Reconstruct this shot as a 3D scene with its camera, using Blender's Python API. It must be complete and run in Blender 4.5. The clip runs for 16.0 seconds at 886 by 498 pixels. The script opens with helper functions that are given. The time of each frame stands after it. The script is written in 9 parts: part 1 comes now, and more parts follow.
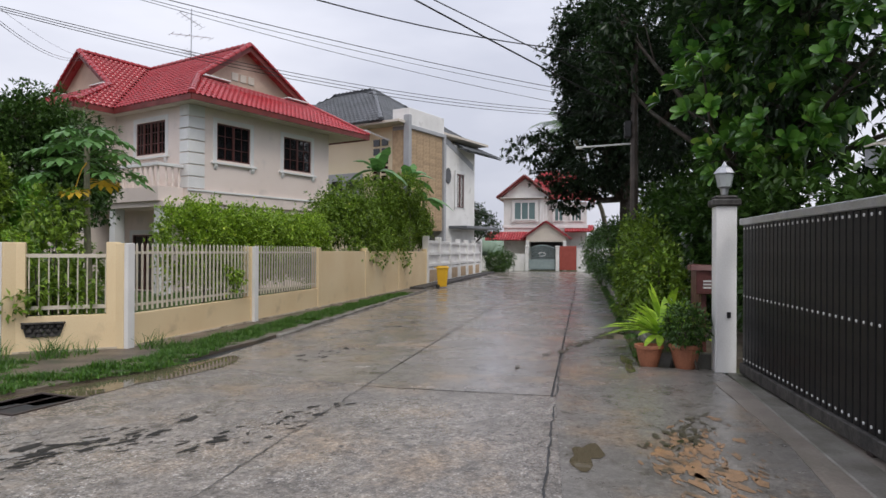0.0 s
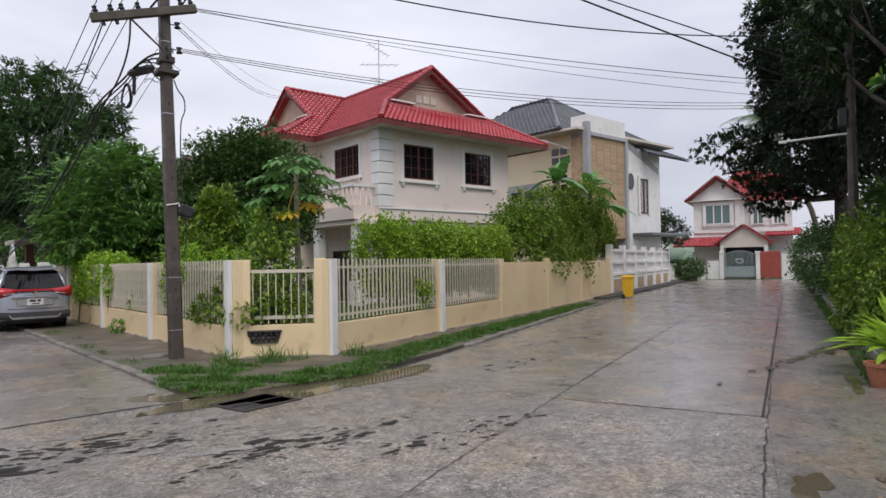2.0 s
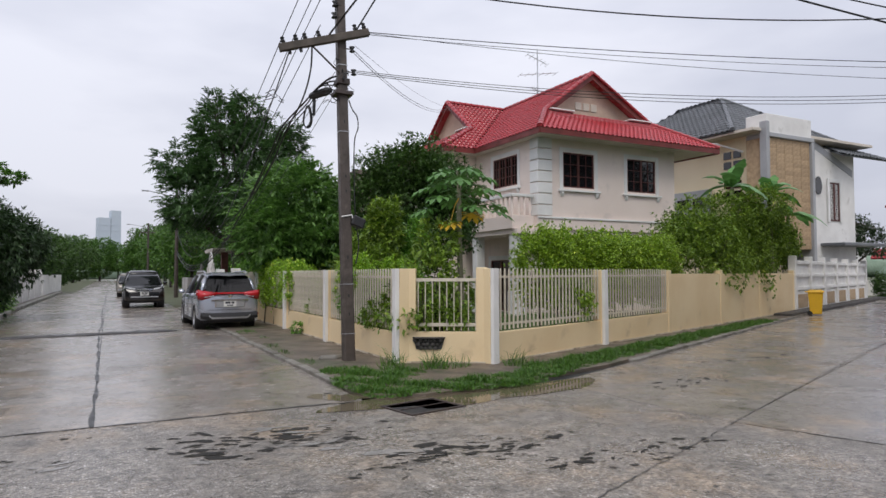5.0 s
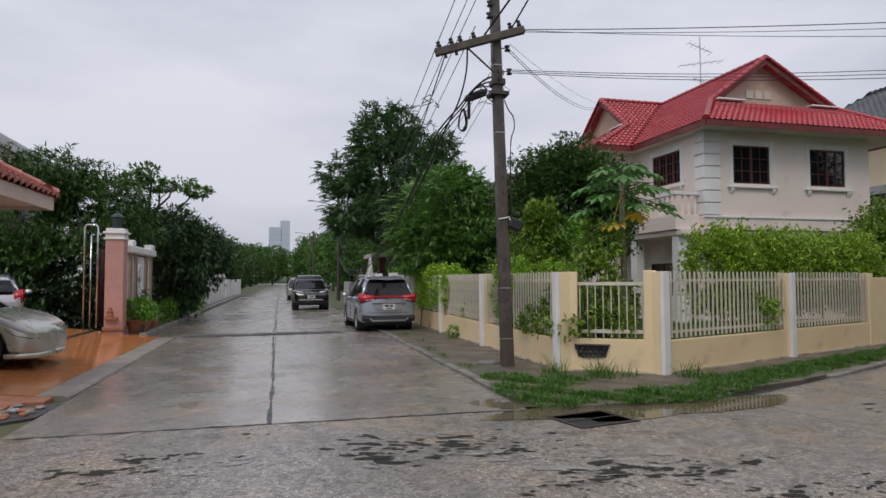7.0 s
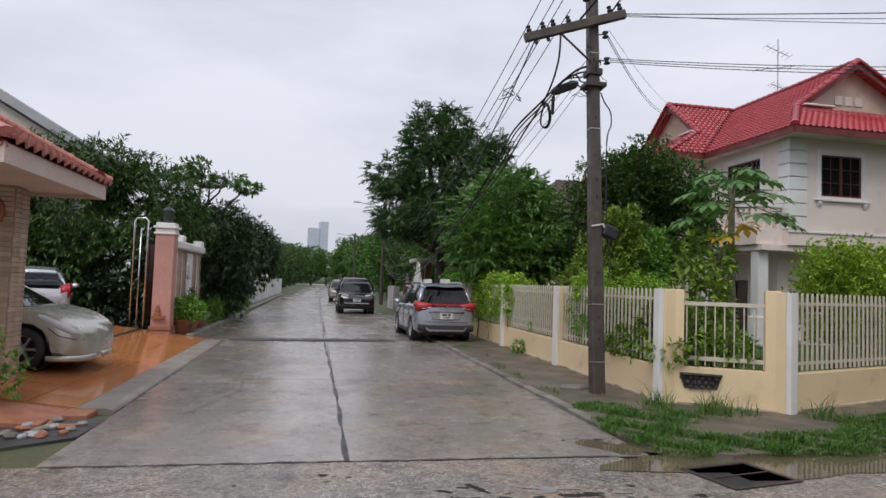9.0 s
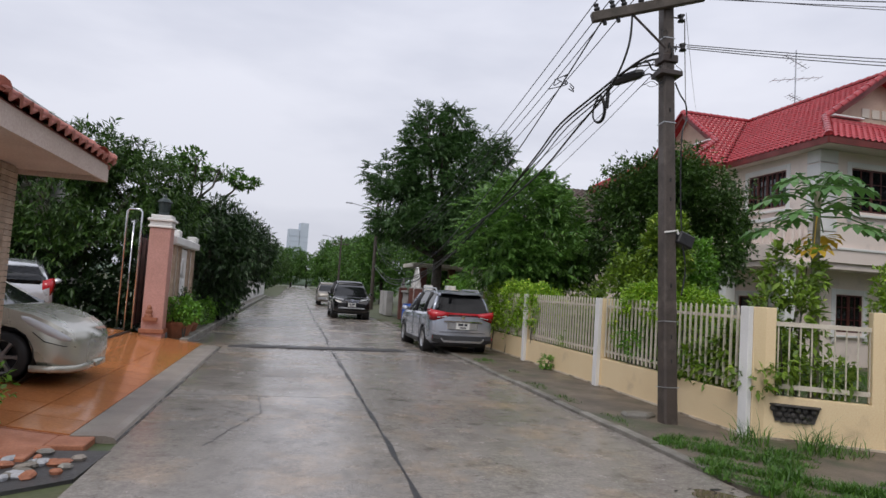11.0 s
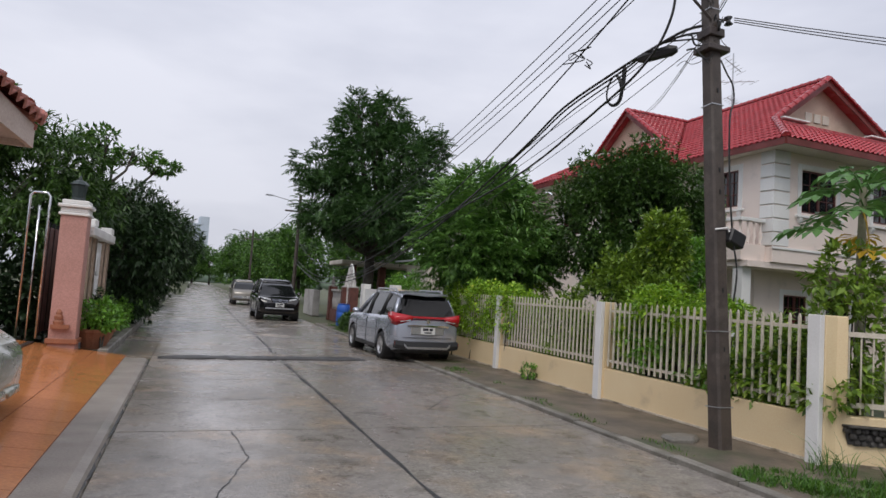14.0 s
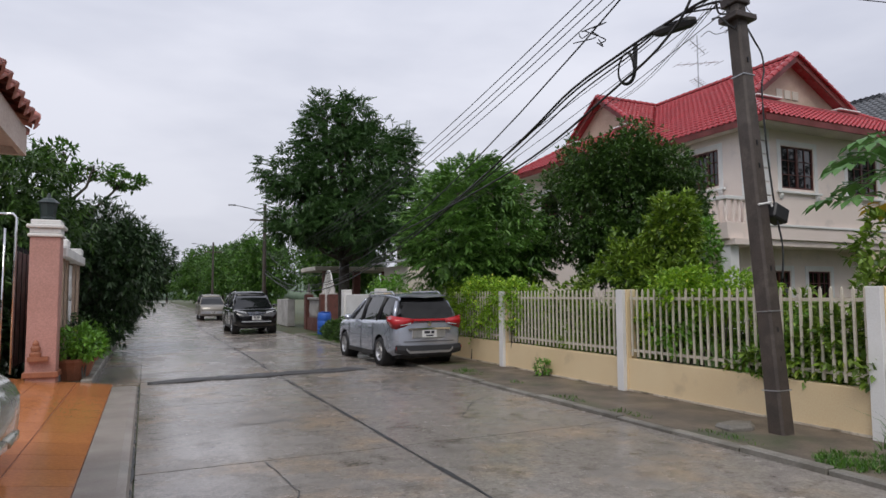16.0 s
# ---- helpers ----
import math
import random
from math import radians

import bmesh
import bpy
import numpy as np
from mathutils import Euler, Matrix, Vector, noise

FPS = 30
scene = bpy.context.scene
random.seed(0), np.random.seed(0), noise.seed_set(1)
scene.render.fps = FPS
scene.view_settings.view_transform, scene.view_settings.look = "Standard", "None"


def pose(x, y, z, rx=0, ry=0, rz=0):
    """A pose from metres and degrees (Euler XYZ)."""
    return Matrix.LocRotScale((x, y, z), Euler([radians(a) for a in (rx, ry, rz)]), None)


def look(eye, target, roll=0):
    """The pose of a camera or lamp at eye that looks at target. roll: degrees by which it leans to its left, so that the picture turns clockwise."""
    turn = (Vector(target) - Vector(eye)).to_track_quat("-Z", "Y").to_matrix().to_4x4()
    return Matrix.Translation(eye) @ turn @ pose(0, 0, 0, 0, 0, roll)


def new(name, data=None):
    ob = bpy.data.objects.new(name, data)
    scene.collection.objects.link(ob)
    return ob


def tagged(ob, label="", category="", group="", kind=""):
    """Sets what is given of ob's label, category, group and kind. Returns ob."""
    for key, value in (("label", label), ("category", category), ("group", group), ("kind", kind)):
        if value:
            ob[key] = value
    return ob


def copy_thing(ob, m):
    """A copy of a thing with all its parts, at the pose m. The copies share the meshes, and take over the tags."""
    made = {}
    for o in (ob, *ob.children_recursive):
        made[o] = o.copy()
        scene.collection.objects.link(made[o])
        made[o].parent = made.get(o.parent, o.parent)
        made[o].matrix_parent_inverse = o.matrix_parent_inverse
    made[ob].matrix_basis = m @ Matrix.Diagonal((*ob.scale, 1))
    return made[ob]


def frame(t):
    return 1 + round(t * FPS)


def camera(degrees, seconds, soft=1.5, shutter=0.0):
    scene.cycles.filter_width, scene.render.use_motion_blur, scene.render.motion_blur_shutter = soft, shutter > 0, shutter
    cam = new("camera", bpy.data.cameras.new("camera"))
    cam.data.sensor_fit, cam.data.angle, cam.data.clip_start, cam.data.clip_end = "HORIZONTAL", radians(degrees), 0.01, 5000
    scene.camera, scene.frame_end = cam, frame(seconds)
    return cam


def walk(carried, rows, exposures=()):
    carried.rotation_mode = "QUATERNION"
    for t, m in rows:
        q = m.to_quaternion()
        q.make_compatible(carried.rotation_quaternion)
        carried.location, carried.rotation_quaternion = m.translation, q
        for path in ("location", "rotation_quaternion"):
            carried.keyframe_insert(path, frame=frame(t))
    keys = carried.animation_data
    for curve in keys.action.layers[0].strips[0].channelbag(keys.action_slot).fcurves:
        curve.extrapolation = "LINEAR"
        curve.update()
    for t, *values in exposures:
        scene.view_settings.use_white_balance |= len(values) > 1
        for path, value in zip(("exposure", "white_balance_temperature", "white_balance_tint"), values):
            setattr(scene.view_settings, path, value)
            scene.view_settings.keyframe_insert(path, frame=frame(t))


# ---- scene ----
cam = camera(69.6, 16.0)

PATH = [
    (0, (-4.687, -11.123, 1.694), (-2.999, -10.051, 1.701), 0.3),
    (0.5, (-4.709, -11.104, 1.698), (-3.127, -9.881, 1.713), -0.2),
    (1, (-4.718, -11.079, 1.696), (-3.226, -9.749, 1.72), -0.5),
    (1.5, (-4.734, -11.08, 1.707), (-3.331, -9.655, 1.742), -0.7),
    (2, (-4.738, -11.062, 1.697), (-3.411, -9.566, 1.74), -0.9),
    (2.5, (-4.74, -11.044, 1.697), (-3.48, -9.492, 1.749), -1.1),
    (3, (-4.759, -11.031, 1.694), (-3.565, -9.427, 1.753), -1.1),
    (5.5, (-4.817, -10.983, 1.707), (-3.991, -9.164, 1.789), -0.2),
    (6, (-4.769, -10.97, 1.698), (-4.074, -9.097, 1.786), -0.4),
    (6.5, (-4.751, -10.849, 1.678), (-4.192, -8.93, 1.77), -0.4),
    (7, (-4.857, -10.597, 1.688), (-4.362, -8.662, 1.781), -0.2),
    (7.5, (-4.945, -10.321, 1.715), (-4.506, -8.372, 1.811), 0.3),
    (8, (-5.015, -9.928, 1.698), (-4.603, -7.973, 1.798), 0.6),
    (8.5, (-5.136, -9.568, 1.726), (-4.746, -7.609, 1.831), 1.3),
    (9, (-5.334, -9.156, 1.757), (-4.949, -7.197, 1.866), 2.0),
    (9.5, (-5.494, -8.725, 1.734), (-5.113, -6.766, 1.849), 2.6),
    (12, (-6.488, -6.897, 1.763), (-5.969, -4.97, 1.897), 4.0),
    (12.5, (-6.605, -6.55, 1.778), (-6.045, -4.635, 1.907), 3.9),
    (13, (-6.726, -6.153, 1.748), (-6.118, -4.252, 1.88), 4.1),
    (13.5, (-6.862, -5.846, 1.743), (-6.194, -3.965, 1.875), 4.2),
    (14, (-7.078, -5.515, 1.751), (-6.354, -3.656, 1.891), 3.8),
    (14.5, (-7.205, -5.215, 1.714), (-6.452, -3.367, 1.849), 3.1),
    (15, (-7.318, -4.907, 1.738), (-6.533, -3.073, 1.874), 1.8),
    (15.5, (-7.517, -4.714, 1.727), (-6.693, -2.897, 1.869), 0.7),
    (16, (-7.666, -4.578, 1.731), (-6.825, -2.77, 1.873), -0.3),
]
walk(cam, [(t, look(eye, target, roll)) for t, eye, target, roll in PATH], exposures=((0, 0.06), (2.5, 0.05), (4.5, 0.02), (5.5, -0.05), (6.5, -0.29), (7.5, -0.17), (9.0, -0.08), (12.0, -0.08), (16.0, -0.1)))

# ---- sky and sun: overcast, rain just over ----
world = bpy.data.worlds.new("overcast_sky")
scene.world = world
world.use_nodes = True
wn, wl = world.node_tree.nodes, world.node_tree.links
wn.clear()
w_out = wn.new("ShaderNodeOutputWorld")
w_bg = wn.new("ShaderNodeBackground")
w_sky = wn.new("ShaderNodeTexSky")
w_sky.sky_type = "NISHITA"
w_sky.sun_disc = False
w_sky.sun_elevation, w_sky.sun_rotation = radians(58), radians(150)
w_sky.dust_density = 4.0
w_co = wn.new("ShaderNodeTexCoord")
w_map = wn.new("ShaderNodeMapping")
w_map.inputs["Scale"].default_value = (1.0, 1.0, 3.2)
w_noise = wn.new("ShaderNodeTexNoise")
w_noise.inputs["Scale"].default_value = 1.7
w_noise.inputs["Detail"].default_value = 5
w_noise.inputs["Roughness"].default_value = 0.5
w_ramp = wn.new("ShaderNodeValToRGB")
w_ramp.color_ramp.elements[0].position, w_ramp.color_ramp.elements[0].color = 0.36, (0.535, 0.555, 0.65, 1)
w_ramp.color_ramp.elements[1].position, w_ramp.color_ramp.elements[1].color = 0.64, (0.74, 0.75, 0.835, 1)
w_mix = wn.new("ShaderNodeMix")
w_mix.data_type = "RGBA"
w_mix.inputs["Factor"].default_value = 0.93
w_dim = wn.new("ShaderNodeVectorMath")
w_dim.operation = "SCALE"
w_dim.inputs["Scale"].default_value = 0.12
wl.new(w_sky.outputs[0], w_dim.inputs[0])
wl.new(w_co.outputs["Generated"], w_map.inputs[0])
wl.new(w_map.outputs[0], w_noise.inputs["Vector"])
wl.new(w_noise.outputs["Fac"], w_ramp.inputs[0])
wl.new(w_dim.outputs[0], w_mix.inputs["A"])
wl.new(w_ramp.outputs[0], w_mix.inputs["B"])
# an overcast sky is duller towards the horizon
w_sep = wn.new("ShaderNodeSeparateXYZ")
w_low = wn.new("ShaderNodeMapRange")
for w_key, w_val in zip(("From Min", "From Max", "To Min", "To Max"), (0.0, 0.55, 0.80, 1.06)):
    w_low.inputs[w_key].default_value = w_val
w_dull = wn.new("ShaderNodeVectorMath")
w_dull.operation = "SCALE"
wl.new(w_co.outputs["Generated"], w_sep.inputs[0])
wl.new(w_sep.outputs["Z"], w_low.inputs["Value"])
wl.new(w_mix.outputs["Result"], w_dull.inputs[0])
wl.new(w_low.outputs[0], w_dull.inputs["Scale"])
wl.new(w_dull.outputs[0], w_bg.inputs["Color"])
w_bg.inputs["Strength"].default_value = 1.29
wl.new(w_bg.outputs[0], w_out.inputs[0])

sun_data = bpy.data.lights.new("sun", "SUN")
sun_data.energy, sun_data.angle, sun_data.color = 1.35, radians(25), (1.0, 0.95, 0.88)
sun = new("sun", sun_data)
sun.matrix_world = look((-20, -30, 50), (0, 0, 0))

# ---- materials ----


def nodes_of(name):
    m = bpy.data.materials.new(name)
    m.use_nodes = True
    nt = m.node_tree
    return m, nt.nodes, nt.links, nt.nodes["Principled BSDF"]


def mat(name, c1, c2=None, scale=3.0, rough=(0.5, 0.7), bump=0.2, fine=40.0, metal=0.0, stain=None, stain_scale=0.7, stain_at=(0.52, 0.68),
        rnd=0.0, spec=0.5, coat=0.0, world_space=False):
    """Two-scale noise: broad colour drift, fine grain with bump, and stains of their own shape."""
    m, n, l, b = nodes_of(name)
    c2 = c2 or tuple(v * 0.8 for v in c1)
    co = n.new("ShaderNodeTexCoord")
    if world_space:
        co = n.new("ShaderNodeNewGeometry")
    src = co.outputs["Position"] if world_space else co.outputs["Object"]
    broad = n.new("ShaderNodeTexNoise")
    broad.inputs["Scale"].default_value, broad.inputs["Detail"].default_value = scale, 6
    l.new(src, broad.inputs["Vector"])
    grain = n.new("ShaderNodeTexNoise")
    grain.inputs["Scale"].default_value, grain.inputs["Detail"].default_value = fine, 4
    l.new(src, grain.inputs["Vector"])
    ramp = n.new("ShaderNodeValToRGB")
    ramp.color_ramp.elements[0].position, ramp.color_ramp.elements[0].color = 0.35, (*c1, 1)
    ramp.color_ramp.elements[1].position, ramp.color_ramp.elements[1].color = 0.68, (*c2, 1)
    l.new(broad.outputs["Fac"], ramp.inputs[0])
    col = ramp.outputs[0]
    if stain:
        sn = n.new("ShaderNodeTexNoise")
        sn.inputs["Scale"].default_value, sn.inputs["Detail"].default_value = stain_scale, 8
        sn.inputs["Roughness"].default_value = 0.62
        l.new(src, sn.inputs["Vector"])
        sr = n.new("ShaderNodeMapRange")
        sr.inputs["From Min"].default_value, sr.inputs["From Max"].default_value = stain_at
        l.new(sn.outputs["Fac"], sr.inputs["Value"])
        mx = n.new("ShaderNodeMix")
        mx.data_type = "RGBA"
        l.new(sr.outputs[0], mx.inputs["Factor"])
        l.new(col, mx.inputs["A"])
        mx.inputs["B"].default_value = (*stain, 1)
        col = mx.outputs["Result"]
    gm = n.new("ShaderNodeMix")
    gm.data_type, gm.blend_type = "RGBA", "OVERLAY"
    gm.inputs["Factor"].default_value = 0.35
    l.new(col, gm.inputs["A"])
    gray = n.new("ShaderNodeCombineColor")
    for k in range(3):
        l.new(grain.outputs["Fac"], gray.inputs[k])
    l.new(gray.outputs[0], gm.inputs["B"])
    col = gm.outputs["Result"]
    if rnd:
        oi = n.new("ShaderNodeObjectInfo")
        hs = n.new("ShaderNodeHueSaturation")
        mr = n.new("ShaderNodeMapRange")
        mr.inputs["To Min"].default_value, mr.inputs["To Max"].default_value = 1 - rnd, 1 + rnd
        l.new(oi.outputs["Random"], mr.inputs["Value"])
        l.new(mr.outputs[0], hs.inputs["Value"])
        l.new(col, hs.inputs["Color"])
        col = hs.outputs[0]
    l.new(col, b.inputs["Base Color"])
    rr = n.new("ShaderNodeMapRange")
    rr.inputs["From Min"].default_value, rr.inputs["From Max"].default_value = 0.35, 0.65
    rr.inputs["To Min"].default_value, rr.inputs["To Max"].default_value = rough
    l.new(broad.outputs["Fac"], rr.inputs["Value"])
    l.new(rr.outputs[0], b.inputs["Roughness"])
    b.inputs["Metallic"].default_value = metal
    b.inputs["Specular IOR Level"].default_value = spec
    b.inputs["Coat Weight"].default_value = coat
    if bump:
        bp = n.new("ShaderNodeBump")
        bp.inputs["Strength"].default_value, bp.inputs["Distance"].default_value = bump, 0.01
        l.new(grain.outputs["Fac"], bp.inputs["Height"])
        l.new(bp.outputs[0], b.inputs["Normal"])
    return m


def leaf_mat(name, dark, light, tip=None, rough=0.42, through_light=0.25):
    """Leaves: each leaf its own tone, a little light passing through."""
    m, n, l, b = nodes_of(name)
    geo = n.new("ShaderNodeNewGeometry")
    ramp = n.new("ShaderNodeValToRGB")
    ramp.color_ramp.elements[0].color, ramp.color_ramp.elements[1].color = (*dark, 1), (*light, 1)
    if tip:
        e = ramp.color_ramp.elements.new(0.97)
        e.color = (*light, 1)
        ramp.color_ramp.elements[2].color = (*tip, 1)
    l.new(geo.outputs["Random Per Island"], ramp.inputs[0])
    l.new(ramp.outputs[0], b.inputs["Base Color"])
    b.inputs["Roughness"].default_value = rough
    tr = n.new("ShaderNodeBsdfTranslucent")
    l.new(ramp.outputs[0], tr.inputs["Color"])
    mx = n.new("ShaderNodeMixShader")
    mx.inputs[0].default_value = through_light
    l.new(b.outputs[0], mx.inputs[1])
    l.new(tr.outputs[0], mx.inputs[2])
    l.new(mx.outputs[0], n["Material Output"].inputs[0])
    return m


def glass_mat(name, colour, rough=0.03, alpha=1.0):
    m, n, l, b = nodes_of(name)
    b.inputs["Base Color"].default_value = (*colour, 1)
    b.inputs["Roughness"].default_value = rough
    b.inputs["Specular IOR Level"].default_value = 0.7
    return m


def wet_road(name, base, warm, dark, agg=0.0):
    """Rain-wet concrete: broad damp patches with low roughness, brown silt, fine aggregate."""
    m, n, l, b = nodes_of(name)
    geo = n.new("ShaderNodeNewGeometry")
    pos = geo.outputs["Position"]

    def tex(scale, detail=7, rough=0.6, stretch=None):
        t = n.new("ShaderNodeTexNoise")
        t.inputs["Scale"].default_value, t.inputs["Detail"].default_value, t.inputs["Roughness"].default_value = scale, detail, rough
        if stretch:
            mp = n.new("ShaderNodeMapping")
            mp.inputs["Scale"].default_value = stretch
            l.new(pos, mp.inputs[0])
            l.new(mp.outputs[0], t.inputs["Vector"])
        else:
            l.new(pos, t.inputs["Vector"])
        return t.outputs["Fac"]

    def mapped(v, a, c, lo=0.0, hi=1.0):
        r = n.new("ShaderNodeMapRange")
        for k, x in zip(("From Min", "From Max", "To Min", "To Max"), (a, c, lo, hi)):
            r.inputs[k].default_value = x
        l.new(v, r.inputs["Value"])
        return r.outputs[0]

    def mixed(fac, a, c, kind="MIX"):
        x = n.new("ShaderNodeMix")
        x.data_type, x.blend_type = "RGBA", kind
        if isinstance(fac, float):
            x.inputs["Factor"].default_value = fac
        else:
            l.new(fac, x.inputs["Factor"])
        for s, v in (("A", a), ("B", c)):
            if isinstance(v, tuple):
                x.inputs[s].default_value = (*v, 1)
            else:
                l.new(v, x.inputs[s])
        return x.outputs["Result"]

    broad, silt, grain = tex(0.35), tex(0.8, 8, 0.65), tex(70, 3)
    col = mixed(mapped(broad, 0.38, 0.62), base, tuple(v * 0.72 for v in base))
    col = mixed(mapped(silt, 0.5, 0.68, 0, 0.75), col, warm)
    col = mixed(mapped(tex(1.9, 9, 0.74), 0.53, 0.68, 0, 0.8), col, dark)
    vo = n.new("ShaderNodeTexVoronoi")
    vo.inputs["Scale"].default_value = 42
    l.new(pos, vo.inputs["Vector"])
    worn = mapped(tex(0.55, 5), 0.42, 0.6, 0.15 * agg, agg)
    stones = n.new("ShaderNodeMath")
    stones.operation = "MULTIPLY"
    l.new(mapped(vo.outputs["Distance"], 0.25, 0.5, 0.95, 0.0), stones.inputs[0])
    l.new(worn, stones.inputs[1])
    pick = n.new("ShaderNodeSeparateColor")
    l.new(vo.outputs["Color"], pick.inputs[0])
    some = n.new("ShaderNodeMath")
    some.operation = "MULTIPLY"
    l.new(stones.outputs[0], some.inputs[0])
    l.new(mapped(pick.outputs[0], 0.5, 0.8, 0.15, 1.0), some.inputs[1])
    col = mixed(some.outputs[0], col, (0.52, 0.50, 0.48))
    for f, amount in ((grain, 0.3), (mapped(tex(5.5, 10, 0.72), 0.3, 0.7), 0.22 + 0.3 * agg), (mapped(tex(22, 6, 0.7), 0.3, 0.7), 0.12 + 0.4 * agg)):
        gray = n.new("ShaderNodeCombineColor")
        for k in range(3):
            l.new(f, gray.inputs[k])
        col = mixed(amount, col, gray.outputs[0], "OVERLAY")
    crumbs = n.new("ShaderNodeMath")
    crumbs.operation = "MULTIPLY"
    l.new(mapped(tex(9, 8, 0.7), 0.56, 0.63), crumbs.inputs[0])
    l.new(mapped(tex(0.45, 3, 0.5), 0.45, 0.62, 0.25, 1.0), crumbs.inputs[1])
    scaled = n.new("ShaderNodeMath")
    scaled.operation = "MULTIPLY"
    scaled.inputs[1].default_value = 0.4 + 0.55 * agg
    l.new(crumbs.outputs[0], scaled.inputs[0])
    col = mixed(scaled.outputs[0], col, tuple(v * 0.6 for v in dark))
    l.new(col, b.inputs["Base Color"])
    l.new(mapped(tex(0.7, 9, 0.66), 0.4, 0.62, 0.11, 0.34 + 0.1 * agg), b.inputs["Roughness"])
    bp = n.new("ShaderNodeBump")
    bp.inputs["Strength"].default_value, bp.inputs["Distance"].default_value = 0.07 + 0.5 * agg, 0.01
    l.new(grain if not agg else vo.outputs["Distance"], bp.inputs["Height"])
    l.new(bp.outputs[0], b.inputs["Normal"])
    return m


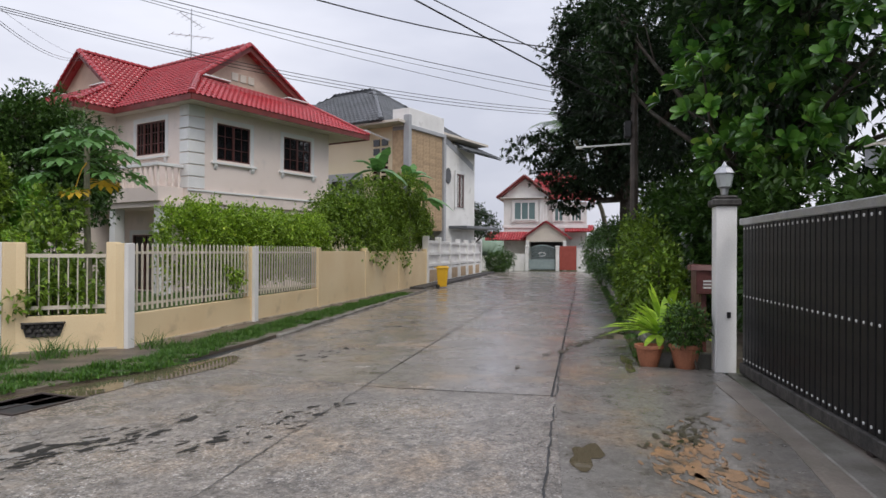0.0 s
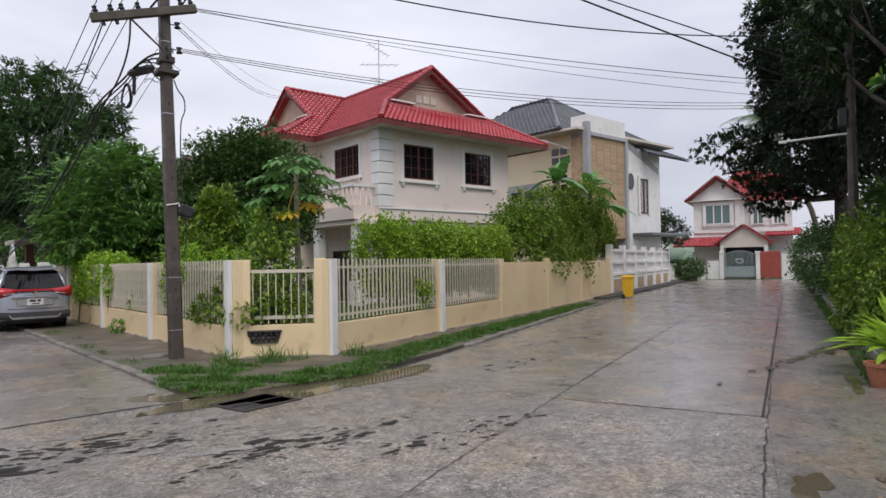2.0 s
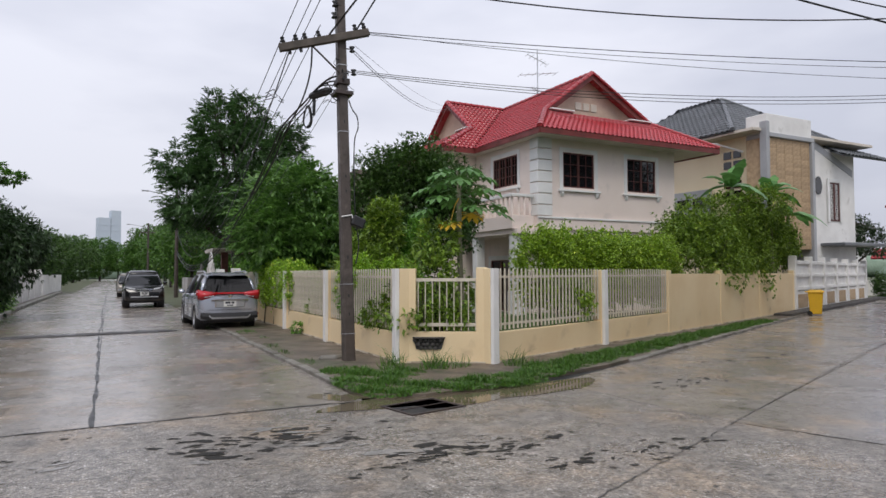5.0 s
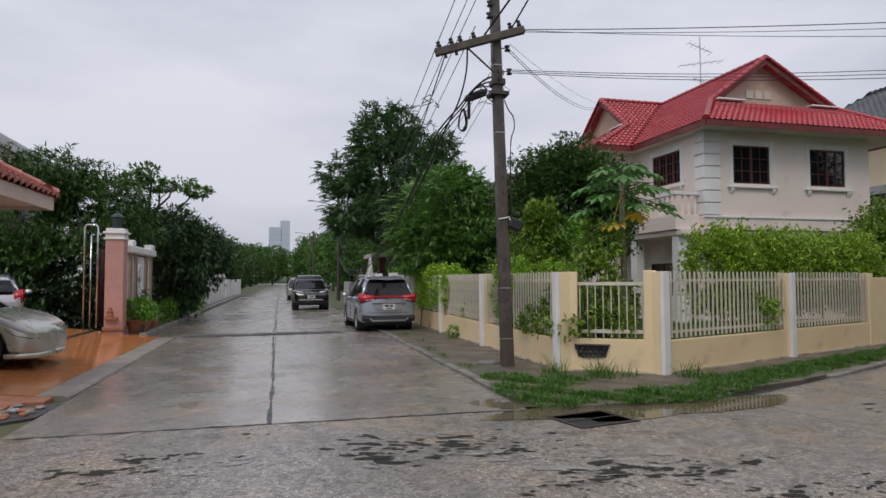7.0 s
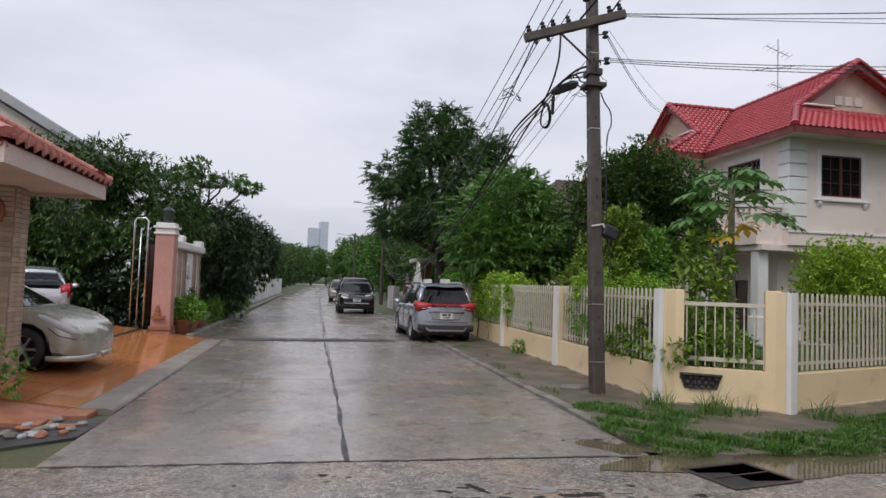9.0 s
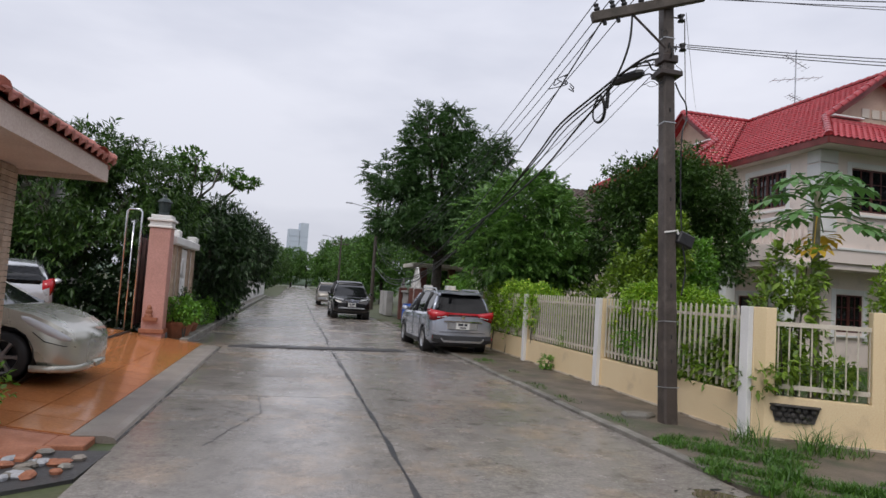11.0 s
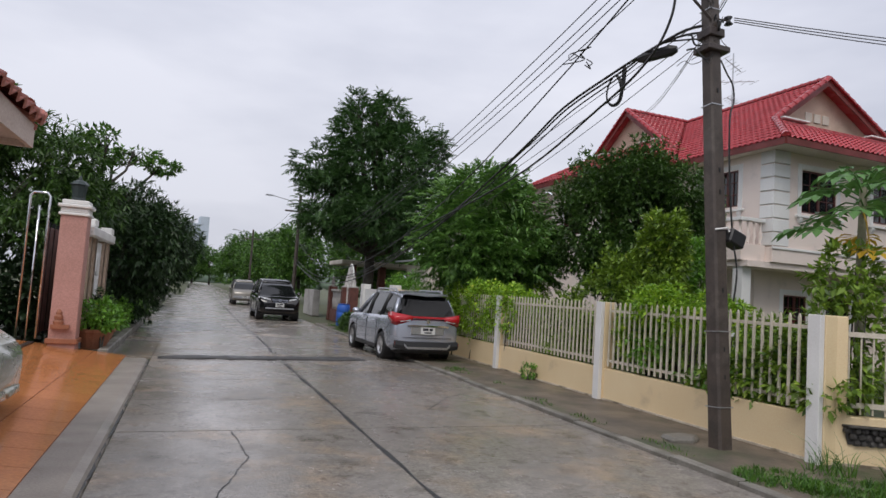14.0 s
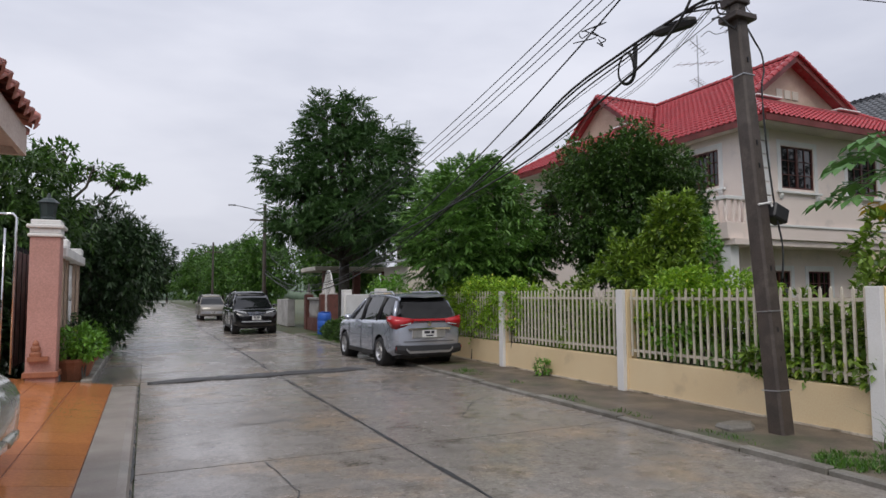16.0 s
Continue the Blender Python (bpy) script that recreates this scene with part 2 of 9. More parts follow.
M = {
    "road": wet_road("wet_concrete_road", (0.285, 0.258, 0.232), (0.36, 0.265, 0.18), (0.09, 0.076, 0.06), agg=0.12),
    "crossing": wet_road("worn_aggregate_road", (0.24, 0.216, 0.19), (0.32, 0.238, 0.16), (0.055, 0.05, 0.044), agg=0.9),
    "apron": wet_road("stained_concrete_apron", (0.24, 0.225, 0.205), (0.33, 0.23, 0.145), (0.055, 0.047, 0.03), agg=0.15),
    "brickred": mat("dull_red_brick", (0.17, 0.06, 0.045), (0.11, 0.045, 0.035), 4, (0.6, 0.8), 0.4, 30),
    "greywhite": mat("weathered_white_render", (0.50, 0.48, 0.46), (0.36, 0.34, 0.32), 1.5, (0.5, 0.7), 0.2, 40, stain=(0.20, 0.18, 0.16)),
    "plinth": mat("stained_plinth_render", (0.62, 0.54, 0.43), (0.40, 0.33, 0.25), 2.5, (0.5, 0.7), 0.3, 40, stain=(0.16, 0.13, 0.09), stain_scale=3.0, stain_at=(0.5, 0.62)),
    "joint": mat("tar_joint", (0.03, 0.03, 0.03), rough=(0.3, 0.6), fine=60),
    "asphalt": mat("asphalt_strip", (0.035, 0.034, 0.035), (0.06, 0.058, 0.058), 4, (0.3, 0.6), 0.6, 60),
    "verge": mat("damp_earth_verge", (0.15, 0.12, 0.09), (0.09, 0.075, 0.06), 1.5, (0.4, 0.7), 0.6, 30, stain=(0.06, 0.08, 0.035)),
    "kerb": mat("damp_concrete_kerb", (0.25, 0.235, 0.21), (0.13, 0.12, 0.10), 1.8, (0.35, 0.6), 0.4, 35, stain=(0.07, 0.075, 0.045), rnd=0.15),
    "edge": mat("pale_damp_concrete", (0.28, 0.245, 0.21), (0.20, 0.17, 0.145), 1.5, (0.35, 0.6), 0.35, 40, stain=(0.15, 0.14, 0.11)),
    "soil": mat("garden_ground", (0.06, 0.09, 0.03), (0.10, 0.09, 0.05), 1.0, (0.6, 0.8), 0.6, 20),
    "cream": mat("cream_painted_render", (0.80, 0.64, 0.40), (0.74, 0.57, 0.34), 0.8, (0.5, 0.7), 0.12, 60, stain=(0.55, 0.42, 0.26), stain_scale=1.3, stain_at=(0.6, 0.78)),
    "white": mat("white_painted_render", (0.80, 0.79, 0.77), (0.68, 0.67, 0.65), 1.2, (0.45, 0.65), 0.12, 50, stain=(0.45, 0.43, 0.40), stain_scale=1.5, stain_at=(0.6, 0.78)),
    "picket": mat("ivory_painted_steel", (0.66, 0.60, 0.50), (0.52, 0.47, 0.38), 5, (0.35, 0.55), 0.08, 60, stain=(0.30, 0.19, 0.11), stain_scale=6, stain_at=(0.66, 0.78)),
    "housewall": mat("pale_pink_render", (0.82, 0.72, 0.66), (0.76, 0.66, 0.60), 0.5, (0.6, 0.8), 0.1, 60, stain=(0.52, 0.47, 0.44), stain_scale=0.9, stain_at=(0.58, 0.8)),
    "trimwhite": mat("white_house_trim", (0.80, 0.80, 0.79), (0.70, 0.70, 0.69), 1.0, (0.5, 0.7), 0.08, 50),
    "redtile": mat("red_glazed_roof_tile", (0.47, 0.06, 0.07), (0.37, 0.042, 0.052), 0.9, (0.18, 0.34), 0.08, 30, rnd=0.12),
    "redridge": mat("red_ridge_tile", (0.40, 0.04, 0.05), (0.30, 0.03, 0.035), 2, (0.2, 0.4), 0.08, 30, rnd=0.1),
    "fascia": mat("dark_red_fascia_board", (0.20, 0.035, 0.03), (0.13, 0.025, 0.02), 2, (0.4, 0.6), 0.1, 30),
    "soffit": mat("cream_soffit", (0.66, 0.60, 0.52), (0.58, 0.52, 0.45), 1, (0.6, 0.8), 0.05, 40),
    "gable": mat("tan_gable_board", (0.62, 0.46, 0.36), (0.54, 0.39, 0.30), 2, (0.5, 0.7), 0.1, 30),
    "windowwood": mat("dark_red_brown_window_wood", (0.11, 0.03, 0.022), (0.07, 0.02, 0.016), 4, (0.35, 0.55), 0.15, 40),
    "glassdark": glass_mat("dark_window_glass", (0.012, 0.012, 0.014)),
    "glassgreen": glass_mat("greenish_window_glass", (0.10, 0.17, 0.17), 0.08),
    "greytile": mat("grey_roof_tile", (0.15, 0.16, 0.175), (0.11, 0.12, 0.13), 0.8, (0.3, 0.5), 0.1, 30, rnd=0.12),
    "greytrim": mat("grey_concrete_trim", (0.40, 0.41, 0.43), (0.33, 0.34, 0.36), 1, (0.5, 0.7), 0.1, 40),
    "yellowwall": mat("pale_yellow_render", (0.84, 0.73, 0.52), (0.78, 0.67, 0.46), 0.5, (0.6, 0.8), 0.08, 50),
    "sandstone": mat("sandstone_cladding", (0.50, 0.36, 0.22), (0.38, 0.27, 0.165), 6, (0.6, 0.8), 0.5, 30, rnd=0.12),
    "pole": mat("wet_dark_concrete_pole", (0.075, 0.058, 0.048), (0.042, 0.033, 0.028), 3, (0.4, 0.65), 0.4, 45, stain=(0.11, 0.09, 0.075), stain_scale=2.0),
    "wood": mat("weathered_wood_arm", (0.10, 0.08, 0.065), (0.06, 0.05, 0.04), 4, (0.5, 0.7), 0.4, 40),
    "black": mat("black_cable_sheath", (0.012, 0.012, 0.013), rough=(0.4, 0.6), bump=0.05),
    "steel": mat("galvanised_steel", (0.55, 0.56, 0.58), (0.45, 0.46, 0.48), 6, (0.3, 0.5), 0.05, 60, metal=0.9),
    "iron": mat("rusty_cast_iron", (0.05, 0.035, 0.03), (0.03, 0.022, 0.02), 5, (0.4, 0.6), 0.4, 40),
    "gateblack": mat("black_painted_steel_gate", (0.006, 0.006, 0.007), (0.009, 0.009, 0.01), 3, (0.35, 0.55), 0.05, 40, spec=0.25),
    "orange": mat("orange_glazed_floor_tile", (0.50, 0.20, 0.075), (0.42, 0.16, 0.06), 0.9, (0.08, 0.22), 0.04, 30, rnd=0.06, stain=(0.36, 0.15, 0.07), stain_scale=1.2),
    "pink": mat("pink_gate_pillar_render", (0.52, 0.28, 0.24), (0.45, 0.24, 0.20), 1.5, (0.5, 0.7), 0.15, 40, stain=(0.35, 0.20, 0.17)),
    "brickbeige": mat("beige_facing_brick", (0.50, 0.38, 0.29), (0.40, 0.29, 0.21), 6, (0.6, 0.8), 0.4, 40, rnd=0.18),
    "terracotta": mat("terracotta_clay", (0.38, 0.15, 0.08), (0.28, 0.11, 0.06), 4, (0.5, 0.7), 0.3, 40),
    "bark": mat("dark_wet_bark", (0.07, 0.055, 0.042), (0.035, 0.028, 0.022), 6, (0.6, 0.85), 0.9, 25, stain=(0.12, 0.12, 0.10), stain_scale=3),
    "barklight": mat("grey_green_bark", (0.22, 0.20, 0.15), (0.14, 0.13, 0.09), 6, (0.6, 0.8), 0.6, 25),
    "papayastem": mat("pale_papaya_stem", (0.22, 0.21, 0.14), (0.15, 0.15, 0.09), 6, (0.6, 0.8), 0.5, 20),
    "yellow": mat("yellow_plastic", (0.78, 0.46, 0.02), (0.70, 0.40, 0.02), 2, (0.35, 0.5), 0.05, 30),
    "blue": mat("blue_plastic", (0.03, 0.12, 0.50), (0.02, 0.10, 0.42), 2, (0.35, 0.5), 0.05, 30),
    "maroon": mat("maroon_painted_wood", (0.13, 0.04, 0.035), (0.09, 0.03, 0.026), 3, (0.4, 0.6), 0.15, 40),
    "stone": mat("dark_broken_stone", (0.06, 0.055, 0.05), (0.03, 0.028, 0.026), 8, (0.5, 0.8), 0.9, 30),
    "rubber": mat("tyre_rubber", (0.015, 0.015, 0.016), rough=(0.55, 0.75), bump=0.2, fine=50),
    "plastic": mat("black_trim_plastic", (0.018, 0.018, 0.02), rough=(0.4, 0.55), bump=0.05),
    "alloy": mat("alloy_wheel", (0.55, 0.55, 0.56), (0.45, 0.45, 0.46), 5, (0.25, 0.4), 0.02, 30, metal=0.85),
    "carglass": glass_mat("tinted_car_glass", (0.010, 0.011, 0.012), 0.02),
    "chrome": mat("chrome", (0.75, 0.76, 0.78), rough=(0.06, 0.12), bump=0, metal=1.0),
    "redlight": glass_mat("red_tail_lamp", (0.45, 0.012, 0.02), 0.08),
    "clearlight": glass_mat("clear_head_lamp", (0.55, 0.56, 0.58), 0.06),
    "plate": mat("white_number_plate", (0.72, 0.72, 0.70), rough=(0.4, 0.5), bump=0),
    "ink": mat("dark_plate_marks", (0.04, 0.04, 0.05), rough=(0.5, 0.6), bump=0),
    "lampgreen": mat("dark_green_lantern_metal", (0.03, 0.045, 0.045), rough=(0.35, 0.5), bump=0.05),
    "lampglass": glass_mat("pale_lantern_glass", (0.42, 0.45, 0.45), 0.12),
    # pale blue is air haze put into the tower's colour
    "tower": mat("hazy_blue_tower", (0.46, 0.52, 0.60), (0.50, 0.56, 0.63), 0.05, (0.6, 0.8), 0),
    # distance haze is painted in: paler, greyer green than near leaves
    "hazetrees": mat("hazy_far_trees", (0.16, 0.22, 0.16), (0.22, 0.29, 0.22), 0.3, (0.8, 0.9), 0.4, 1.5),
    "silt": mat("orange_brown_silt", (0.36, 0.215, 0.115), (0.24, 0.16, 0.10), 3, (0.25, 0.45), 0.3, 40, stain=(0.10, 0.085, 0.06), stain_scale=3.5, stain_at=(0.5, 0.6), world_space=True),
    "mossy": mat("dark_mossy_stain", (0.055, 0.05, 0.028), (0.10, 0.09, 0.06), 3, (0.2, 0.4), 0.4, 40, stain=(0.03, 0.04, 0.015), stain_scale=4, world_space=True),
    "hole": mat("dark_wet_hole", (0.018, 0.017, 0.015), (0.036, 0.034, 0.028), 6, (0.6, 0.85), 0.8, 50, spec=0.25),
    "patchgrey": mat("pale_cement_skin", (0.30, 0.285, 0.27), (0.22, 0.21, 0.20), 4, (0.15, 0.35), 0.2, 50, world_space=True),
    "puddle": glass_mat("muddy_puddle_water", (0.12, 0.10, 0.065), 0.03),
    "browntile": mat("brown_roof_tile", (0.11, 0.075, 0.065), (0.08, 0.055, 0.05), 1, (0.4, 0.6), 0.1, 30),
    "gategreen": mat("grey_green_wrought_iron", (0.30, 0.36, 0.36), (0.24, 0.30, 0.30), 3, (0.35, 0.5), 0.05, 40),
    "redpanel": mat("red_panel_gate", (0.34, 0.07, 0.05), (0.28, 0.055, 0.04), 2, (0.4, 0.6), 0.1, 30),
    "clayroof": mat("salmon_clay_roof_tile", (0.50, 0.17, 0.13), (0.42, 0.14, 0.10), 3, (0.35, 0.55), 0.2, 30, rnd=0.12),
    "pinkcream": mat("pinkish_cream_soffit", (0.62, 0.50, 0.44), (0.55, 0.44, 0.38), 1, (0.6, 0.8), 0.05, 40),
}


def paint(name, c, metal=0.6, rough=0.28):
    return mat(name, c, tuple(v * 0.94 for v in c), 1.5, (rough, rough + 0.08), 0.0, 200, metal=metal, coat=0.8)


L = {
    "roadside": leaf_mat("roadside_leaf", (0.040, 0.105, 0.018), (0.125, 0.265, 0.040), (0.25, 0.36, 0.06)),
    "street": leaf_mat("street_shrub_leaf", (0.06, 0.12, 0.014), (0.28, 0.43, 0.050), (0.55, 0.62, 0.11)),
    "mango": leaf_mat("mango_leaf", (0.026, 0.062, 0.013), (0.09, 0.185, 0.032), (0.158, 0.263, 0.053)),
    "mangodark": leaf_mat("dark_mango_leaf", (0.020, 0.052, 0.011), (0.085, 0.175, 0.03), (0.15, 0.24, 0.05)),
    "dark": leaf_mat("dark_leaf", (0.013, 0.033, 0.011), (0.044, 0.094, 0.025)),
    "black": leaf_mat("very_dark_leaf", (0.010, 0.025, 0.010), (0.031, 0.064, 0.021)),
    "bright": leaf_mat("bright_green_leaf", (0.080, 0.197, 0.021), (0.213, 0.447, 0.054), (0.447, 0.570, 0.090)),
    "hedge": leaf_mat("hedge_leaf", (0.10, 0.20, 0.016), (0.40, 0.58, 0.055), (0.62, 0.72, 0.10)),
    "golden": leaf_mat("golden_green_leaf", (0.128, 0.279, 0.026), (0.428, 0.641, 0.054), (0.811, 0.769, 0.107)),
    "papaya": leaf_mat("papaya_leaf", (0.047, 0.137, 0.031), (0.116, 0.260, 0.061)),
    "yellowleaf": leaf_mat("yellowing_leaf", (0.472, 0.270, 0.020), (0.648, 0.432, 0.041)),
    "big": leaf_mat("large_glossy_leaf", (0.036, 0.115, 0.022), (0.15, 0.33, 0.05), (0.48, 0.58, 0.11), rough=0.3),
    "banana": leaf_mat("banana_leaf", (0.082, 0.211, 0.049), (0.162, 0.356, 0.097), rough=0.35),
    "feather": leaf_mat("feathery_leaf", (0.026, 0.070, 0.022), (0.085, 0.175, 0.045)),
    "compound": leaf_mat("compound_leaf", (0.045, 0.12, 0.024), (0.185, 0.36, 0.07)),
    "grass": leaf_mat("grass_blade", (0.030, 0.092, 0.011), (0.105, 0.235, 0.026), (0.19, 0.20, 0.05)),
    "palm": leaf_mat("palm_leaf", (0.041, 0.095, 0.027), (0.108, 0.203, 0.054)),
}

# ---- building tools ----


class Mesh:
    """Collects points and faces for one part."""

    def __init__(self):
        self.v, self.f = [], []

    def add(self, vs, fs):
        k = len(self.v)
        self.v += [tuple(p) for p in vs]
        self.f += [tuple(i + k for i in f) for f in fs]
        return self

    def box(self, x0, x1, y0, y1, z0, z1, m=None):
        vs = [Vector((x, y, z)) for z in (z0, z1) for x, y in ((x0, y0), (x1, y0), (x1, y1), (x0, y1))]
        if m:
            vs = [m @ p for p in vs]
        return self.add(vs, [(3, 2, 1, 0), (4, 5, 6, 7), (0, 1, 5, 4), (1, 2, 6, 5), (2, 3, 7, 6), (3, 0, 4, 7)])

    def prism(self, pts, z0, z1, m=None):
        n = len(pts)
        vs = [Vector((x, y, z0)) for x, y in pts] + [Vector((x, y, z1)) for x, y in pts]
        if m:
            vs = [m @ p for p in vs]
        return self.add(vs, [tuple(range(n))[::-1], tuple(range(n, 2 * n))] + [(i, (i + 1) % n, n + (i + 1) % n, n + i) for i in range(n)])

    def tube(self, path, r, n=6, r1=None):
        path = [Vector(p) for p in path]
        k, vs = len(path), []
        for i, p in enumerate(path):
            d = (path[min(i + 1, k - 1)] - path[max(i - 1, 0)]).normalized()
            a = d.cross(Vector((0, 0, 1)))
            a = a.normalized() if a.length > 0.05 else Vector((1, 0, 0))
            b = d.cross(a)
            rad = r if r1 is None else r + (r1 - r) * i / (k - 1)
            vs += [p + (a * math.cos(2 * math.pi * j / n) + b * math.sin(2 * math.pi * j / n)) * rad for j in range(n)]
        fs = [(i * n + j, i * n + (j + 1) % n, (i + 1) * n + (j + 1) % n, (i + 1) * n + j) for i in range(k - 1) for j in range(n)]
        fs += [tuple(range(n))[::-1], tuple(range((k - 1) * n, k * n))]
        return self.add(vs, fs)

    def lathe(self, prof, n=16, m=None, cap=True):
        """Profile of (radius, height) turned round z."""
        vs = [Vector((r * math.cos(2 * math.pi * j / n), r * math.sin(2 * math.pi * j / n), z)) for r, z in prof for j in range(n)]
        if m:
            vs = [m @ p for p in vs]
        k = len(prof)
        fs = [(i * n + j, i * n + (j + 1) % n, (i + 1) * n + (j + 1) % n, (i + 1) * n + j) for i in range(k - 1) for j in range(n)]
        if cap:
            fs += [tuple(range(n))[::-1], tuple(range((k - 1) * n, k * n))]
        return self.add(vs, fs)

    def loft(self, rings, cap=True):
        n = len(rings[0])
        fs = [(i * n + j, i * n + (j + 1) % n, (i + 1) * n + (j + 1) % n, (i + 1) * n + j) for i in range(len(rings) - 1) for j in range(n)]
        if cap:
            fs += [tuple(range(n))[::-1], tuple(range((len(rings) - 1) * n, len(rings) * n))]
        return self.add([p for r in rings for p in r], fs)

    def data(self, name, material, bevel=0.0, smooth=False):
        me = bpy.data.meshes.new(name)
        me.from_pydata(self.v, [], self.f)
        if bevel:
            bm = bmesh.new()
            bm.from_mesh(me)
            bmesh.ops.bevel(bm, geom=[e for e in bm.edges if len(e.link_faces) == 2 and e.calc_face_angle(0) > 0.6], offset=bevel, segments=1, affect="EDGES")
            bm.to_mesh(me)
            bm.free()
        me.materials.append(material)
        if smooth:
            me.shade_smooth()
        return me


def curved(pts, k=6):
    """A smooth path through the points."""
    P = [Vector(p) for p in pts]
    out = []
    for i in range(len(P) - 1):
        a, b, c, d = P[max(i - 1, 0)], P[i], P[i + 1], P[min(i + 2, len(P) - 1)]
        for j in range(k):
            s = j / k
            out.append(0.5 * ((2 * b) + (c - a) * s + (2 * a - 5 * b + 4 * c - d) * s * s + (3 * b - a - 3 * c + d) * s ** 3))
    return out + [P[-1]]


def part(name, mesh, material, parent, label="", bevel=0.0, smooth=False, kind="", at=None):
    ob = new(name, mesh if isinstance(mesh, bpy.types.Mesh) else mesh.data(name, material, bevel, smooth))
    ob.parent = parent
    if at is not None:
        ob.matrix_basis = at
    return tagged(ob, label, kind=kind)


def thing(name, label, category, at=None, group="", kind=""):
    ob = new(name)
    ob.empty_display_size = 0.2
    if at is not None:
        ob.matrix_basis = at
    return tagged(ob, label, category, group, kind)


def solo(name, mesh, material, label, category, kind="", bevel=0.0, smooth=False, group=""):
    """A thing of one piece."""
    return tagged(new(name, mesh.data(name, material, bevel, smooth)), label, category, group, kind)


rng = np.random.default_rng(7)

# street A runs at 20 degrees, from the fence corner at A0
A_ANG = radians(20)
AU, AV = np.array((math.cos(A_ANG), math.sin(A_ANG))), np.array((-math.sin(A_ANG), math.cos(A_ANG)))
A0 = np.array((1.5, -0.9))
A_M = pose(A0[0], A0[1], 0, 0, 0, 20)


def ap(u, v):
    """Street A's own coordinates in the plan: u along it, v to its left."""
    return tuple(A0 + u * AU + v * AV)


# ---- foliage ----
def leaf_cards(points, outs, size, width=0.45, droop=0.25, spread=0.6, n=1, cup=0.15, seed=1):
    """Arrays of leaves, each a folded blade of two faces: base, two sides and a tip."""
    g = np.random.default_rng(seed)
    p = np.repeat(points, n, 0)
    o = np.repeat(outs, n, 0)
    k = len(p)
    d = o + g.normal(0, spread, (k, 3))
    d[:, 2] -= droop
    d /= np.linalg.norm(d, axis=1)[:, None] + 1e-9
    up = np.array((0, 0, 1.0)) + g.normal(0, 0.35, (k, 3))
    s = np.cross(d, up)
    s /= np.linalg.norm(s, axis=1)[:, None] + 1e-9
    nn = np.cross(s, d)
    ln = size * g.uniform(0.65, 1.25, (k, 1))
    mid = p + d * ln * 0.45 + nn * ln * cup * -0.3
    w = ln * width * 0.5
    vs = np.stack([p, mid + s * w + nn * w * cup * 2, p + d * ln - nn * ln * cup, mid - s * w + nn * w * cup * 2], 1).reshape(-1, 3)
    b = np.arange(k)[:, None] * 4
    fs = np.concatenate([b + (0, 1, 2), b + (0, 2, 3)], 1).reshape(-1, 3)
    return vs, fs


def np_mesh(name, vs, fs, material):
    me = bpy.data.meshes.new(name)
    me.vertices.add(len(vs))
    me.vertices.foreach_set("co", np.asarray(vs, np.float32).ravel())
    k = fs.shape[1]
    me.loops.add(len(fs) * k)
    me.loops.foreach_set("vertex_index", np.asarray(fs, np.int32).ravel())
    me.polygons.add(len(fs))
    me.polygons.foreach_set("loop_start", np.arange(0, len(fs) * k, k, dtype=np.int32))
    me.update(calc_edges=True)
    me.materials.append(material)
    return me


def clump_points(lobes, n, seed, inner=0.55, flat=1.0):
    """Points in the outer part of several uneven lobes (x, y, z, rx, ry, rz), thinned by noise so that gaps are left."""
    g = np.random.default_rng(seed)
    lobes = np.array(lobes, float)
    vol = np.cbrt(lobes[:, 3] * lobes[:, 4] * lobes[:, 5]) ** 2
    which = g.choice(len(lobes), n * 2, p=vol / vol.sum())
    d = g.normal(size=(n * 2, 3))
    d /= np.linalg.norm(d, axis=1)[:, None]
    r = g.uniform(inner, 1.0, (n * 2, 1)) ** 0.6
    b = lobes[which]
    wob = 1 + 0.22 * np.sin(d[:, :1] * 5 + which[:, None]) * np.cos(d[:, 1:2] * 6 + which[:, None] * 2) + g.normal(0, 0.07, (n * 2, 1))
    p = b[:, :3] + d * b[:, 3:] * r * wob
    q = np.sin(p[:, 0] * 2.3 + seed) + np.sin(p[:, 1] * 2.1 + 2 * seed) + np.sin(p[:, 2] * 2.7)
    keep = q > -1.25
    return p[keep][:n], d[keep][:n]


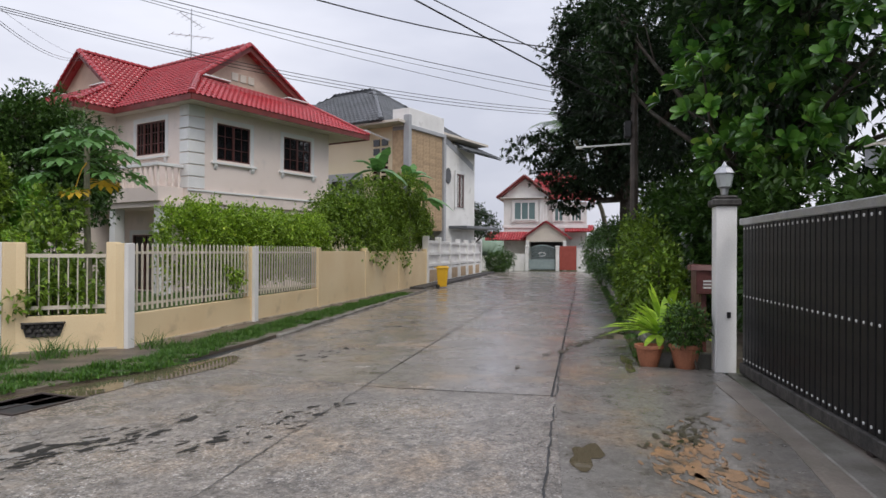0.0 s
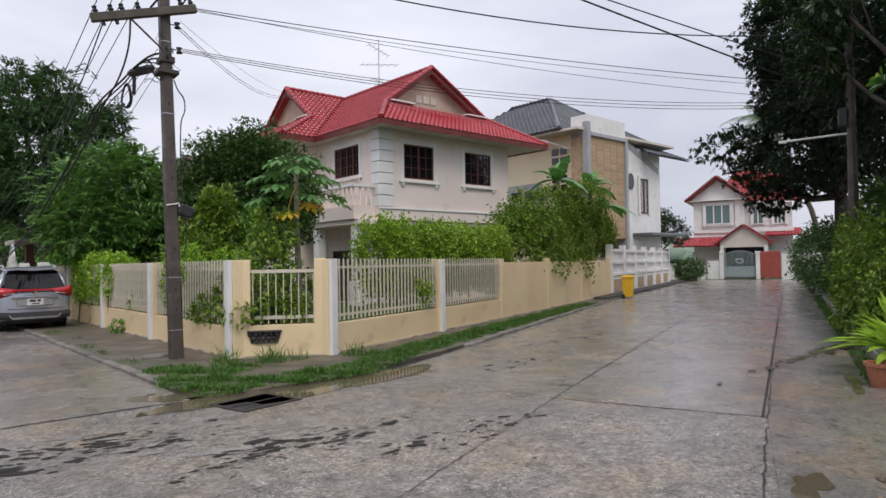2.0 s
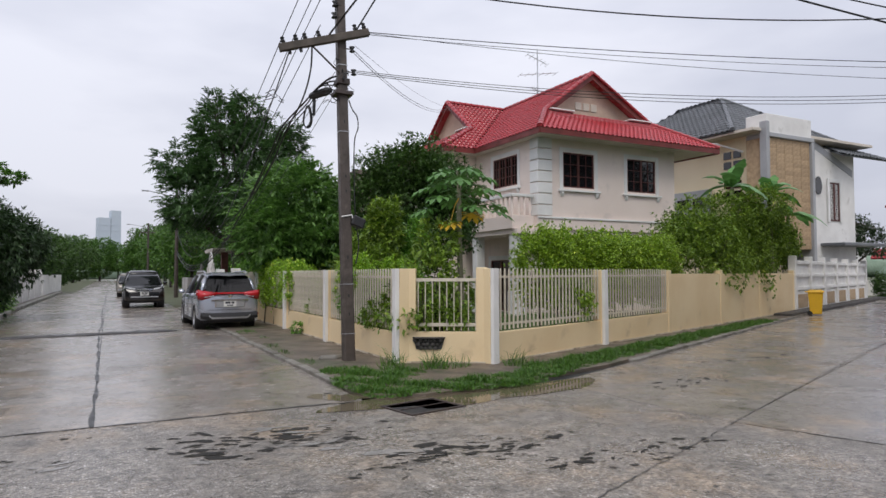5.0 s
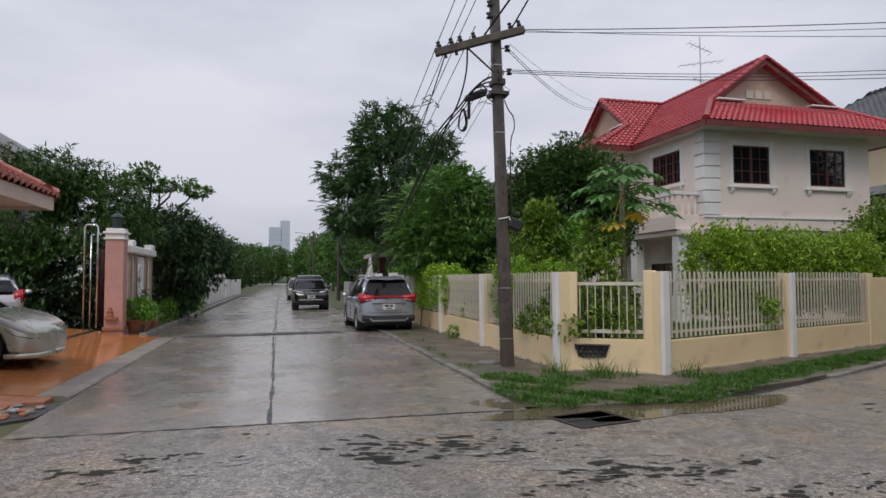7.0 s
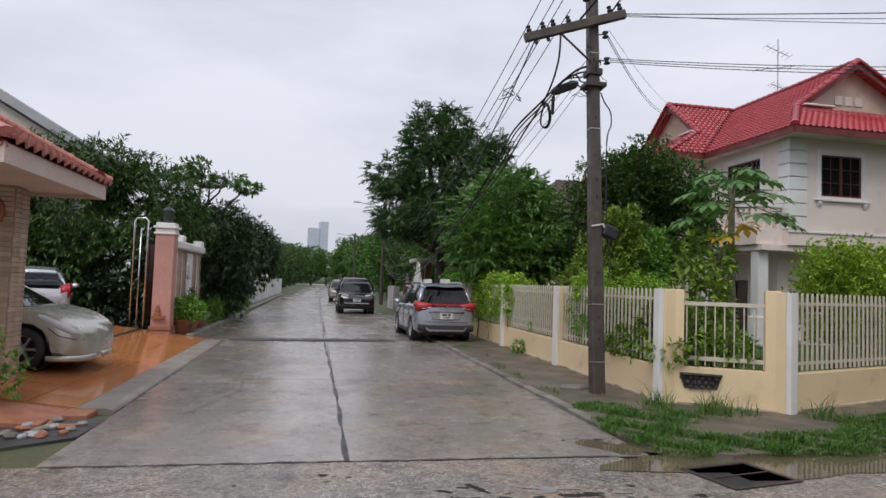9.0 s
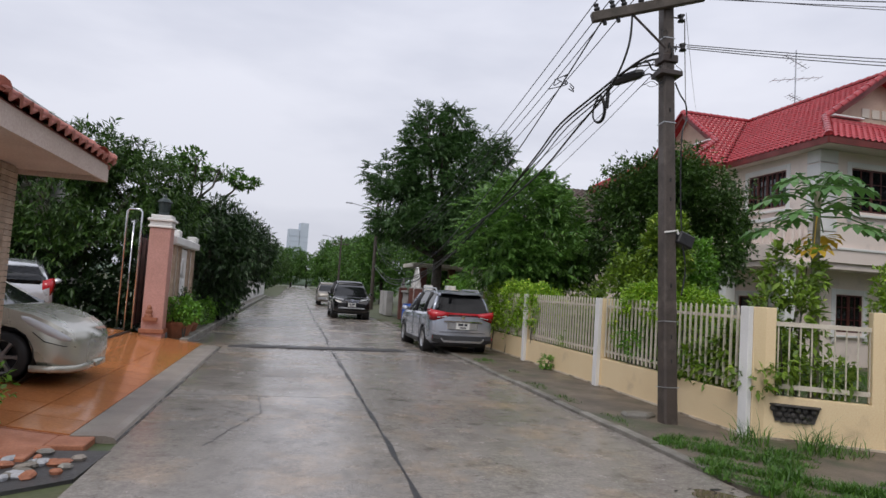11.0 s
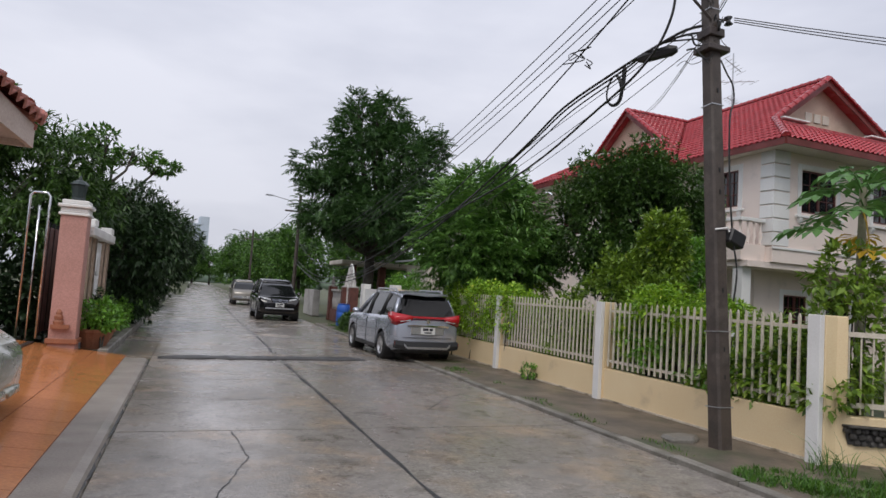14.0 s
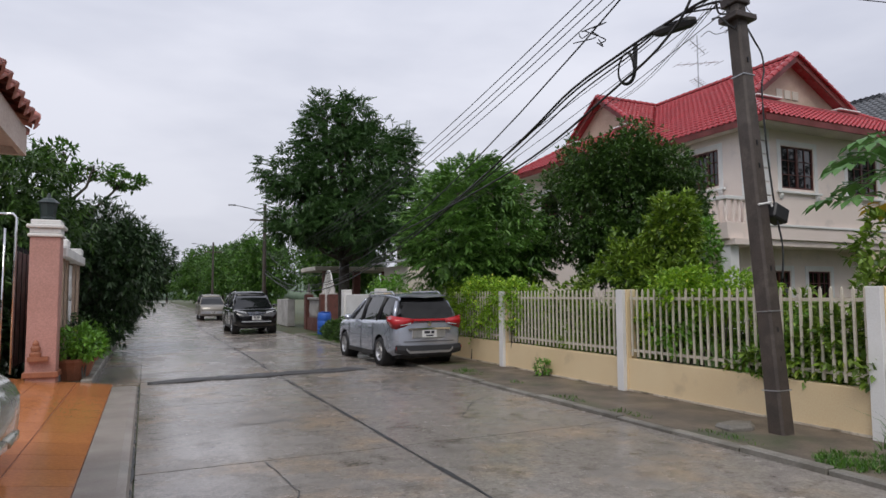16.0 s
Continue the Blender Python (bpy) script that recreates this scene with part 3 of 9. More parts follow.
def fronds(p, out, length, pairs, leaf, width=0.3, arch=0.55, lift=0.25, seed=1):
    """Pinnate leaves: an arching rib with leaflets set in pairs along it."""
    g = np.random.default_rng(seed)
    n = len(p)
    d = out + g.normal(0, 0.45, (n, 3))
    d[:, 2] = d[:, 2] * 0.6 + lift
    d /= np.linalg.norm(d, axis=1)[:, None] + 1e-9
    ln = length * g.uniform(0.7, 1.25, (n, 1))
    s = np.cross(d, (0, 0, 1.0)) + g.normal(0, 0.15, (n, 3))
    s /= np.linalg.norm(s, axis=1)[:, None] + 1e-9
    vs = []
    for t in np.linspace(0.18, 1.0, pairs):
        c = p + d * ln * t
        c[:, 2] -= (arch * ln * t * t)[:, 0]
        tan = d - np.array((0, 0, 1.0)) * (2 * arch * t)
        tan /= np.linalg.norm(tan, axis=1)[:, None]
        for side in (-1, 1):
            q = s * side * 0.9 + tan * 0.6 + g.normal(0, 0.12, (n, 3))
            q[:, 2] -= 0.25
            q /= np.linalg.norm(q, axis=1)[:, None]
            w = np.cross(q, np.cross(s, d) + 0.2 * s * side)
            w /= np.linalg.norm(w, axis=1)[:, None] + 1e-9
            e = leaf * g.uniform(0.75, 1.2, (n, 1)) * (1.1 - 0.45 * t)
            vs.append(np.stack([c, c + q * e * 0.45 + w * e * width * 0.5, c + q * e - np.array((0, 0, 0.12)) * e, c + q * e * 0.45 - w * e * width * 0.5], 1))
    vs = np.concatenate(vs, 0).reshape(-1, 3)
    b = np.arange(len(vs) // 4)[:, None] * 4
    return vs, np.concatenate([b + (0, 1, 2), b + (0, 2, 3)], 1).reshape(-1, 3)


def limbs(mesh, base, lobes, r, bend=0.25, seed=1):
    """Limbs from the trunk's head into each lobe."""
    g = np.random.default_rng(seed)
    for x, y, z, rx, ry, rz in lobes:
        a, b = Vector(base), Vector((x, y, z))
        m1 = a.lerp(b, 0.35) + Vector(g.normal(0, bend * 0.5, 3))
        m2 = a.lerp(b, 0.7) + Vector(g.normal(0, bend * 0.5, 3))
        mesh.tube([a, m1, m2, b], r, 6, r * 0.3)
        for k in range(4):
            d = Vector(g.normal(0, 1, 3)).normalized()
            e = b + Vector((d.x * rx, d.y * ry, abs(d.z) * rz)) * 0.75
            mesh.tube([m2.lerp(b, g.uniform(0, 1)), m2.lerp(e, 0.6) + Vector((0, 0, 0.05)), e], r * 0.32, 5, r * 0.06)


def tree(name, label, x, y, trunk_h, trunk_r, lobes, leaf, size, clumps, per, bark="bark", width=0.4, droop=0.35, spread=0.7, seed=1, inner=0.5, lean=(0, 0), z0=0.0, group="", category="tree", cup=0.15, pinnate=None):
    """lobes are given about the foot of the trunk."""
    t = thing(name, label, category, pose(x, y, z0), group)
    tm = Mesh()
    head = (lean[0], lean[1], trunk_h)
    tm.tube([(0, 0, -0.1), (0.02, 0, 0.15), (lean[0] * 0.4, lean[1] * 0.4, trunk_h * 0.5), head], trunk_r * 1.15, 9, trunk_r * 0.75)
    part("trunk", tm, M[bark], t, smooth=True)
    lm = Mesh()
    limbs(lm, head, lobes, trunk_r * 0.55, seed=seed)
    part("branchwork", lm, M[bark], t, smooth=True)
    p, d = clump_points(lobes, clumps, seed, inner)
    vs, fs = leaf_cards(p, d, size, width, droop, spread, per, cup, seed)
    if pinnate:
        count, length, pairs, leaflet, arch = pinnate
        p, d = clump_points(lobes, count, seed + 300, 0.7)
        v2, f2 = fronds(p, d, length, pairs, leaflet, 0.3, arch, 0.25, seed)
        fs = np.concatenate([fs, f2 + len(vs)], 0)
        vs = np.concatenate([vs, v2], 0)
    part("crown", np_mesh("crown", vs, fs, L[leaf]), None, t)
    return t


def shrub(name, label, x, y, lobes, leaf, size, clumps, per, seed=1, width=0.45, droop=0.1, spread=0.7, z0=0.0, inner=0.45, stems=5, group="", category="shrub", m=None):
    t = thing(name, label, category, m if m is not None else pose(x, y, z0), group)
    sm = Mesh()
    g = np.random.default_rng(seed)
    for k in range(stems):
        lo = lobes[k % len(lobes)]
        fx, fy = lo[0] + g.normal(0, 0.12), lo[1] + g.normal(0, 0.1)
        tx, ty, tz = lo[0] + g.normal(0, lo[3] * 0.4), lo[1] + g.normal(0, lo[4] * 0.4), lo[2] + lo[5] * g.uniform(0.1, 0.7)
        sm.tube([(fx, fy, -0.05), ((fx + tx) / 2 + g.normal(0, 0.05), (fy + ty) / 2, tz * 0.5), (tx, ty, tz)], 0.022, 5, 0.007)
    part("stem_work", sm, M["bark"], t, kind="stuff")
    p, d = clump_points(lobes, clumps, seed, inner)
    p[:, 2] = np.maximum(p[:, 2], 0.05)
    vs, fs = leaf_cards(p, d, size, width, droop, spread, per, 0.15, seed)
    part("leaves", np_mesh("leaves", vs, fs, L[leaf]), None, t)
    return t

# ---- ground, roads, kerbs ----
solo("ground", Mesh().prism([(-600, -300), (600, -300), (600, 900), (-600, 900)], -1.0, -0.03), M["soil"], "damp green garden ground reaching the horizon", "ground", "structure")

ROAD_X0, ROAD_X1 = -7.72, -1.75
slab_y = [-2.8, 2.4, 6.4, 9.7, 15.0, 21.0, 27.0, 34.0, 42.0, 51.0, 62.0, 75.0, 95.0, 125.0, 170.0, 250.0]
road_b = thing("road", "rain-wet grey concrete lane with a tarred middle joint", "road", kind="structure")
for y0, y1 in zip(slab_y, slab_y[1:]):
    for x0, x1 in ((ROAD_X0, -4.97), (-4.95, ROAD_X1)):
        part("slab", Mesh().box(x0, x1, y0 + 0.012, y1 - 0.012, -0.2, 0.0), M["road"], road_b)
part("joint_filler", Mesh().box(ROAD_X0 + 0.01, ROAD_X1 - 0.01, -2.79, 249, -0.1, -0.012), M["joint"], road_b, "black tar filler")
tar = Mesh()
g = np.random.default_rng(5)
ys = np.arange(-2.8, 60, 0.25)
off = np.cumsum(g.normal(0, 0.006, len(ys)))
off -= np.linspace(off[0], off[-1], len(ys))
for i in range(len(ys) - 1):
    w0, w1 = 0.022 + 0.012 * math.sin(i * 0.9), 0.022 + 0.012 * math.sin(i * 0.9 + 0.9)
    tar.add([(-4.96 + off[i] - w0, ys[i], 0.004), (-4.96 + off[i] + w0, ys[i], 0.004), (-4.96 + off[i + 1] + w1, ys[i + 1], 0.004), (-4.96 + off[i + 1] - w1, ys[i + 1], 0.004)], [(0, 1, 2, 3)])
part("tar_seam", tar, M["joint"], road_b, "uneven black tar seam")
hump = Mesh()
rows_h = []
for x in np.linspace(-7.6, -2.95, 48):
    w = 0.27 + 0.05 * math.sin(x * 3.1) + 0.03 * math.sin(x * 8)
    yc = 9.72 + 0.11 * (x + 5)
    e = min(1.0, 0.15 + 2.2 * min(x + 7.6, -2.95 - x)) * (1 + 0.12 * math.sin(x * 9))
    w *= 0.55 + 0.45 * e
    rows_h.append([(x, yc + w * s, h) for s, h in ((-1, 0.001), (-0.7, 0.035 * e), (0, 0.06 * e), (0.7, 0.035 * e), (1, 0.001))])
hump.loft(rows_h)
solo("speed_hump", hump, M["asphalt"], "low dark asphalt hump laid across the wet lane", "speed hump", bevel=0, smooth=True)

# the crossing and street A
cross_pts = [(-40, -2.8), (-2.15, -2.8), (-1.9, -3.15), (-1.2, -3.45), (0.2, -3.3), ap(0.35, -1.95), ap(-1.75, -7.15), ap(-1.75, -9.0), ap(-6, -9.6), (-7, -30), (-40, -30)]
solo("road", Mesh().prism(cross_pts[::-1], -0.2, -0.004), M["crossing"], "worn wet crossing with exposed aggregate and potholes", "road", "structure")
road_a = thing("road", "long rain-wet grey concrete lane with cracked joints", "road", A_M, kind="structure")
slab_u = [-1.73, 4.4, 10.4, 16.4, 22.4, 29.0, 36.0, 46.0]


def verge_edge(u):
    return -1.85 + 0.055 * max(0, min(u, 22))


for u0, u1 in zip(slab_u, slab_u[1:]):
    part("slab", Mesh().prism([(u0 + 0.012, -4.8), (u1 - 0.012, -4.8), (u1 - 0.012, verge_edge(u1)), (u0 + 0.012 + (0.9 if u0 < 0 else 0), verge_edge(u0))], -0.2, 0.0), M["road"], road_a)
    part("slab", Mesh().prism([(u0 + 0.012, -7.12), (u1 - 0.012, -7.12), (u1 - 0.012, -4.82), (u0 + 0.012, -4.82)], -0.2, 0.0), M["road"], road_a)
    part("gutter_slab", Mesh().prism([(u0 + 0.012, -8.3), (u1 - 0.012, -8.3), (u1 - 0.012, -7.15), (u0 + 0.012, -7.15)], -0.2, 0.002), M["apron"], road_a, "stained concrete edge strip")
part("joint_filler", Mesh().box(-1.7, 46, -8.2, -0.9, -0.1, -0.014), M["joint"], road_a, "dark joint filler")


def crack(name, pts, width, parent, seed, label=""):
    """A wandering crack with dark filler, standing 4 mm clear."""
    g = np.random.default_rng(seed)
    m = Mesh()
    path = []
    for (x0, y0), (x1, y1) in zip(pts, pts[1:]):
        k = max(2, int(math.hypot(x1 - x0, y1 - y0) / 0.12))
        path += [(x0 + (x1 - x0) * i / k + g.normal(0, 0.01), y0 + (y1 - y0) * i / k + g.normal(0, 0.01)) for i in range(k)]
    path.append(pts[-1])
    for i in range(len(path) - 1):
        a, b = Vector(path[i]), Vector(path[i + 1])
        d = (b - a).normalized()
        s = Vector((-d.y, d.x)) * width * g.uniform(0.35, 1.0)
        m.add([(*(a - s), 0.004), (*(a + s), 0.004), (*(b + s), 0.004), (*(b - s), 0.004)], [(0, 1, 2, 3)])
    return part(name, m, M["joint"], parent, label)


crack("crack", [(-6, -4.9), (-1.7, -4.82), (5, -4.75), (14, -4.8), (22, -4.8)], 0.007, road_a, 3)
crack("crack", [(-1.7, -4.8), (-1.72, -6.2), (-1.7, -7.3)], 0.01, road_a, 4)
crack("crack", [(-8.5, -7.3), (-3, -7.2), (4, -7.13), (16, -7.13)], 0.011, road_a, 6)
crack("crack", [(3.2, -2.2), (3.8, -3.2), (4.4, -4.7)], 0.012, road_a, 8)
crack("crack", [(1.2, -4.9), (2.2, -5.6), (2.6, -6.9)], 0.008, road_a, 9)
crack("crack", [(-7.7, -2.82), (-5, -2.8), (-2.2, -2.8)], 0.025, road_b, 10)
crack("crack", [(-3.6, 3.6), (-2.9, 4.6), (-2.1, 5.3)], 0.01, road_b, 11)
crack("crack", [(-6.9, -0.6), (-6.4, 1.2), (-6.5, 2.4)], 0.008, road_b, 12)


crack("crack", [(-7.76, -0.4), (-7.75, 3.0), (-7.77, 6.0), (-7.75, 9.0)], 0.022, road_b, 13)
crack("crack", [(-6.7, 4.4), (-5.6, 4.5), (-5.0, 4.42)], 0.009, road_b, 14)


def blotch(name, x, y, r, material, label, category, seed, z=0.0, flat=0.6, rot=0.0):
    """An irregular flat patch (a pothole's floor, a puddle) 4 mm over the road."""
    g = np.random.default_rng(seed)
    n = 26
    ph = g.uniform(0, 6.28, 5)
    pts = []
    for i in range(n):
        a = 2 * math.pi * i / n
        q = r * (1 + 0.28 * math.sin(2 * a + ph[0]) + 0.2 * math.sin(3 * a + ph[1]) + 0.14 * math.sin(5 * a + ph[2]) + g.normal(0, 0.05))
        px, py = q * math.cos(a), q * math.sin(a) * flat
        pts.append((x + px * math.cos(rot) - py * math.sin(rot), y + px * math.sin(rot) + py * math.cos(rot)))
    m = Mesh().add([(px, py, z) for px, py in pts], [tuple(range(n))])
    return solo(name, m, material, label, category, group="patches on the road", kind="stuff")


def flecks(x, y, sx, sy, n, r, seed, rot, material, label, base=None):
    """A patch of ragged worn holes, denser towards its middle."""
    g = np.random.default_rng(seed)
    m = Mesh()
    for i in range(n):
        cx, cy = g.normal(0, sx * 0.55), g.normal(0, sy * 0.55)
        q = r * float(np.clip(g.lognormal(-0.55, 0.6), 0.15, 2.2))
        k = 11
        el, a0 = g.uniform(0.28, 0.7), rot + g.normal(0, 0.35)
        pts = []
        for t in range(k):
            a = 2 * math.pi * t / k
            w = q * g.uniform(0.45, 1.35)
            px, py = w * math.cos(a) * 1.5, w * math.sin(a) * el
            wx, wy = x + cx + px * math.cos(a0) - py * math.sin(a0), y + cy + px * math.sin(a0) + py * math.cos(a0)
            pts.append((wx, wy))
        on_slab = any(py > -2.83 or (px - A0[0]) * AU[0] + (py - A0[1]) * AU[1] > -1.8 for px, py in pts)
        z = (base if base is not None else 0.005 if on_slab else 0.001) + 0.0001 * (i % 17)
        m.add([(px, py, z) for px, py in pts], [tuple(range(k))])
    return solo("worn_patch", m, material, label, "pothole", kind="stuff", group="patches on the road")


for k, (cx, cy, sx, sy, n, rr, rot) in enumerate(((-3.2, -4.3, 1.1, 0.55, 120, 0.055, -0.2), (-1.9, -5.6, 1.1, 0.4, 110, 0.05, -0.25), (-6.2, -4.2, 0.7, 0.4, 40, 0.06, 0.1), (-0.4, -6.4, 1.2, 0.3, 50, 0.05, -0.2), (3.2, -3.9, 0.9, 0.35, 34, 0.06, 0.3), (-2.1, -2.1, 0.35, 0.2, 8, 0.07, 0.4), (-4.6, -6.4, 1.0, 0.5, 45, 0.05, 0.0), (6.0, -2.6, 1.2, 0.25, 22, 0.06, 0.3), (-7.4, -5.6, 0.8, 0.5, 70, 0.05, 0.2), (-5.2, -3.3, 0.25, 0.15, 9, 0.06, 0.0))):
    flecks(cx, cy, sx, sy, n, rr, 140 + k, rot, M["hole"], "ragged dark worn holes in the wet concrete")
for k, (cx, cy, sx, sy, n) in enumerate(((-3.0, -4.1, 1.2, 0.6, 26), (-5.6, -4.3, 0.9, 0.3, 12), (-1.6, -5.2, 1.2, 0.5, 20))):
    flecks(cx, cy, sx, sy, n, 0.07, 190 + k, 0.0, M["patchgrey"], "pale smooth cement skin left between worn holes")
blotch("puddle", -0.2, -3.2, 1.9, M["puddle"], "shallow muddy puddle along the grassy corner", "puddle", 81, 0.003, 0.27, 0.1)
blotch("puddle", -1.9, -2.45, 0.5, M["puddle"], "small muddy puddle at the kerb end", "puddle", 82, 0.003, 0.5, -0.7)

# stains and standing water before the gate
flecks(0.97, -10.05, 0.8, 0.35, 170, 0.055, 301, 0.5, M["silt"], "orange-brown silt stains on the concrete apron", 0.0125)
flecks(1.5, -9.85, 0.7, 0.25, 80, 0.045, 302, 0.3, M["mossy"], "dark mossy stains on the concrete apron", 0.0145)
flecks(0.4, -10.4, 0.5, 0.3, 70, 0.05, 303, 0.5, M["silt"], "orange-brown silt stains on the concrete apron", 0.0125)
blotch("puddle", 0.4, -9.3, 0.3, M["puddle"], "muddy brown puddle beside the road joint", "puddle", 397, 0.0125, 0.45, 0.35)
blotch("puddle", 5.0, -8.3, 0.6, M["puddle"], "shallow dark water in the mossy gutter", "puddle", 402, 0.0125, 0.16, 0.38)
flecks(8.5, -7.0, 2.6, 0.14, 170, 0.09, 304, 0.36, M["mossy"], "dark moss along the planting kerb gutter", 0.0145)
solo("gate_pavement", Mesh().prism([(4.2, -9.65), (4.48, -10.07), (2.9, -10.73), (1.67, -11.39), (0.38, -11.34), (0.24, -11.13), (1.62, -10.71)][::-1], -0.1, 0.018), M["edge"], "pale damp concrete strip before the black gate", "pavement", "structure")

# drain grate
grate = thing("drain_grate", "rusty square iron drain grate set in the wet road", "drain", pose(-1.22, -3.55, 0.0, 0, 0, 12) @ Matrix.Diagonal((0.92, 0.95, 1, 1)))
part("frame", Mesh().box(-0.46, 0.46, -0.36, -0.31, -0.05, 0.012).box(-0.46, 0.46, 0.31, 0.36, -0.05, 0.012).box(-0.46, -0.41, -0.31, 0.31, -0.05, 0.012).box(0.41, 0.46, -0.31, 0.31, -0.05, 0.012), M["iron"], grate)
# no hollow below: a black block paints the shade under the bars
part("pit", Mesh().box(-0.41, 0.41, -0.31, 0.31, -0.06, 0.003), M["black"], grate, "black block standing for the shaded drain pit")
bar = Mesh().box(-0.007, 0.007, -0.31, 0.31, -0.03, 0.01).data("bar", M["iron"])
for i in range(18):
    part("bar", bar, None, grate, at=pose(-0.37 + i * 0.0435, 0, -0.012))
part("cross_bar", Mesh().box(-0.41, 0.41, -0.012, 0.012, -0.03, 0.011), M["iron"], grate)

# verges and kerbs
verge = [(-1.62, 24), (-1.62, -1.4), (-1.75, -2.1), (-1.5, -2.75), (-0.9, -3.0), (0.3, -2.85)] + [ap(u, verge_edge(u) + 0.12) for u in (1.2, 5, 10, 16, 21)] + [ap(21, 0.05), ap(0, 0.05), (0.0, 0.05), (0.0, 24)]
solo("verge", Mesh().prism(verge, -0.2, 0.045), M["verge"], "damp earth and concrete verge below the garden wall", "verge", "structure")
kerb_line = [(-1.69, y) for y in np.arange(23.5, -1.6, -1.0)]
kerb_line_a = [ap(u, verge_edge(u) + 0.06) for u in np.arange(2.2, 21, 1.0)]
kerbs = thing("kerb", "low worn concrete kerb stones edging the verge", "kerb", kind="structure")
for i, (a, b) in enumerate(list(zip(kerb_line, kerb_line[1:])) + list(zip(kerb_line_a, kerb_line_a[1:]))):
    d = Vector((b[0] - a[0], b[1] - a[1]))
    m = Matrix.Translation((a[0], a[1], 0)) @ Matrix.Rotation(math.atan2(d.y, d.x), 4, "Z")
    part("kerb_stone", Mesh().box(0.008, d.length - 0.008, -0.07, 0.07, -0.1, 0.055 + 0.012 * math.sin(i * 1.7)), M["kerb"], kerbs, bevel=0.012, at=m)


def grass(name, label, spots, n, h, seed):
    g = np.random.default_rng(seed)
    spots = np.array(spots)
    w = spots[:, 2] * spots[:, 3]
    s = spots[g.choice(len(spots), n, p=w / w.sum())]
    a, q = g.uniform(0, 6.283, n), np.sqrt(g.uniform(0, 1, n))
    p = np.stack([s[:, 0] + np.cos(a) * q * s[:, 2], s[:, 1] + np.sin(a) * q * s[:, 3], np.full(n, 0.03)], 1)
    tuft = np.sin(p[:, 0] * 7.1 + seed) * np.sin(p[:, 1] * 6.3 + 1) + 0.6 * np.sin(p[:, 0] * 15 + p[:, 1] * 13)
    d = np.stack([g.normal(0, 0.45, n), g.normal(0, 0.45, n), np.ones(n)], 1)
    d /= np.linalg.norm(d, axis=1)[:, None]
    ln = (h * g.uniform(0.4, 1.2, n) * (1.1 - 0.6 * q) * np.clip(0.75 + 0.5 * tuft, 0.25, 1.4))[:, None]
    side = np.stack([np.cos(a * 7), np.sin(a * 7), np.zeros(n)], 1) * 0.0065
    bend = np.stack([d[:, 0], d[:, 1], -0.25 * np.ones(n)], 1) * ln * 0.5
    vs = np.stack([p - side, p + side, p + d * ln * 0.6 + side * 0.7, p + d * ln * 0.6 - side * 0.7, p + d * ln + bend], 1).reshape(-1, 3)
    b = np.arange(n)[:, None] * 5
    fs = np.concatenate([b + (0, 1, 2), b + (0, 2, 3), b + (3, 2, 4)], 1).reshape(-1, 3)
    ob = new(name, np_mesh(name, vs, fs, L["grass"]))
    return tagged(ob, label, "grass", kind="stuff")


spots = [(-1.2, -0.55, 0.45, 0.5), (-0.7, -1.1, 0.7, 0.5), (-1.1, -2.1, 0.65, 0.75), (-0.5, -2.6, 0.7, 0.4), (0.3, -2.45, 0.8, 0.4), (1.3, -2.3, 0.7, 0.4), (-1.55, -1.7, 0.25, 0.6), (0.4, -2.85, 0.9, 0.2), (-1.3, -2.75, 0.4, 0.25), (1.9, -2.1, 0.6, 0.3)]
spots += [(*ap(u, verge_edge(u) * 0.55 - 0.06), 0.8, 0.46 - 0.014 * u) for u in np.arange(0.6, 15, 0.8)]
grass("grass", "shaggy bright green grass growing over the verge edge", spots, 58000, 0.155, 3)
grass("grass", "tall loose grass stalks at the corner wall", [(0.5, -0.9, 0.5, 0.3), (1.9, -1.3, 0.4, 0.25), (-0.3, -0.4, 0.25, 0.25)], 500, 0.5, 6)
spots = [(-1.45, y, 0.16, 0.45) for y in (0.9, 2.6, 4.0)] + [(-1.2, 6.0, 0.12, 0.2), (-1.3, 7.9, 0.3, 0.6), (-1.2, 19, 0.5, 2.0), (-0.9, 22, 0.6, 1.5)]
grass("grass", "small tufts of grass along the kerb", spots, 3800, 0.13, 4)
grass("grass", "mown lawn inside the garden wall", [(4 + i * 2.2, 4.3 + j * 2.2 + i * 0.7, 1.7, 1.7) for i in range(4) for j in range(3)], 20000, 0.16, 5)

# ---- fence and wall of the corner garden ----


def fence_post(parent, x, y, rot, h=1.8, w=0.2, white=True, label=""):
    m = pose(x, y, 0, 0, 0, rot)
    p = part("post", Mesh().box(-w / 2, w / 2, -0.02, 0.2, -0.1, h), M["cream"], parent, at=m, bevel=0.008)
    if white:
        part("fin", Mesh().box(-0.085, 0.085, -0.1, -0.022, -0.1, h), M["white"], p, "white painted front of the post", bevel=0.006)
    return p


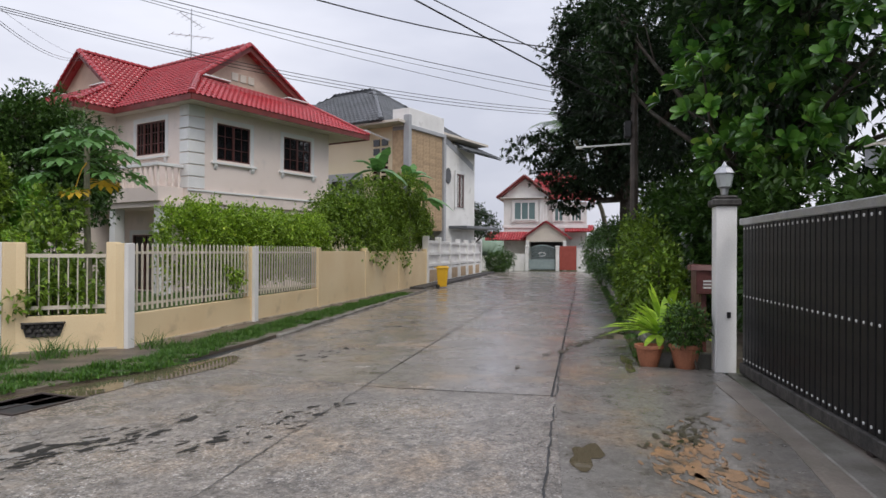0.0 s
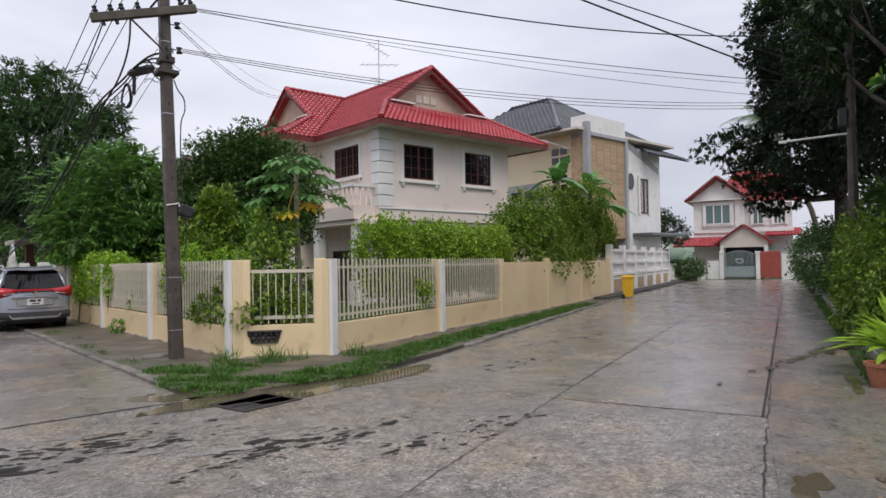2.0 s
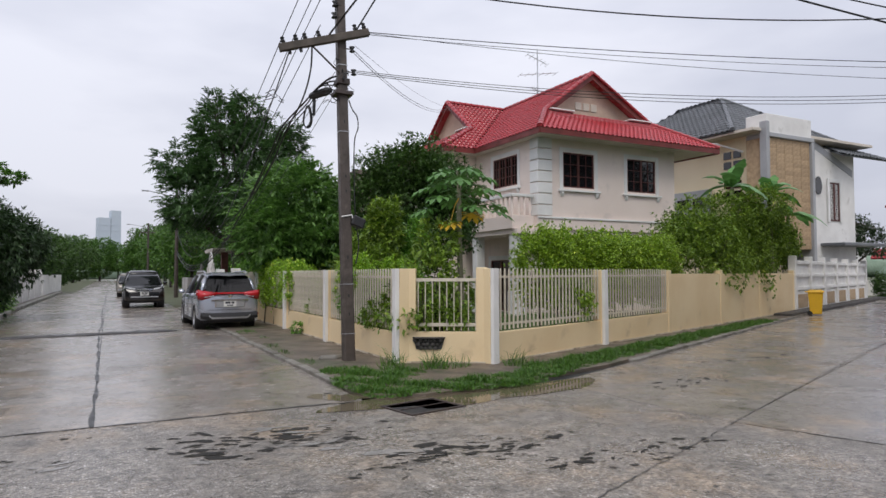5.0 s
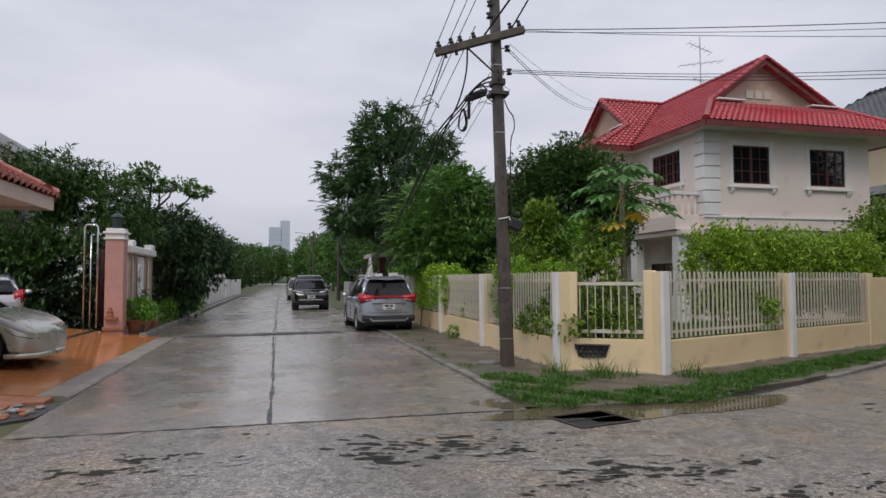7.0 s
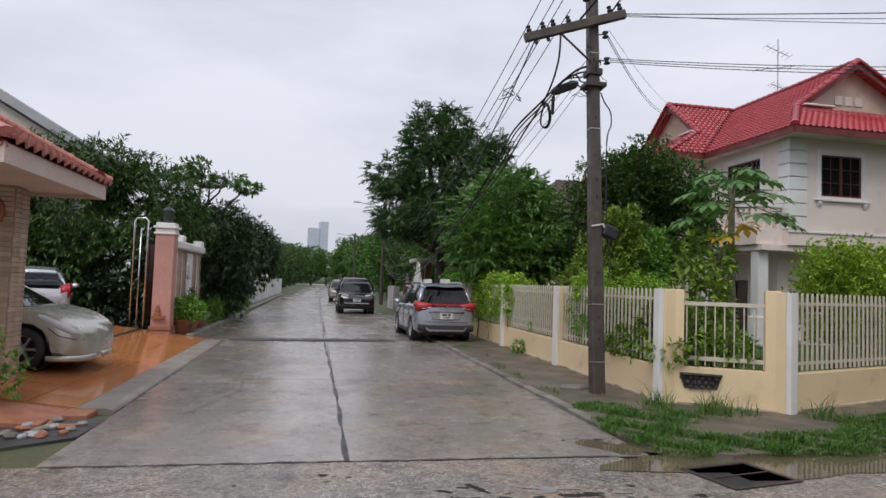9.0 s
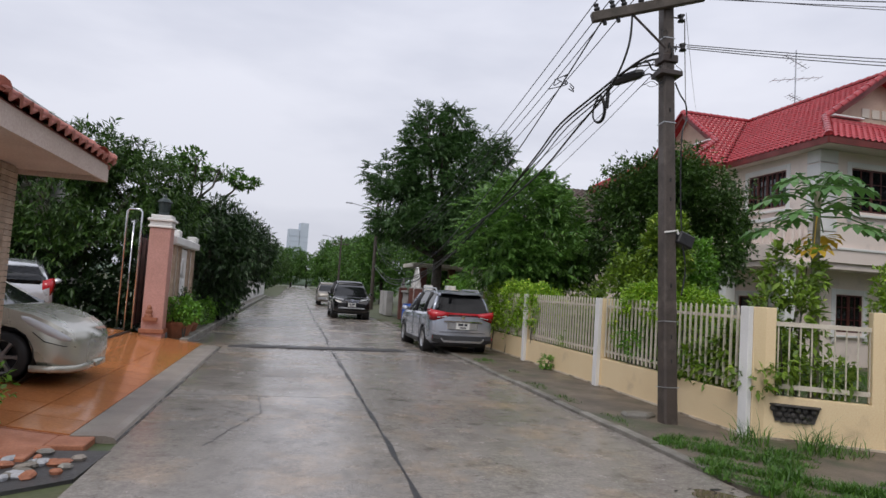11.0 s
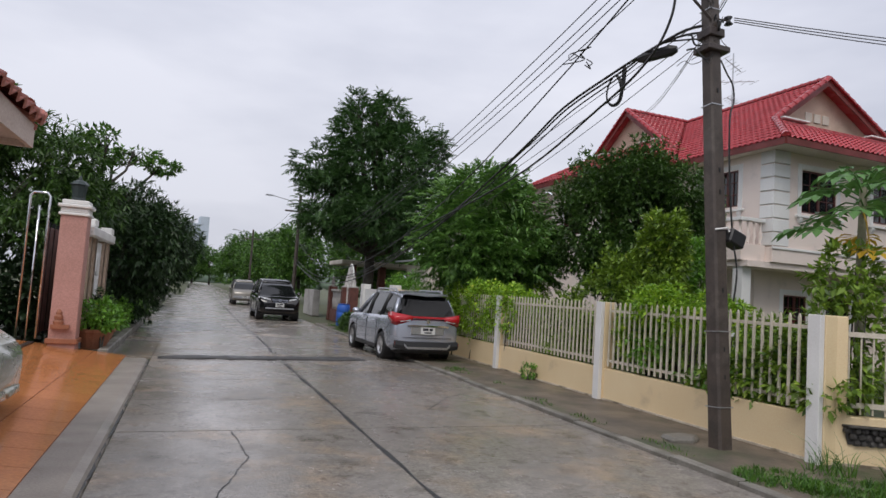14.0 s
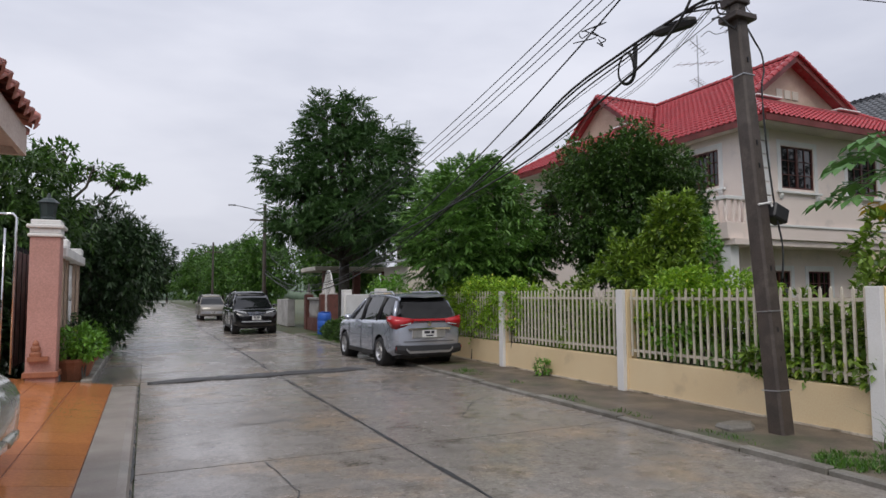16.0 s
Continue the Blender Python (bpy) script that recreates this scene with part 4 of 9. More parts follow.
def picket_bay(parent, x0, y0, x1, y1, h0=0.62, h1=1.76, step=0.135, base=True, wall=True):
    d = math.hypot(x1 - x0, y1 - y0)
    rot = math.degrees(math.atan2(y1 - y0, x1 - x0))
    m = pose(x0, y0, 0, 0, 0, rot)
    if wall:
        part("dwarf_wall", Mesh().box(0.1, d - 0.1, 0.0, 0.16, -0.1, h0 - 0.02), M["cream"], parent, "cream rendered low wall", bevel=0.006, at=m)
        part("plinth", Mesh().box(0.1, d - 0.1, -0.025, -0.002, -0.1, 0.075), M["plinth"], parent, "stained pale plinth", at=m, bevel=0.004)
    for z in (h0 + 0.1, h1 - 0.14):
        part("rail", Mesh().box(0.1, d - 0.1, 0.055, 0.085, z, z + 0.045), M["picket"], parent, at=m)
    n = int((d - 0.2) / step)
    pk = Mesh().prism([(-0.016, 0), (0.016, 0), (0.016, h1 - h0 - 0.02), (0, h1 - h0 + 0.025), (-0.016, h1 - h0 - 0.02)], -0.012, 0.012, pose(0, 0, 0, 90)).data("picket", M["picket"])
    for i in range(n):
        x = 0.1 + (d - 0.2) * (i + 0.5) / n
        part("picket", pk, None, parent, at=m @ pose(x, 0.04, h0 + 0.02))


fence = thing("garden_fence", "cream rendered garden wall with ivory steel pickets and white posts", "fence", kind="structure")
B_POSTS = [0.0, 4.35, 8.5, 12.7, 16.9]
for y in B_POSTS:
    fence_post(fence, 0.0, y, -90)
for y0, y1 in zip(B_POSTS, B_POSTS[1:]):
    picket_bay(fence, 0.0, y1, 0.0, y0)
fence_post(fence, 1.5, -0.9, 20)
cb = math.hypot(1.5, 0.9)
cb_m = pose(0, 0, 0, 0, 0, math.degrees(math.atan2(-0.9, 1.5)))
part("dwarf_wall", Mesh().box(0.1, cb - 0.1, 0.0, 0.16, -0.1, 0.62), M["cream"], fence, "cream rendered low wall", bevel=0.006, at=cb_m)
part("plinth", Mesh().box(0.1, cb - 0.1, -0.025, -0.002, -0.1, 0.075), M["plinth"], fence, "stained pale plinth", at=cb_m, bevel=0.004)
for z in (0.72, 1.56):
    part("rail", Mesh().box(0.3, cb - 0.28, 0.05, 0.1, z, z + 0.06), M["picket"], fence, at=cb_m)
for i in range(9):
    part("bar", Mesh().tube([(0.36 + i * 0.135, 0.075, 0.64), (0.36 + i * 0.135, 0.075, 1.58)], 0.011, 6), M["picket"], fence, at=cb_m)
part("post_pad", Mesh().box(-0.3, -0.09, 0.0, 0.2, -0.1, 1.82), M["cream"], fence, "cream inner corner post", at=pose(1.5, -0.9, 0, 0, 0, -31), bevel=0.008)
part("post_pad", Mesh().box(0.09, 0.32, 0.0, 0.2, -0.1, 1.8), M["cream"], fence, "cream inner corner post", at=pose(0, 0, 0, 0, 0, -31), bevel=0.008)
A_POSTS = [0.0, 4.2, 8.0, 12.1, 16.2, 20.9]
for u in A_POSTS[1:]:
    fence_post(fence, *ap(u, 0), 20, h=1.78 if u < 9 else 1.8, white=u < 5)
for u0, u1 in ((0, 4.2), (4.2, 8.0)):
    picket_bay(fence, *ap(u0, 0), *ap(u1, 0))
for u0, u1 in zip(A_POSTS[2:], A_POSTS[3:]):
    part("solid_wall", Mesh().box(u0 + 0.1, u1 - 0.1, 0, 0.16, -0.1, 1.68), M["cream"], fence, "plain cream rendered wall", at=A_M, bevel=0.006)
    part("plinth", Mesh().box(u0 + 0.1, u1 - 0.1, -0.025, -0.002, -0.1, 0.075), M["plinth"], fence, "stained pale plinth", at=A_M, bevel=0.004)

# half-bowl planter of dark stone set into the corner wall
corner_m = pose(0, 0, 0, 0, 0, -31)
planter = thing("wall_planter", "broken dark stone half bowl on the cream corner wall", "planter", corner_m)
bowl = Mesh()
g = np.random.default_rng(9)
for r in range(3):
    for i in range(6 - r):
        x = 0.32 + r * 0.06 + i * (0.56 - r * 0.12) / (6 - r)
        w, z = 0.075 - 0.004 * r, 0.47 - r * 0.075
        a = Mesh().lathe([(0.0, -0.03), (w * 0.6, -0.028), (w * 0.66, 0.0), (w * 0.5, 0.03), (0.0, 0.034)], 7, pose(x + g.normal(0, 0.01), -0.03 + 0.012 * r, z, g.normal(0, 12), g.normal(0, 10), g.uniform(0, 90)))
        part("stone", a, M["stone"], planter)
part("rim", Mesh().prism([(0.3, -0.1), (0.84, -0.1), (0.88, 0.0), (0.26, 0.0)], 0.5, 0.53), M["stone"], planter, bevel=0.008)
part("backing", Mesh().prism([(0.33, 0.3), (0.8, 0.3), (0.86, 0.5), (0.28, 0.5)], 0.003, 0.02, pose(0, 0, 0, 90)), M["stone"], planter)

# ---- roof tiles ----


def tile_mesh(name, material, w=0.30, l=0.40, amp=0.042):
    """One S-shaped roof tile: x across, y up the slope, lip at its foot."""
    n = 6
    vs, fs = [], []
    for y, lift in ((0.0, 0.045), (l, 0.0)):
        for i in range(n + 1):
            t = i / n
            vs.append((w * (t - 0.5), y, lift + amp * math.sin(math.pi * 2 * t) * 0.8))
    for i in range(n):
        fs.append((i, i + 1, n + 2 + i, n + 1 + i))
    k = len(vs)
    for i in range(n + 1):
        x, y, z = vs[i]
        vs.append((x, y + 0.006, z - 0.042))
    for i in range(n):
        fs.append((k + i, k + i + 1, i + 1, i))
    return vs, fs


def in_poly(px, py, poly):
    inside = np.zeros(len(px), bool)
    j = len(poly) - 1
    for i in range(len(poly)):
        xi, yi = poly[i]
        xj, yj = poly[j]
        hit = ((yi > py) != (yj > py)) & (px < (xj - xi) * (py - yi) / (yj - yi + 1e-12) + xi)
        inside ^= hit
        j = i
    return inside


def roof_plane(parent, poly, material, w=0.24, l=0.30, singles=None, thick=0.06, tiles=True, under=None):
    """A roof plane; poly's first edge is the eave. Tiles in courses; those within `singles` (u0, u1) of the eave's length are objects of their own."""
    P = [Vector(p) for p in poly]
    e = (P[1] - P[0]).normalized()
    nrm = None
    for q in P[2:]:
        c = e.cross(q - P[0])
        if c.length > 0.1:
            nrm = c.normalized()
            break
    if nrm.z < 0:
        nrm = -nrm
    up = nrm.cross(e)
    if up.z < 0:
        up = -up
    ex = up.cross(nrm)
    flat = [((p - P[0]).dot(ex), (p - P[0]).dot(up)) for p in P]
    m = Matrix((ex, up, nrm)).transposed().to_4x4()
    m.translation = P[0]
    part("deck", Mesh().prism(flat if sum(a[0] * b[1] - b[0] * a[1] for a, b in zip(flat, flat[1:] + flat[:1])) > 0 else flat[::-1], -thick - 0.05, -0.045), under or material, parent, at=m)
    if not tiles:
        return
    xs = [p[0] for p in flat]
    ys = [p[1] for p in flat]
    gx, gy = np.meshgrid(np.arange(min(xs) + w / 2, max(xs), w), np.arange(min(ys) - 0.05, max(ys), l))
    gx, gy = gx.ravel(), gy.ravel()
    ok = in_poly(gx, gy + l * 0.45, flat)
    gx, gy = gx[ok], gy[ok]
    tv, tf = tile_mesh("tile", material, w * 1.02, l * 1.12)
    single = np.zeros(len(gx), bool)
    if singles:
        single = (gx >= singles[0]) & (gx < singles[1]) & (gy < singles[2])
        one = Mesh().add(tv, tf).data("tile", material, smooth=False)
        for x, y in zip(gx[single], gy[single]):
            part("tile", one, None, parent, at=m @ pose(x, y, 0))
    gx, gy = gx[~single], gy[~single]
    if len(gx):
        tv = np.array(tv)
        vs = (tv[None] + np.stack([gx, gy, np.zeros(len(gx))], 1)[:, None]).reshape(-1, 3)
        fs = (np.array(tf)[None] + (np.arange(len(gx)) * len(tv))[:, None, None]).reshape(-1, 4)
        part("tiles", np_mesh("tiles", vs, fs, material), None, parent, kind="stuff", at=m)


def ridge_caps(parent, a, b, material, r=0.13, step=0.36):
    a, b = Vector(a), Vector(b)
    d = b - a
    n = max(1, round(d.length / step))
    q = d.to_track_quat("Y", "Z").to_matrix().to_4x4()
    ln = d.length / n
    cap = Mesh()
    rings = []
    for y, rr in ((0, r * 1.08), (ln * 0.12, r * 1.08), (ln * 0.14, r), (ln * 1.04, r * 0.92)):
        rings.append([(rr * math.cos(t), y, rr * math.sin(t) * 0.85) for t in np.linspace(-0.35, math.pi + 0.35, 8)])
    cap.loft(rings)
    me = cap.data("ridge_cap", material)
    for i in range(n):
        mm = q.copy()
        mm.translation = a + d * (i / n) + Vector((0, 0, 0.03))
        part("ridge_cap", me, None, parent, at=mm)


# ---- windows ----


def window(parent, m, w, h, cols=4, rows=3, frame="windowwood", glass="glassdark", surround=True, sill=True, sashes=2, name="window"):
    """A window in a wall: x across, z up, y out of the wall is negative. m puts its lower left corner."""
    win = part(name, Mesh().box(-0.06, w + 0.06, 0.05, 0.12, -0.06, h + 0.06), M[frame], parent, at=m)
    part("pane", Mesh().box(0.0, w, 0.03, 0.045, 0.0, h), M[glass], win)
    fr = Mesh()
    t = 0.055
    fr.box(-0.02, w + 0.02, -0.01, 0.05, -0.02, t).box(-0.02, w + 0.02, -0.01, 0.05, h - t, h + 0.02).box(-0.02, t, -0.01, 0.05, t, h - t).box(w - t, w + 0.02, -0.01, 0.05, t, h - t)
    part("window_frame", fr, M[frame], win, bevel=0.004)
    for s in range(1, sashes):
        part("mullion", Mesh().box(w * s / sashes - 0.05, w * s / sashes + 0.05, -0.012, 0.045, t, h - t), M[frame], win)
    if cols * rows > 1:
        for i in range(1, cols):
            if (i * sashes) % cols:
                part("glazing_bar", Mesh().box(w * i / cols - 0.013, w * i / cols + 0.013, 0.0, 0.028, t, h - t), M[frame], win)
        for i in range(1, rows):
            part("glazing_bar", Mesh().box(t, w - t, 0.0, 0.027, h * i / rows - 0.013, h * i / rows + 0.013), M[frame], win)
    if surround:
        su = Mesh().box(-0.2, -0.022, -0.05, 0.0, -0.1, h + 0.2).box(w + 0.022, w + 0.2, -0.05, 0.0, -0.1, h + 0.2).box(-0.022, w + 0.022, -0.05, 0.0, h + 0.022, h + 0.2)
        part("surround", su, M["trimwhite"], win, "white moulded surround", bevel=0.008)
    if sill:
        si = part("window_sill", Mesh().box(-0.3, w + 0.3, -0.14, 0.0, -0.18, -0.1), M["trimwhite"], win, "white sill", bevel=0.01)
        for x in (-0.18, w + 0.04):
            part("bracket", Mesh().prism([(0, -0.12), (0, -0.2), (0.07, -0.32), (0.12, -0.2), (0.12, -0.12)], x, x + 0.14, Matrix(((0, 0, 1, 0), (-1, 0, 0, 0), (0, 1, 0, -0.06), (0, 0, 0, 1)))), M["trimwhite"], si)
    return win


def holed_wall(parent, name, m, w, h, holes, material, t=0.18, label=""):
    """A wall in its own plane (x across, z up, front at y=0) with real openings (x0, x1, z0, z1), cut in columns."""
    xs = sorted({0, w, *[a for q in holes for a in q[:2]]})
    zs = sorted({0, h, *[a for q in holes for a in q[2:]]})
    nx_, nz_ = len(xs) - 1, len(zs) - 1

    def solid(i, j):
        return 0 <= i < nx_ and 0 <= j < nz_ and not any(q[0] - 1e-6 <= xs[i] and q[1] + 1e-6 >= xs[i + 1] and q[2] - 1e-6 <= zs[j] and q[3] + 1e-6 >= zs[j + 1] for q in holes)

    vs = [(x, y, z) for y in (0.0, t) for z in zs for x in xs]
    k, fs = (nx_ + 1) * (nz_ + 1), []
    for i in range(nx_):
        for j in range(nz_):
            if not solid(i, j):
                continue
            a = j * (nx_ + 1) + i
            b, c, d = a + 1, a + nx_ + 2, a + nx_ + 1
            fs += [(a, b, c, d), (k + d, k + c, k + b, k + a)]
            for di, dj, e, f in ((0, -1, a, b), (1, 0, b, c), (0, 1, c, d), (-1, 0, d, a)):
                if not solid(i + di, j + dj):
                    fs.append((f, e, k + e, k + f))
    me = Mesh().add(vs, fs)
    return part(name, me, material, parent, label, at=m)


# ---- the red-roofed house ----
house = thing("house", "pale pink two-storey house with a glazed red tile roof", "house")
EZ = 7.45
X0, X1, Y0 = 10.0, 20.2, 9.1
RX, RY, RZ = 14.4, 11.1, 10.7
WX0, WY0, WY1, WRY, WGX = 8.4, 14.1, 22.7, 18.4, 10.86
GB = EZ + 1.3
sl, sr, sw = (RZ - EZ) / (RX - X0), (RZ - EZ) / (X1 - RX), (RZ - EZ) / (WRY - WY0)
gl, gr = X0 + 1.3 / sl, X1 - 1.3 / sr
wy0, wy1 = WY0 + 1.4 / sw, WY1 - 1.4 / sw
roof = part("roof", Mesh().box(X0 + 0.15, X1 - 0.15, Y0 + 0.15, WY1 - 0.2, EZ - 0.2, EZ - 0.14).box(WX0 + 0.15, X0 + 0.15, WY0 + 0.15, WY1 - 0.2, EZ - 0.2, EZ - 0.14), M["soffit"], house, "cream boarded soffit")
roof_plane(roof, [(X0, Y0, EZ), (X1, Y0, EZ), (gr, RY, GB), (gl, RY, GB)], M["redtile"], singles=(0.0, 10.5, 1.6))
roof_plane(roof, [(X0, WY0, EZ), (X0, Y0, EZ), (gl, RY, GB), (RX, RY, RZ), (RX, WRY, RZ)], M["redtile"])
roof_plane(roof, [(X1, Y0, EZ), (X1, WY1, EZ), (RX, WRY, RZ), (RX, RY, RZ), (gr, RY, GB)], M["redtile"])
roof_plane(roof, [(WX0, WY0, EZ), (X0, WY0, EZ), (RX, WRY, RZ), (WGX, WRY, RZ), (WGX, wy0, EZ + 1.4)], M["redtile"])
roof_plane(roof, [(WX0, WY1, EZ), (WX0, WY0, EZ), (WGX, wy0, EZ + 1.4), (WGX, wy1, EZ + 1.4)], M["redtile"])
roof_plane(roof, [(X1, WY1, EZ), (WX0, WY1, EZ), (WGX, wy1, EZ + 1.4), (WGX, WRY, RZ), (RX, WRY, RZ)], M["redtile"])
for a, b in (((X0, Y0, EZ), (gl, RY, GB)), ((gl, RY, GB), (RX, RY, RZ)), ((X1, Y0, EZ), (gr, RY, GB)), ((gr, RY, GB), (RX, RY, RZ)), ((RX, RY, RZ), (RX, WRY, RZ)),
             ((WX0, WY0, EZ), (WGX, wy0, EZ + 1.4)), ((WGX, wy0, EZ + 1.4), (WGX, WRY, RZ)), ((WX0, WY1, EZ), (WGX, wy1, EZ + 1.4)), ((WGX, wy1, EZ + 1.4), (WGX, WRY, RZ)), ((WGX, WRY, RZ), (RX, WRY, RZ))):
    ridge_caps(roof, a, b, M["redridge"])
# gable ends, set back under the verge
part("gable_end", Mesh().prism([(gl + 0.1, GB - 0.1), (gr - 0.1, GB - 0.1), (RX, RZ - 0.12)], -0.1, 0.0, pose(0, RY + 0.45, 0, 90)), M["gable"], house, "tan boarded gable end")
part("gable_end", Mesh().prism([(wy0 + 0.1, EZ + 1.3), (wy1 - 0.1, EZ + 1.3), (WRY, RZ - 0.12)], -0.1, 0.0, pose(WGX + 0.45, 0, 0, 90, 0, 90)), M["gable"], house, "tan boarded gable end")
for x, s in ((gl + 0.15, 1), (gr - 1.45, 1)):
    part("flashing", Mesh().box(x, x + 1.3, RY - 0.25, RY + 0.4, GB + 0.02, GB + 0.09), M["trimwhite"], house, "white cement flashing", bevel=0.02)
for y in (wy0 + 0.1, wy1 - 1.2):
    part("flashing", Mesh().box(WGX - 0.25, WGX + 0.4, y, y + 1.1, EZ + 1.42, EZ + 1.49), M["trimwhite"], house, "white cement flashing", bevel=0.02)
# louvred vent blocks in the front gable
for k in range(3):
    part("vent_block", Mesh().box(RX - 0.65 + k * 0.45, RX - 0.3 + k * 0.45, RY + 0.41, RY + 0.448, GB + 0.35, GB + 0.7), M["soffit"], house, bevel=0.015)
# verge boards under the gables' rakes
def rake(p, q):
    p, q = Vector(p), Vector(q)
    part("verge_board", Mesh().add([p, q, q + Vector((0, 0, -0.26)), p + Vector((0, 0, -0.26)), p + Vector((0, 0.05, 0)), q + Vector((0, 0.05, 0)), q + Vector((0, 0.05, -0.26)), p + Vector((0, 0.05, -0.26))],
         [(0, 1, 2, 3), (7, 6, 5, 4), (0, 4, 5, 1), (3, 2, 6, 7), (0, 3, 7, 4), (1, 5, 6, 2)]), M["fascia"], house)


rake((gl, RY - 0.02, GB), (RX, RY - 0.02, RZ))
rake((RX, RY - 0.02, RZ), (gr, RY - 0.02, GB))
def rake_x(p, q):
    p, q = Vector(p), Vector(q)
    part("verge_board", Mesh().add([p, q, q + Vector((0, 0, -0.26)), p + Vector((0, 0, -0.26)), p + Vector((0.05, 0, 0)), q + Vector((0.05, 0, 0)), q + Vector((0.05, 0, -0.26)), p + Vector((0.05, 0, -0.26))],
         [(0, 1, 2, 3), (7, 6, 5, 4), (0, 4, 5, 1), (3, 2, 6, 7), (0, 3, 7, 4), (1, 5, 6, 2)]), M["fascia"], house)


rake_x((WGX - 0.02, wy0, EZ + 1.4), (WGX - 0.02, WRY, RZ))
rake_x((WGX - 0.02, WRY, RZ), (WGX - 0.02, wy1, EZ + 1.4))
fa = Mesh().box(X0, X1, Y0 - 0.03, Y0 + 0.02, EZ - 0.24, EZ - 0.02).box(X0 - 0.03, X0 + 0.02, Y0 + 0.02, WY0, EZ - 0.24, EZ - 0.02).box(WX0, X0 - 0.03, WY0 - 0.03, WY0 + 0.02, EZ - 0.24, EZ - 0.02)
fa.box(WX0 - 0.03, WX0 + 0.02, WY0 + 0.02, WY1, EZ - 0.24, EZ - 0.02).box(X1 - 0.02, X1 + 0.03, Y0 + 0.02, WY1, EZ - 0.24, EZ - 0.02)
part("fascia", fa, M["fascia"], house, "dark red fascia board")

WZ0 = 3.5
HX0, HX1, HY0 = 10.55, 18.25, 10.0
front = holed_wall(house, "wall", pose(HX0, HY0, WZ0), HX1 - HX0, EZ - 0.2 - WZ0, [(1.28, 2.92, 1.78, 3.24), (4.82, 6.5, 1.78, 3.24)], M["housewall"], label="pale pink upper wall")
window(house, pose(HX0 + 1.28, HY0 + 0.03, WZ0 + 1.78), 1.64, 1.46, 4, 3)
window(house, pose(HX0 + 4.82, HY0 + 0.03, WZ0 + 1.78), 1.68, 1.46, 4, 3)
left = holed_wall(house, "wall", pose(HX0, 14.9, WZ0, 0, 0, -90), 14.9 - HY0 - 0.18, EZ - 0.2 - WZ0, [(1.5, 3.4, 2.0, 3.3)], M["housewall"], label="pale pink side wall")
window(house, pose(HX0 + 0.03, 14.9 - 1.5, WZ0 + 2.0, 0, 0, -90), 1.9, 1.3, 8, 3, sashes=4)
part("wall", Mesh().box(HX1 - 0.18, HX1, HY0 + 0.18, 22.0, WZ0, EZ - 0.2), M["housewall"], house)
holed_wall(house, "wall", pose(9.3, 22.0, 0.0, 0, 0, -90), 7.1, EZ - 0.2, [(1.2, 2.6, 4.9, 6.4), (4.2, 5.6, 4.9, 6.4)], M["housewall"])
for yy in (20.8, 17.8):
    window(house, pose(9.33, yy, 4.9, 0, 0, -90), 1.4, 1.5, 4, 3)
part("wall", Mesh().box(9.48, HX0, 14.9, 15.08, 0.0, EZ - 0.2), M["housewall"], house)
# string courses and quoins
part("string_course", Mesh().box(HX0 - 0.08, HX1 + 0.06, HY0 - 0.08, HY0 - 0.002, WZ0, WZ0 + 0.5).box(HX0 - 0.08, HX0 - 0.002, HY0 - 0.002, 14.9, WZ0, WZ0 + 0.5), M["housewall"], house, bevel=0.01)
part("string_course", Mesh().box(HX0 - 0.12, HX1 + 0.1, HY0 - 0.12, HY0 - 0.082, WZ0 + 0.44, WZ0 + 0.52), M["trimwhite"], house, "white moulded band", bevel=0.006)
for i in range(7):
    z = WZ0 + 0.56 + i * 0.46
    part("quoin", Mesh().box(HX0 - 0.07, HX0 + 0.66, HY0 - 0.07, HY0 - 0.002, z, z + 0.42).box(HX0 - 0.07, HX0 - 0.002, HY0 - 0.002, HY0 + 0.5, z, z + 0.42), M["trimwhite"], house, "white rusticated corner block", bevel=0.015)
# ground floor, set back
holed_wall(house, "wall", pose(10.9, 11.0, 0.0), 7.2, WZ0, [(1.4, 2.5, 1.2, 2.5), (3.5, 4.7, 1.2, 2.5)], M["housewall"], label="pale pink ground-floor wall")
window(house, pose(12.3, 11.03, 1.2), 1.1, 1.3, 4, 3)
window(house, pose(14.4, 11.03, 1.2), 1.2, 1.3, 4, 3)
holed_wall(house, "wall", pose(10.9, 15.0, 0.0, 0, 0, -90), 3.82, WZ0, [(0.8, 2.4, 0.02, 2.3)], M["housewall"])
window(house, pose(10.93, 14.2, 0.1, 0, 0, -90), 1.6, 2.2, 2, 3, sill=False, name="door")
part("slab", Mesh().box(9.5, HX1, HY0 + 0.01, 14.88, WZ0 - 0.2, WZ0 - 0.003), M["housewall"], house)
for x, y in ((9.75, 10.45), (9.75, 13.4)):
    part("porch_column", Mesh().box(x - 0.2, x + 0.2, y - 0.2, y + 0.2, 0.0, WZ0 - 0.2).box(x - 0.26, x + 0.26, y - 0.26, y + 0.26, 0.0, 1.0), M["trimwhite"], house, "white square porch column", bevel=0.012)
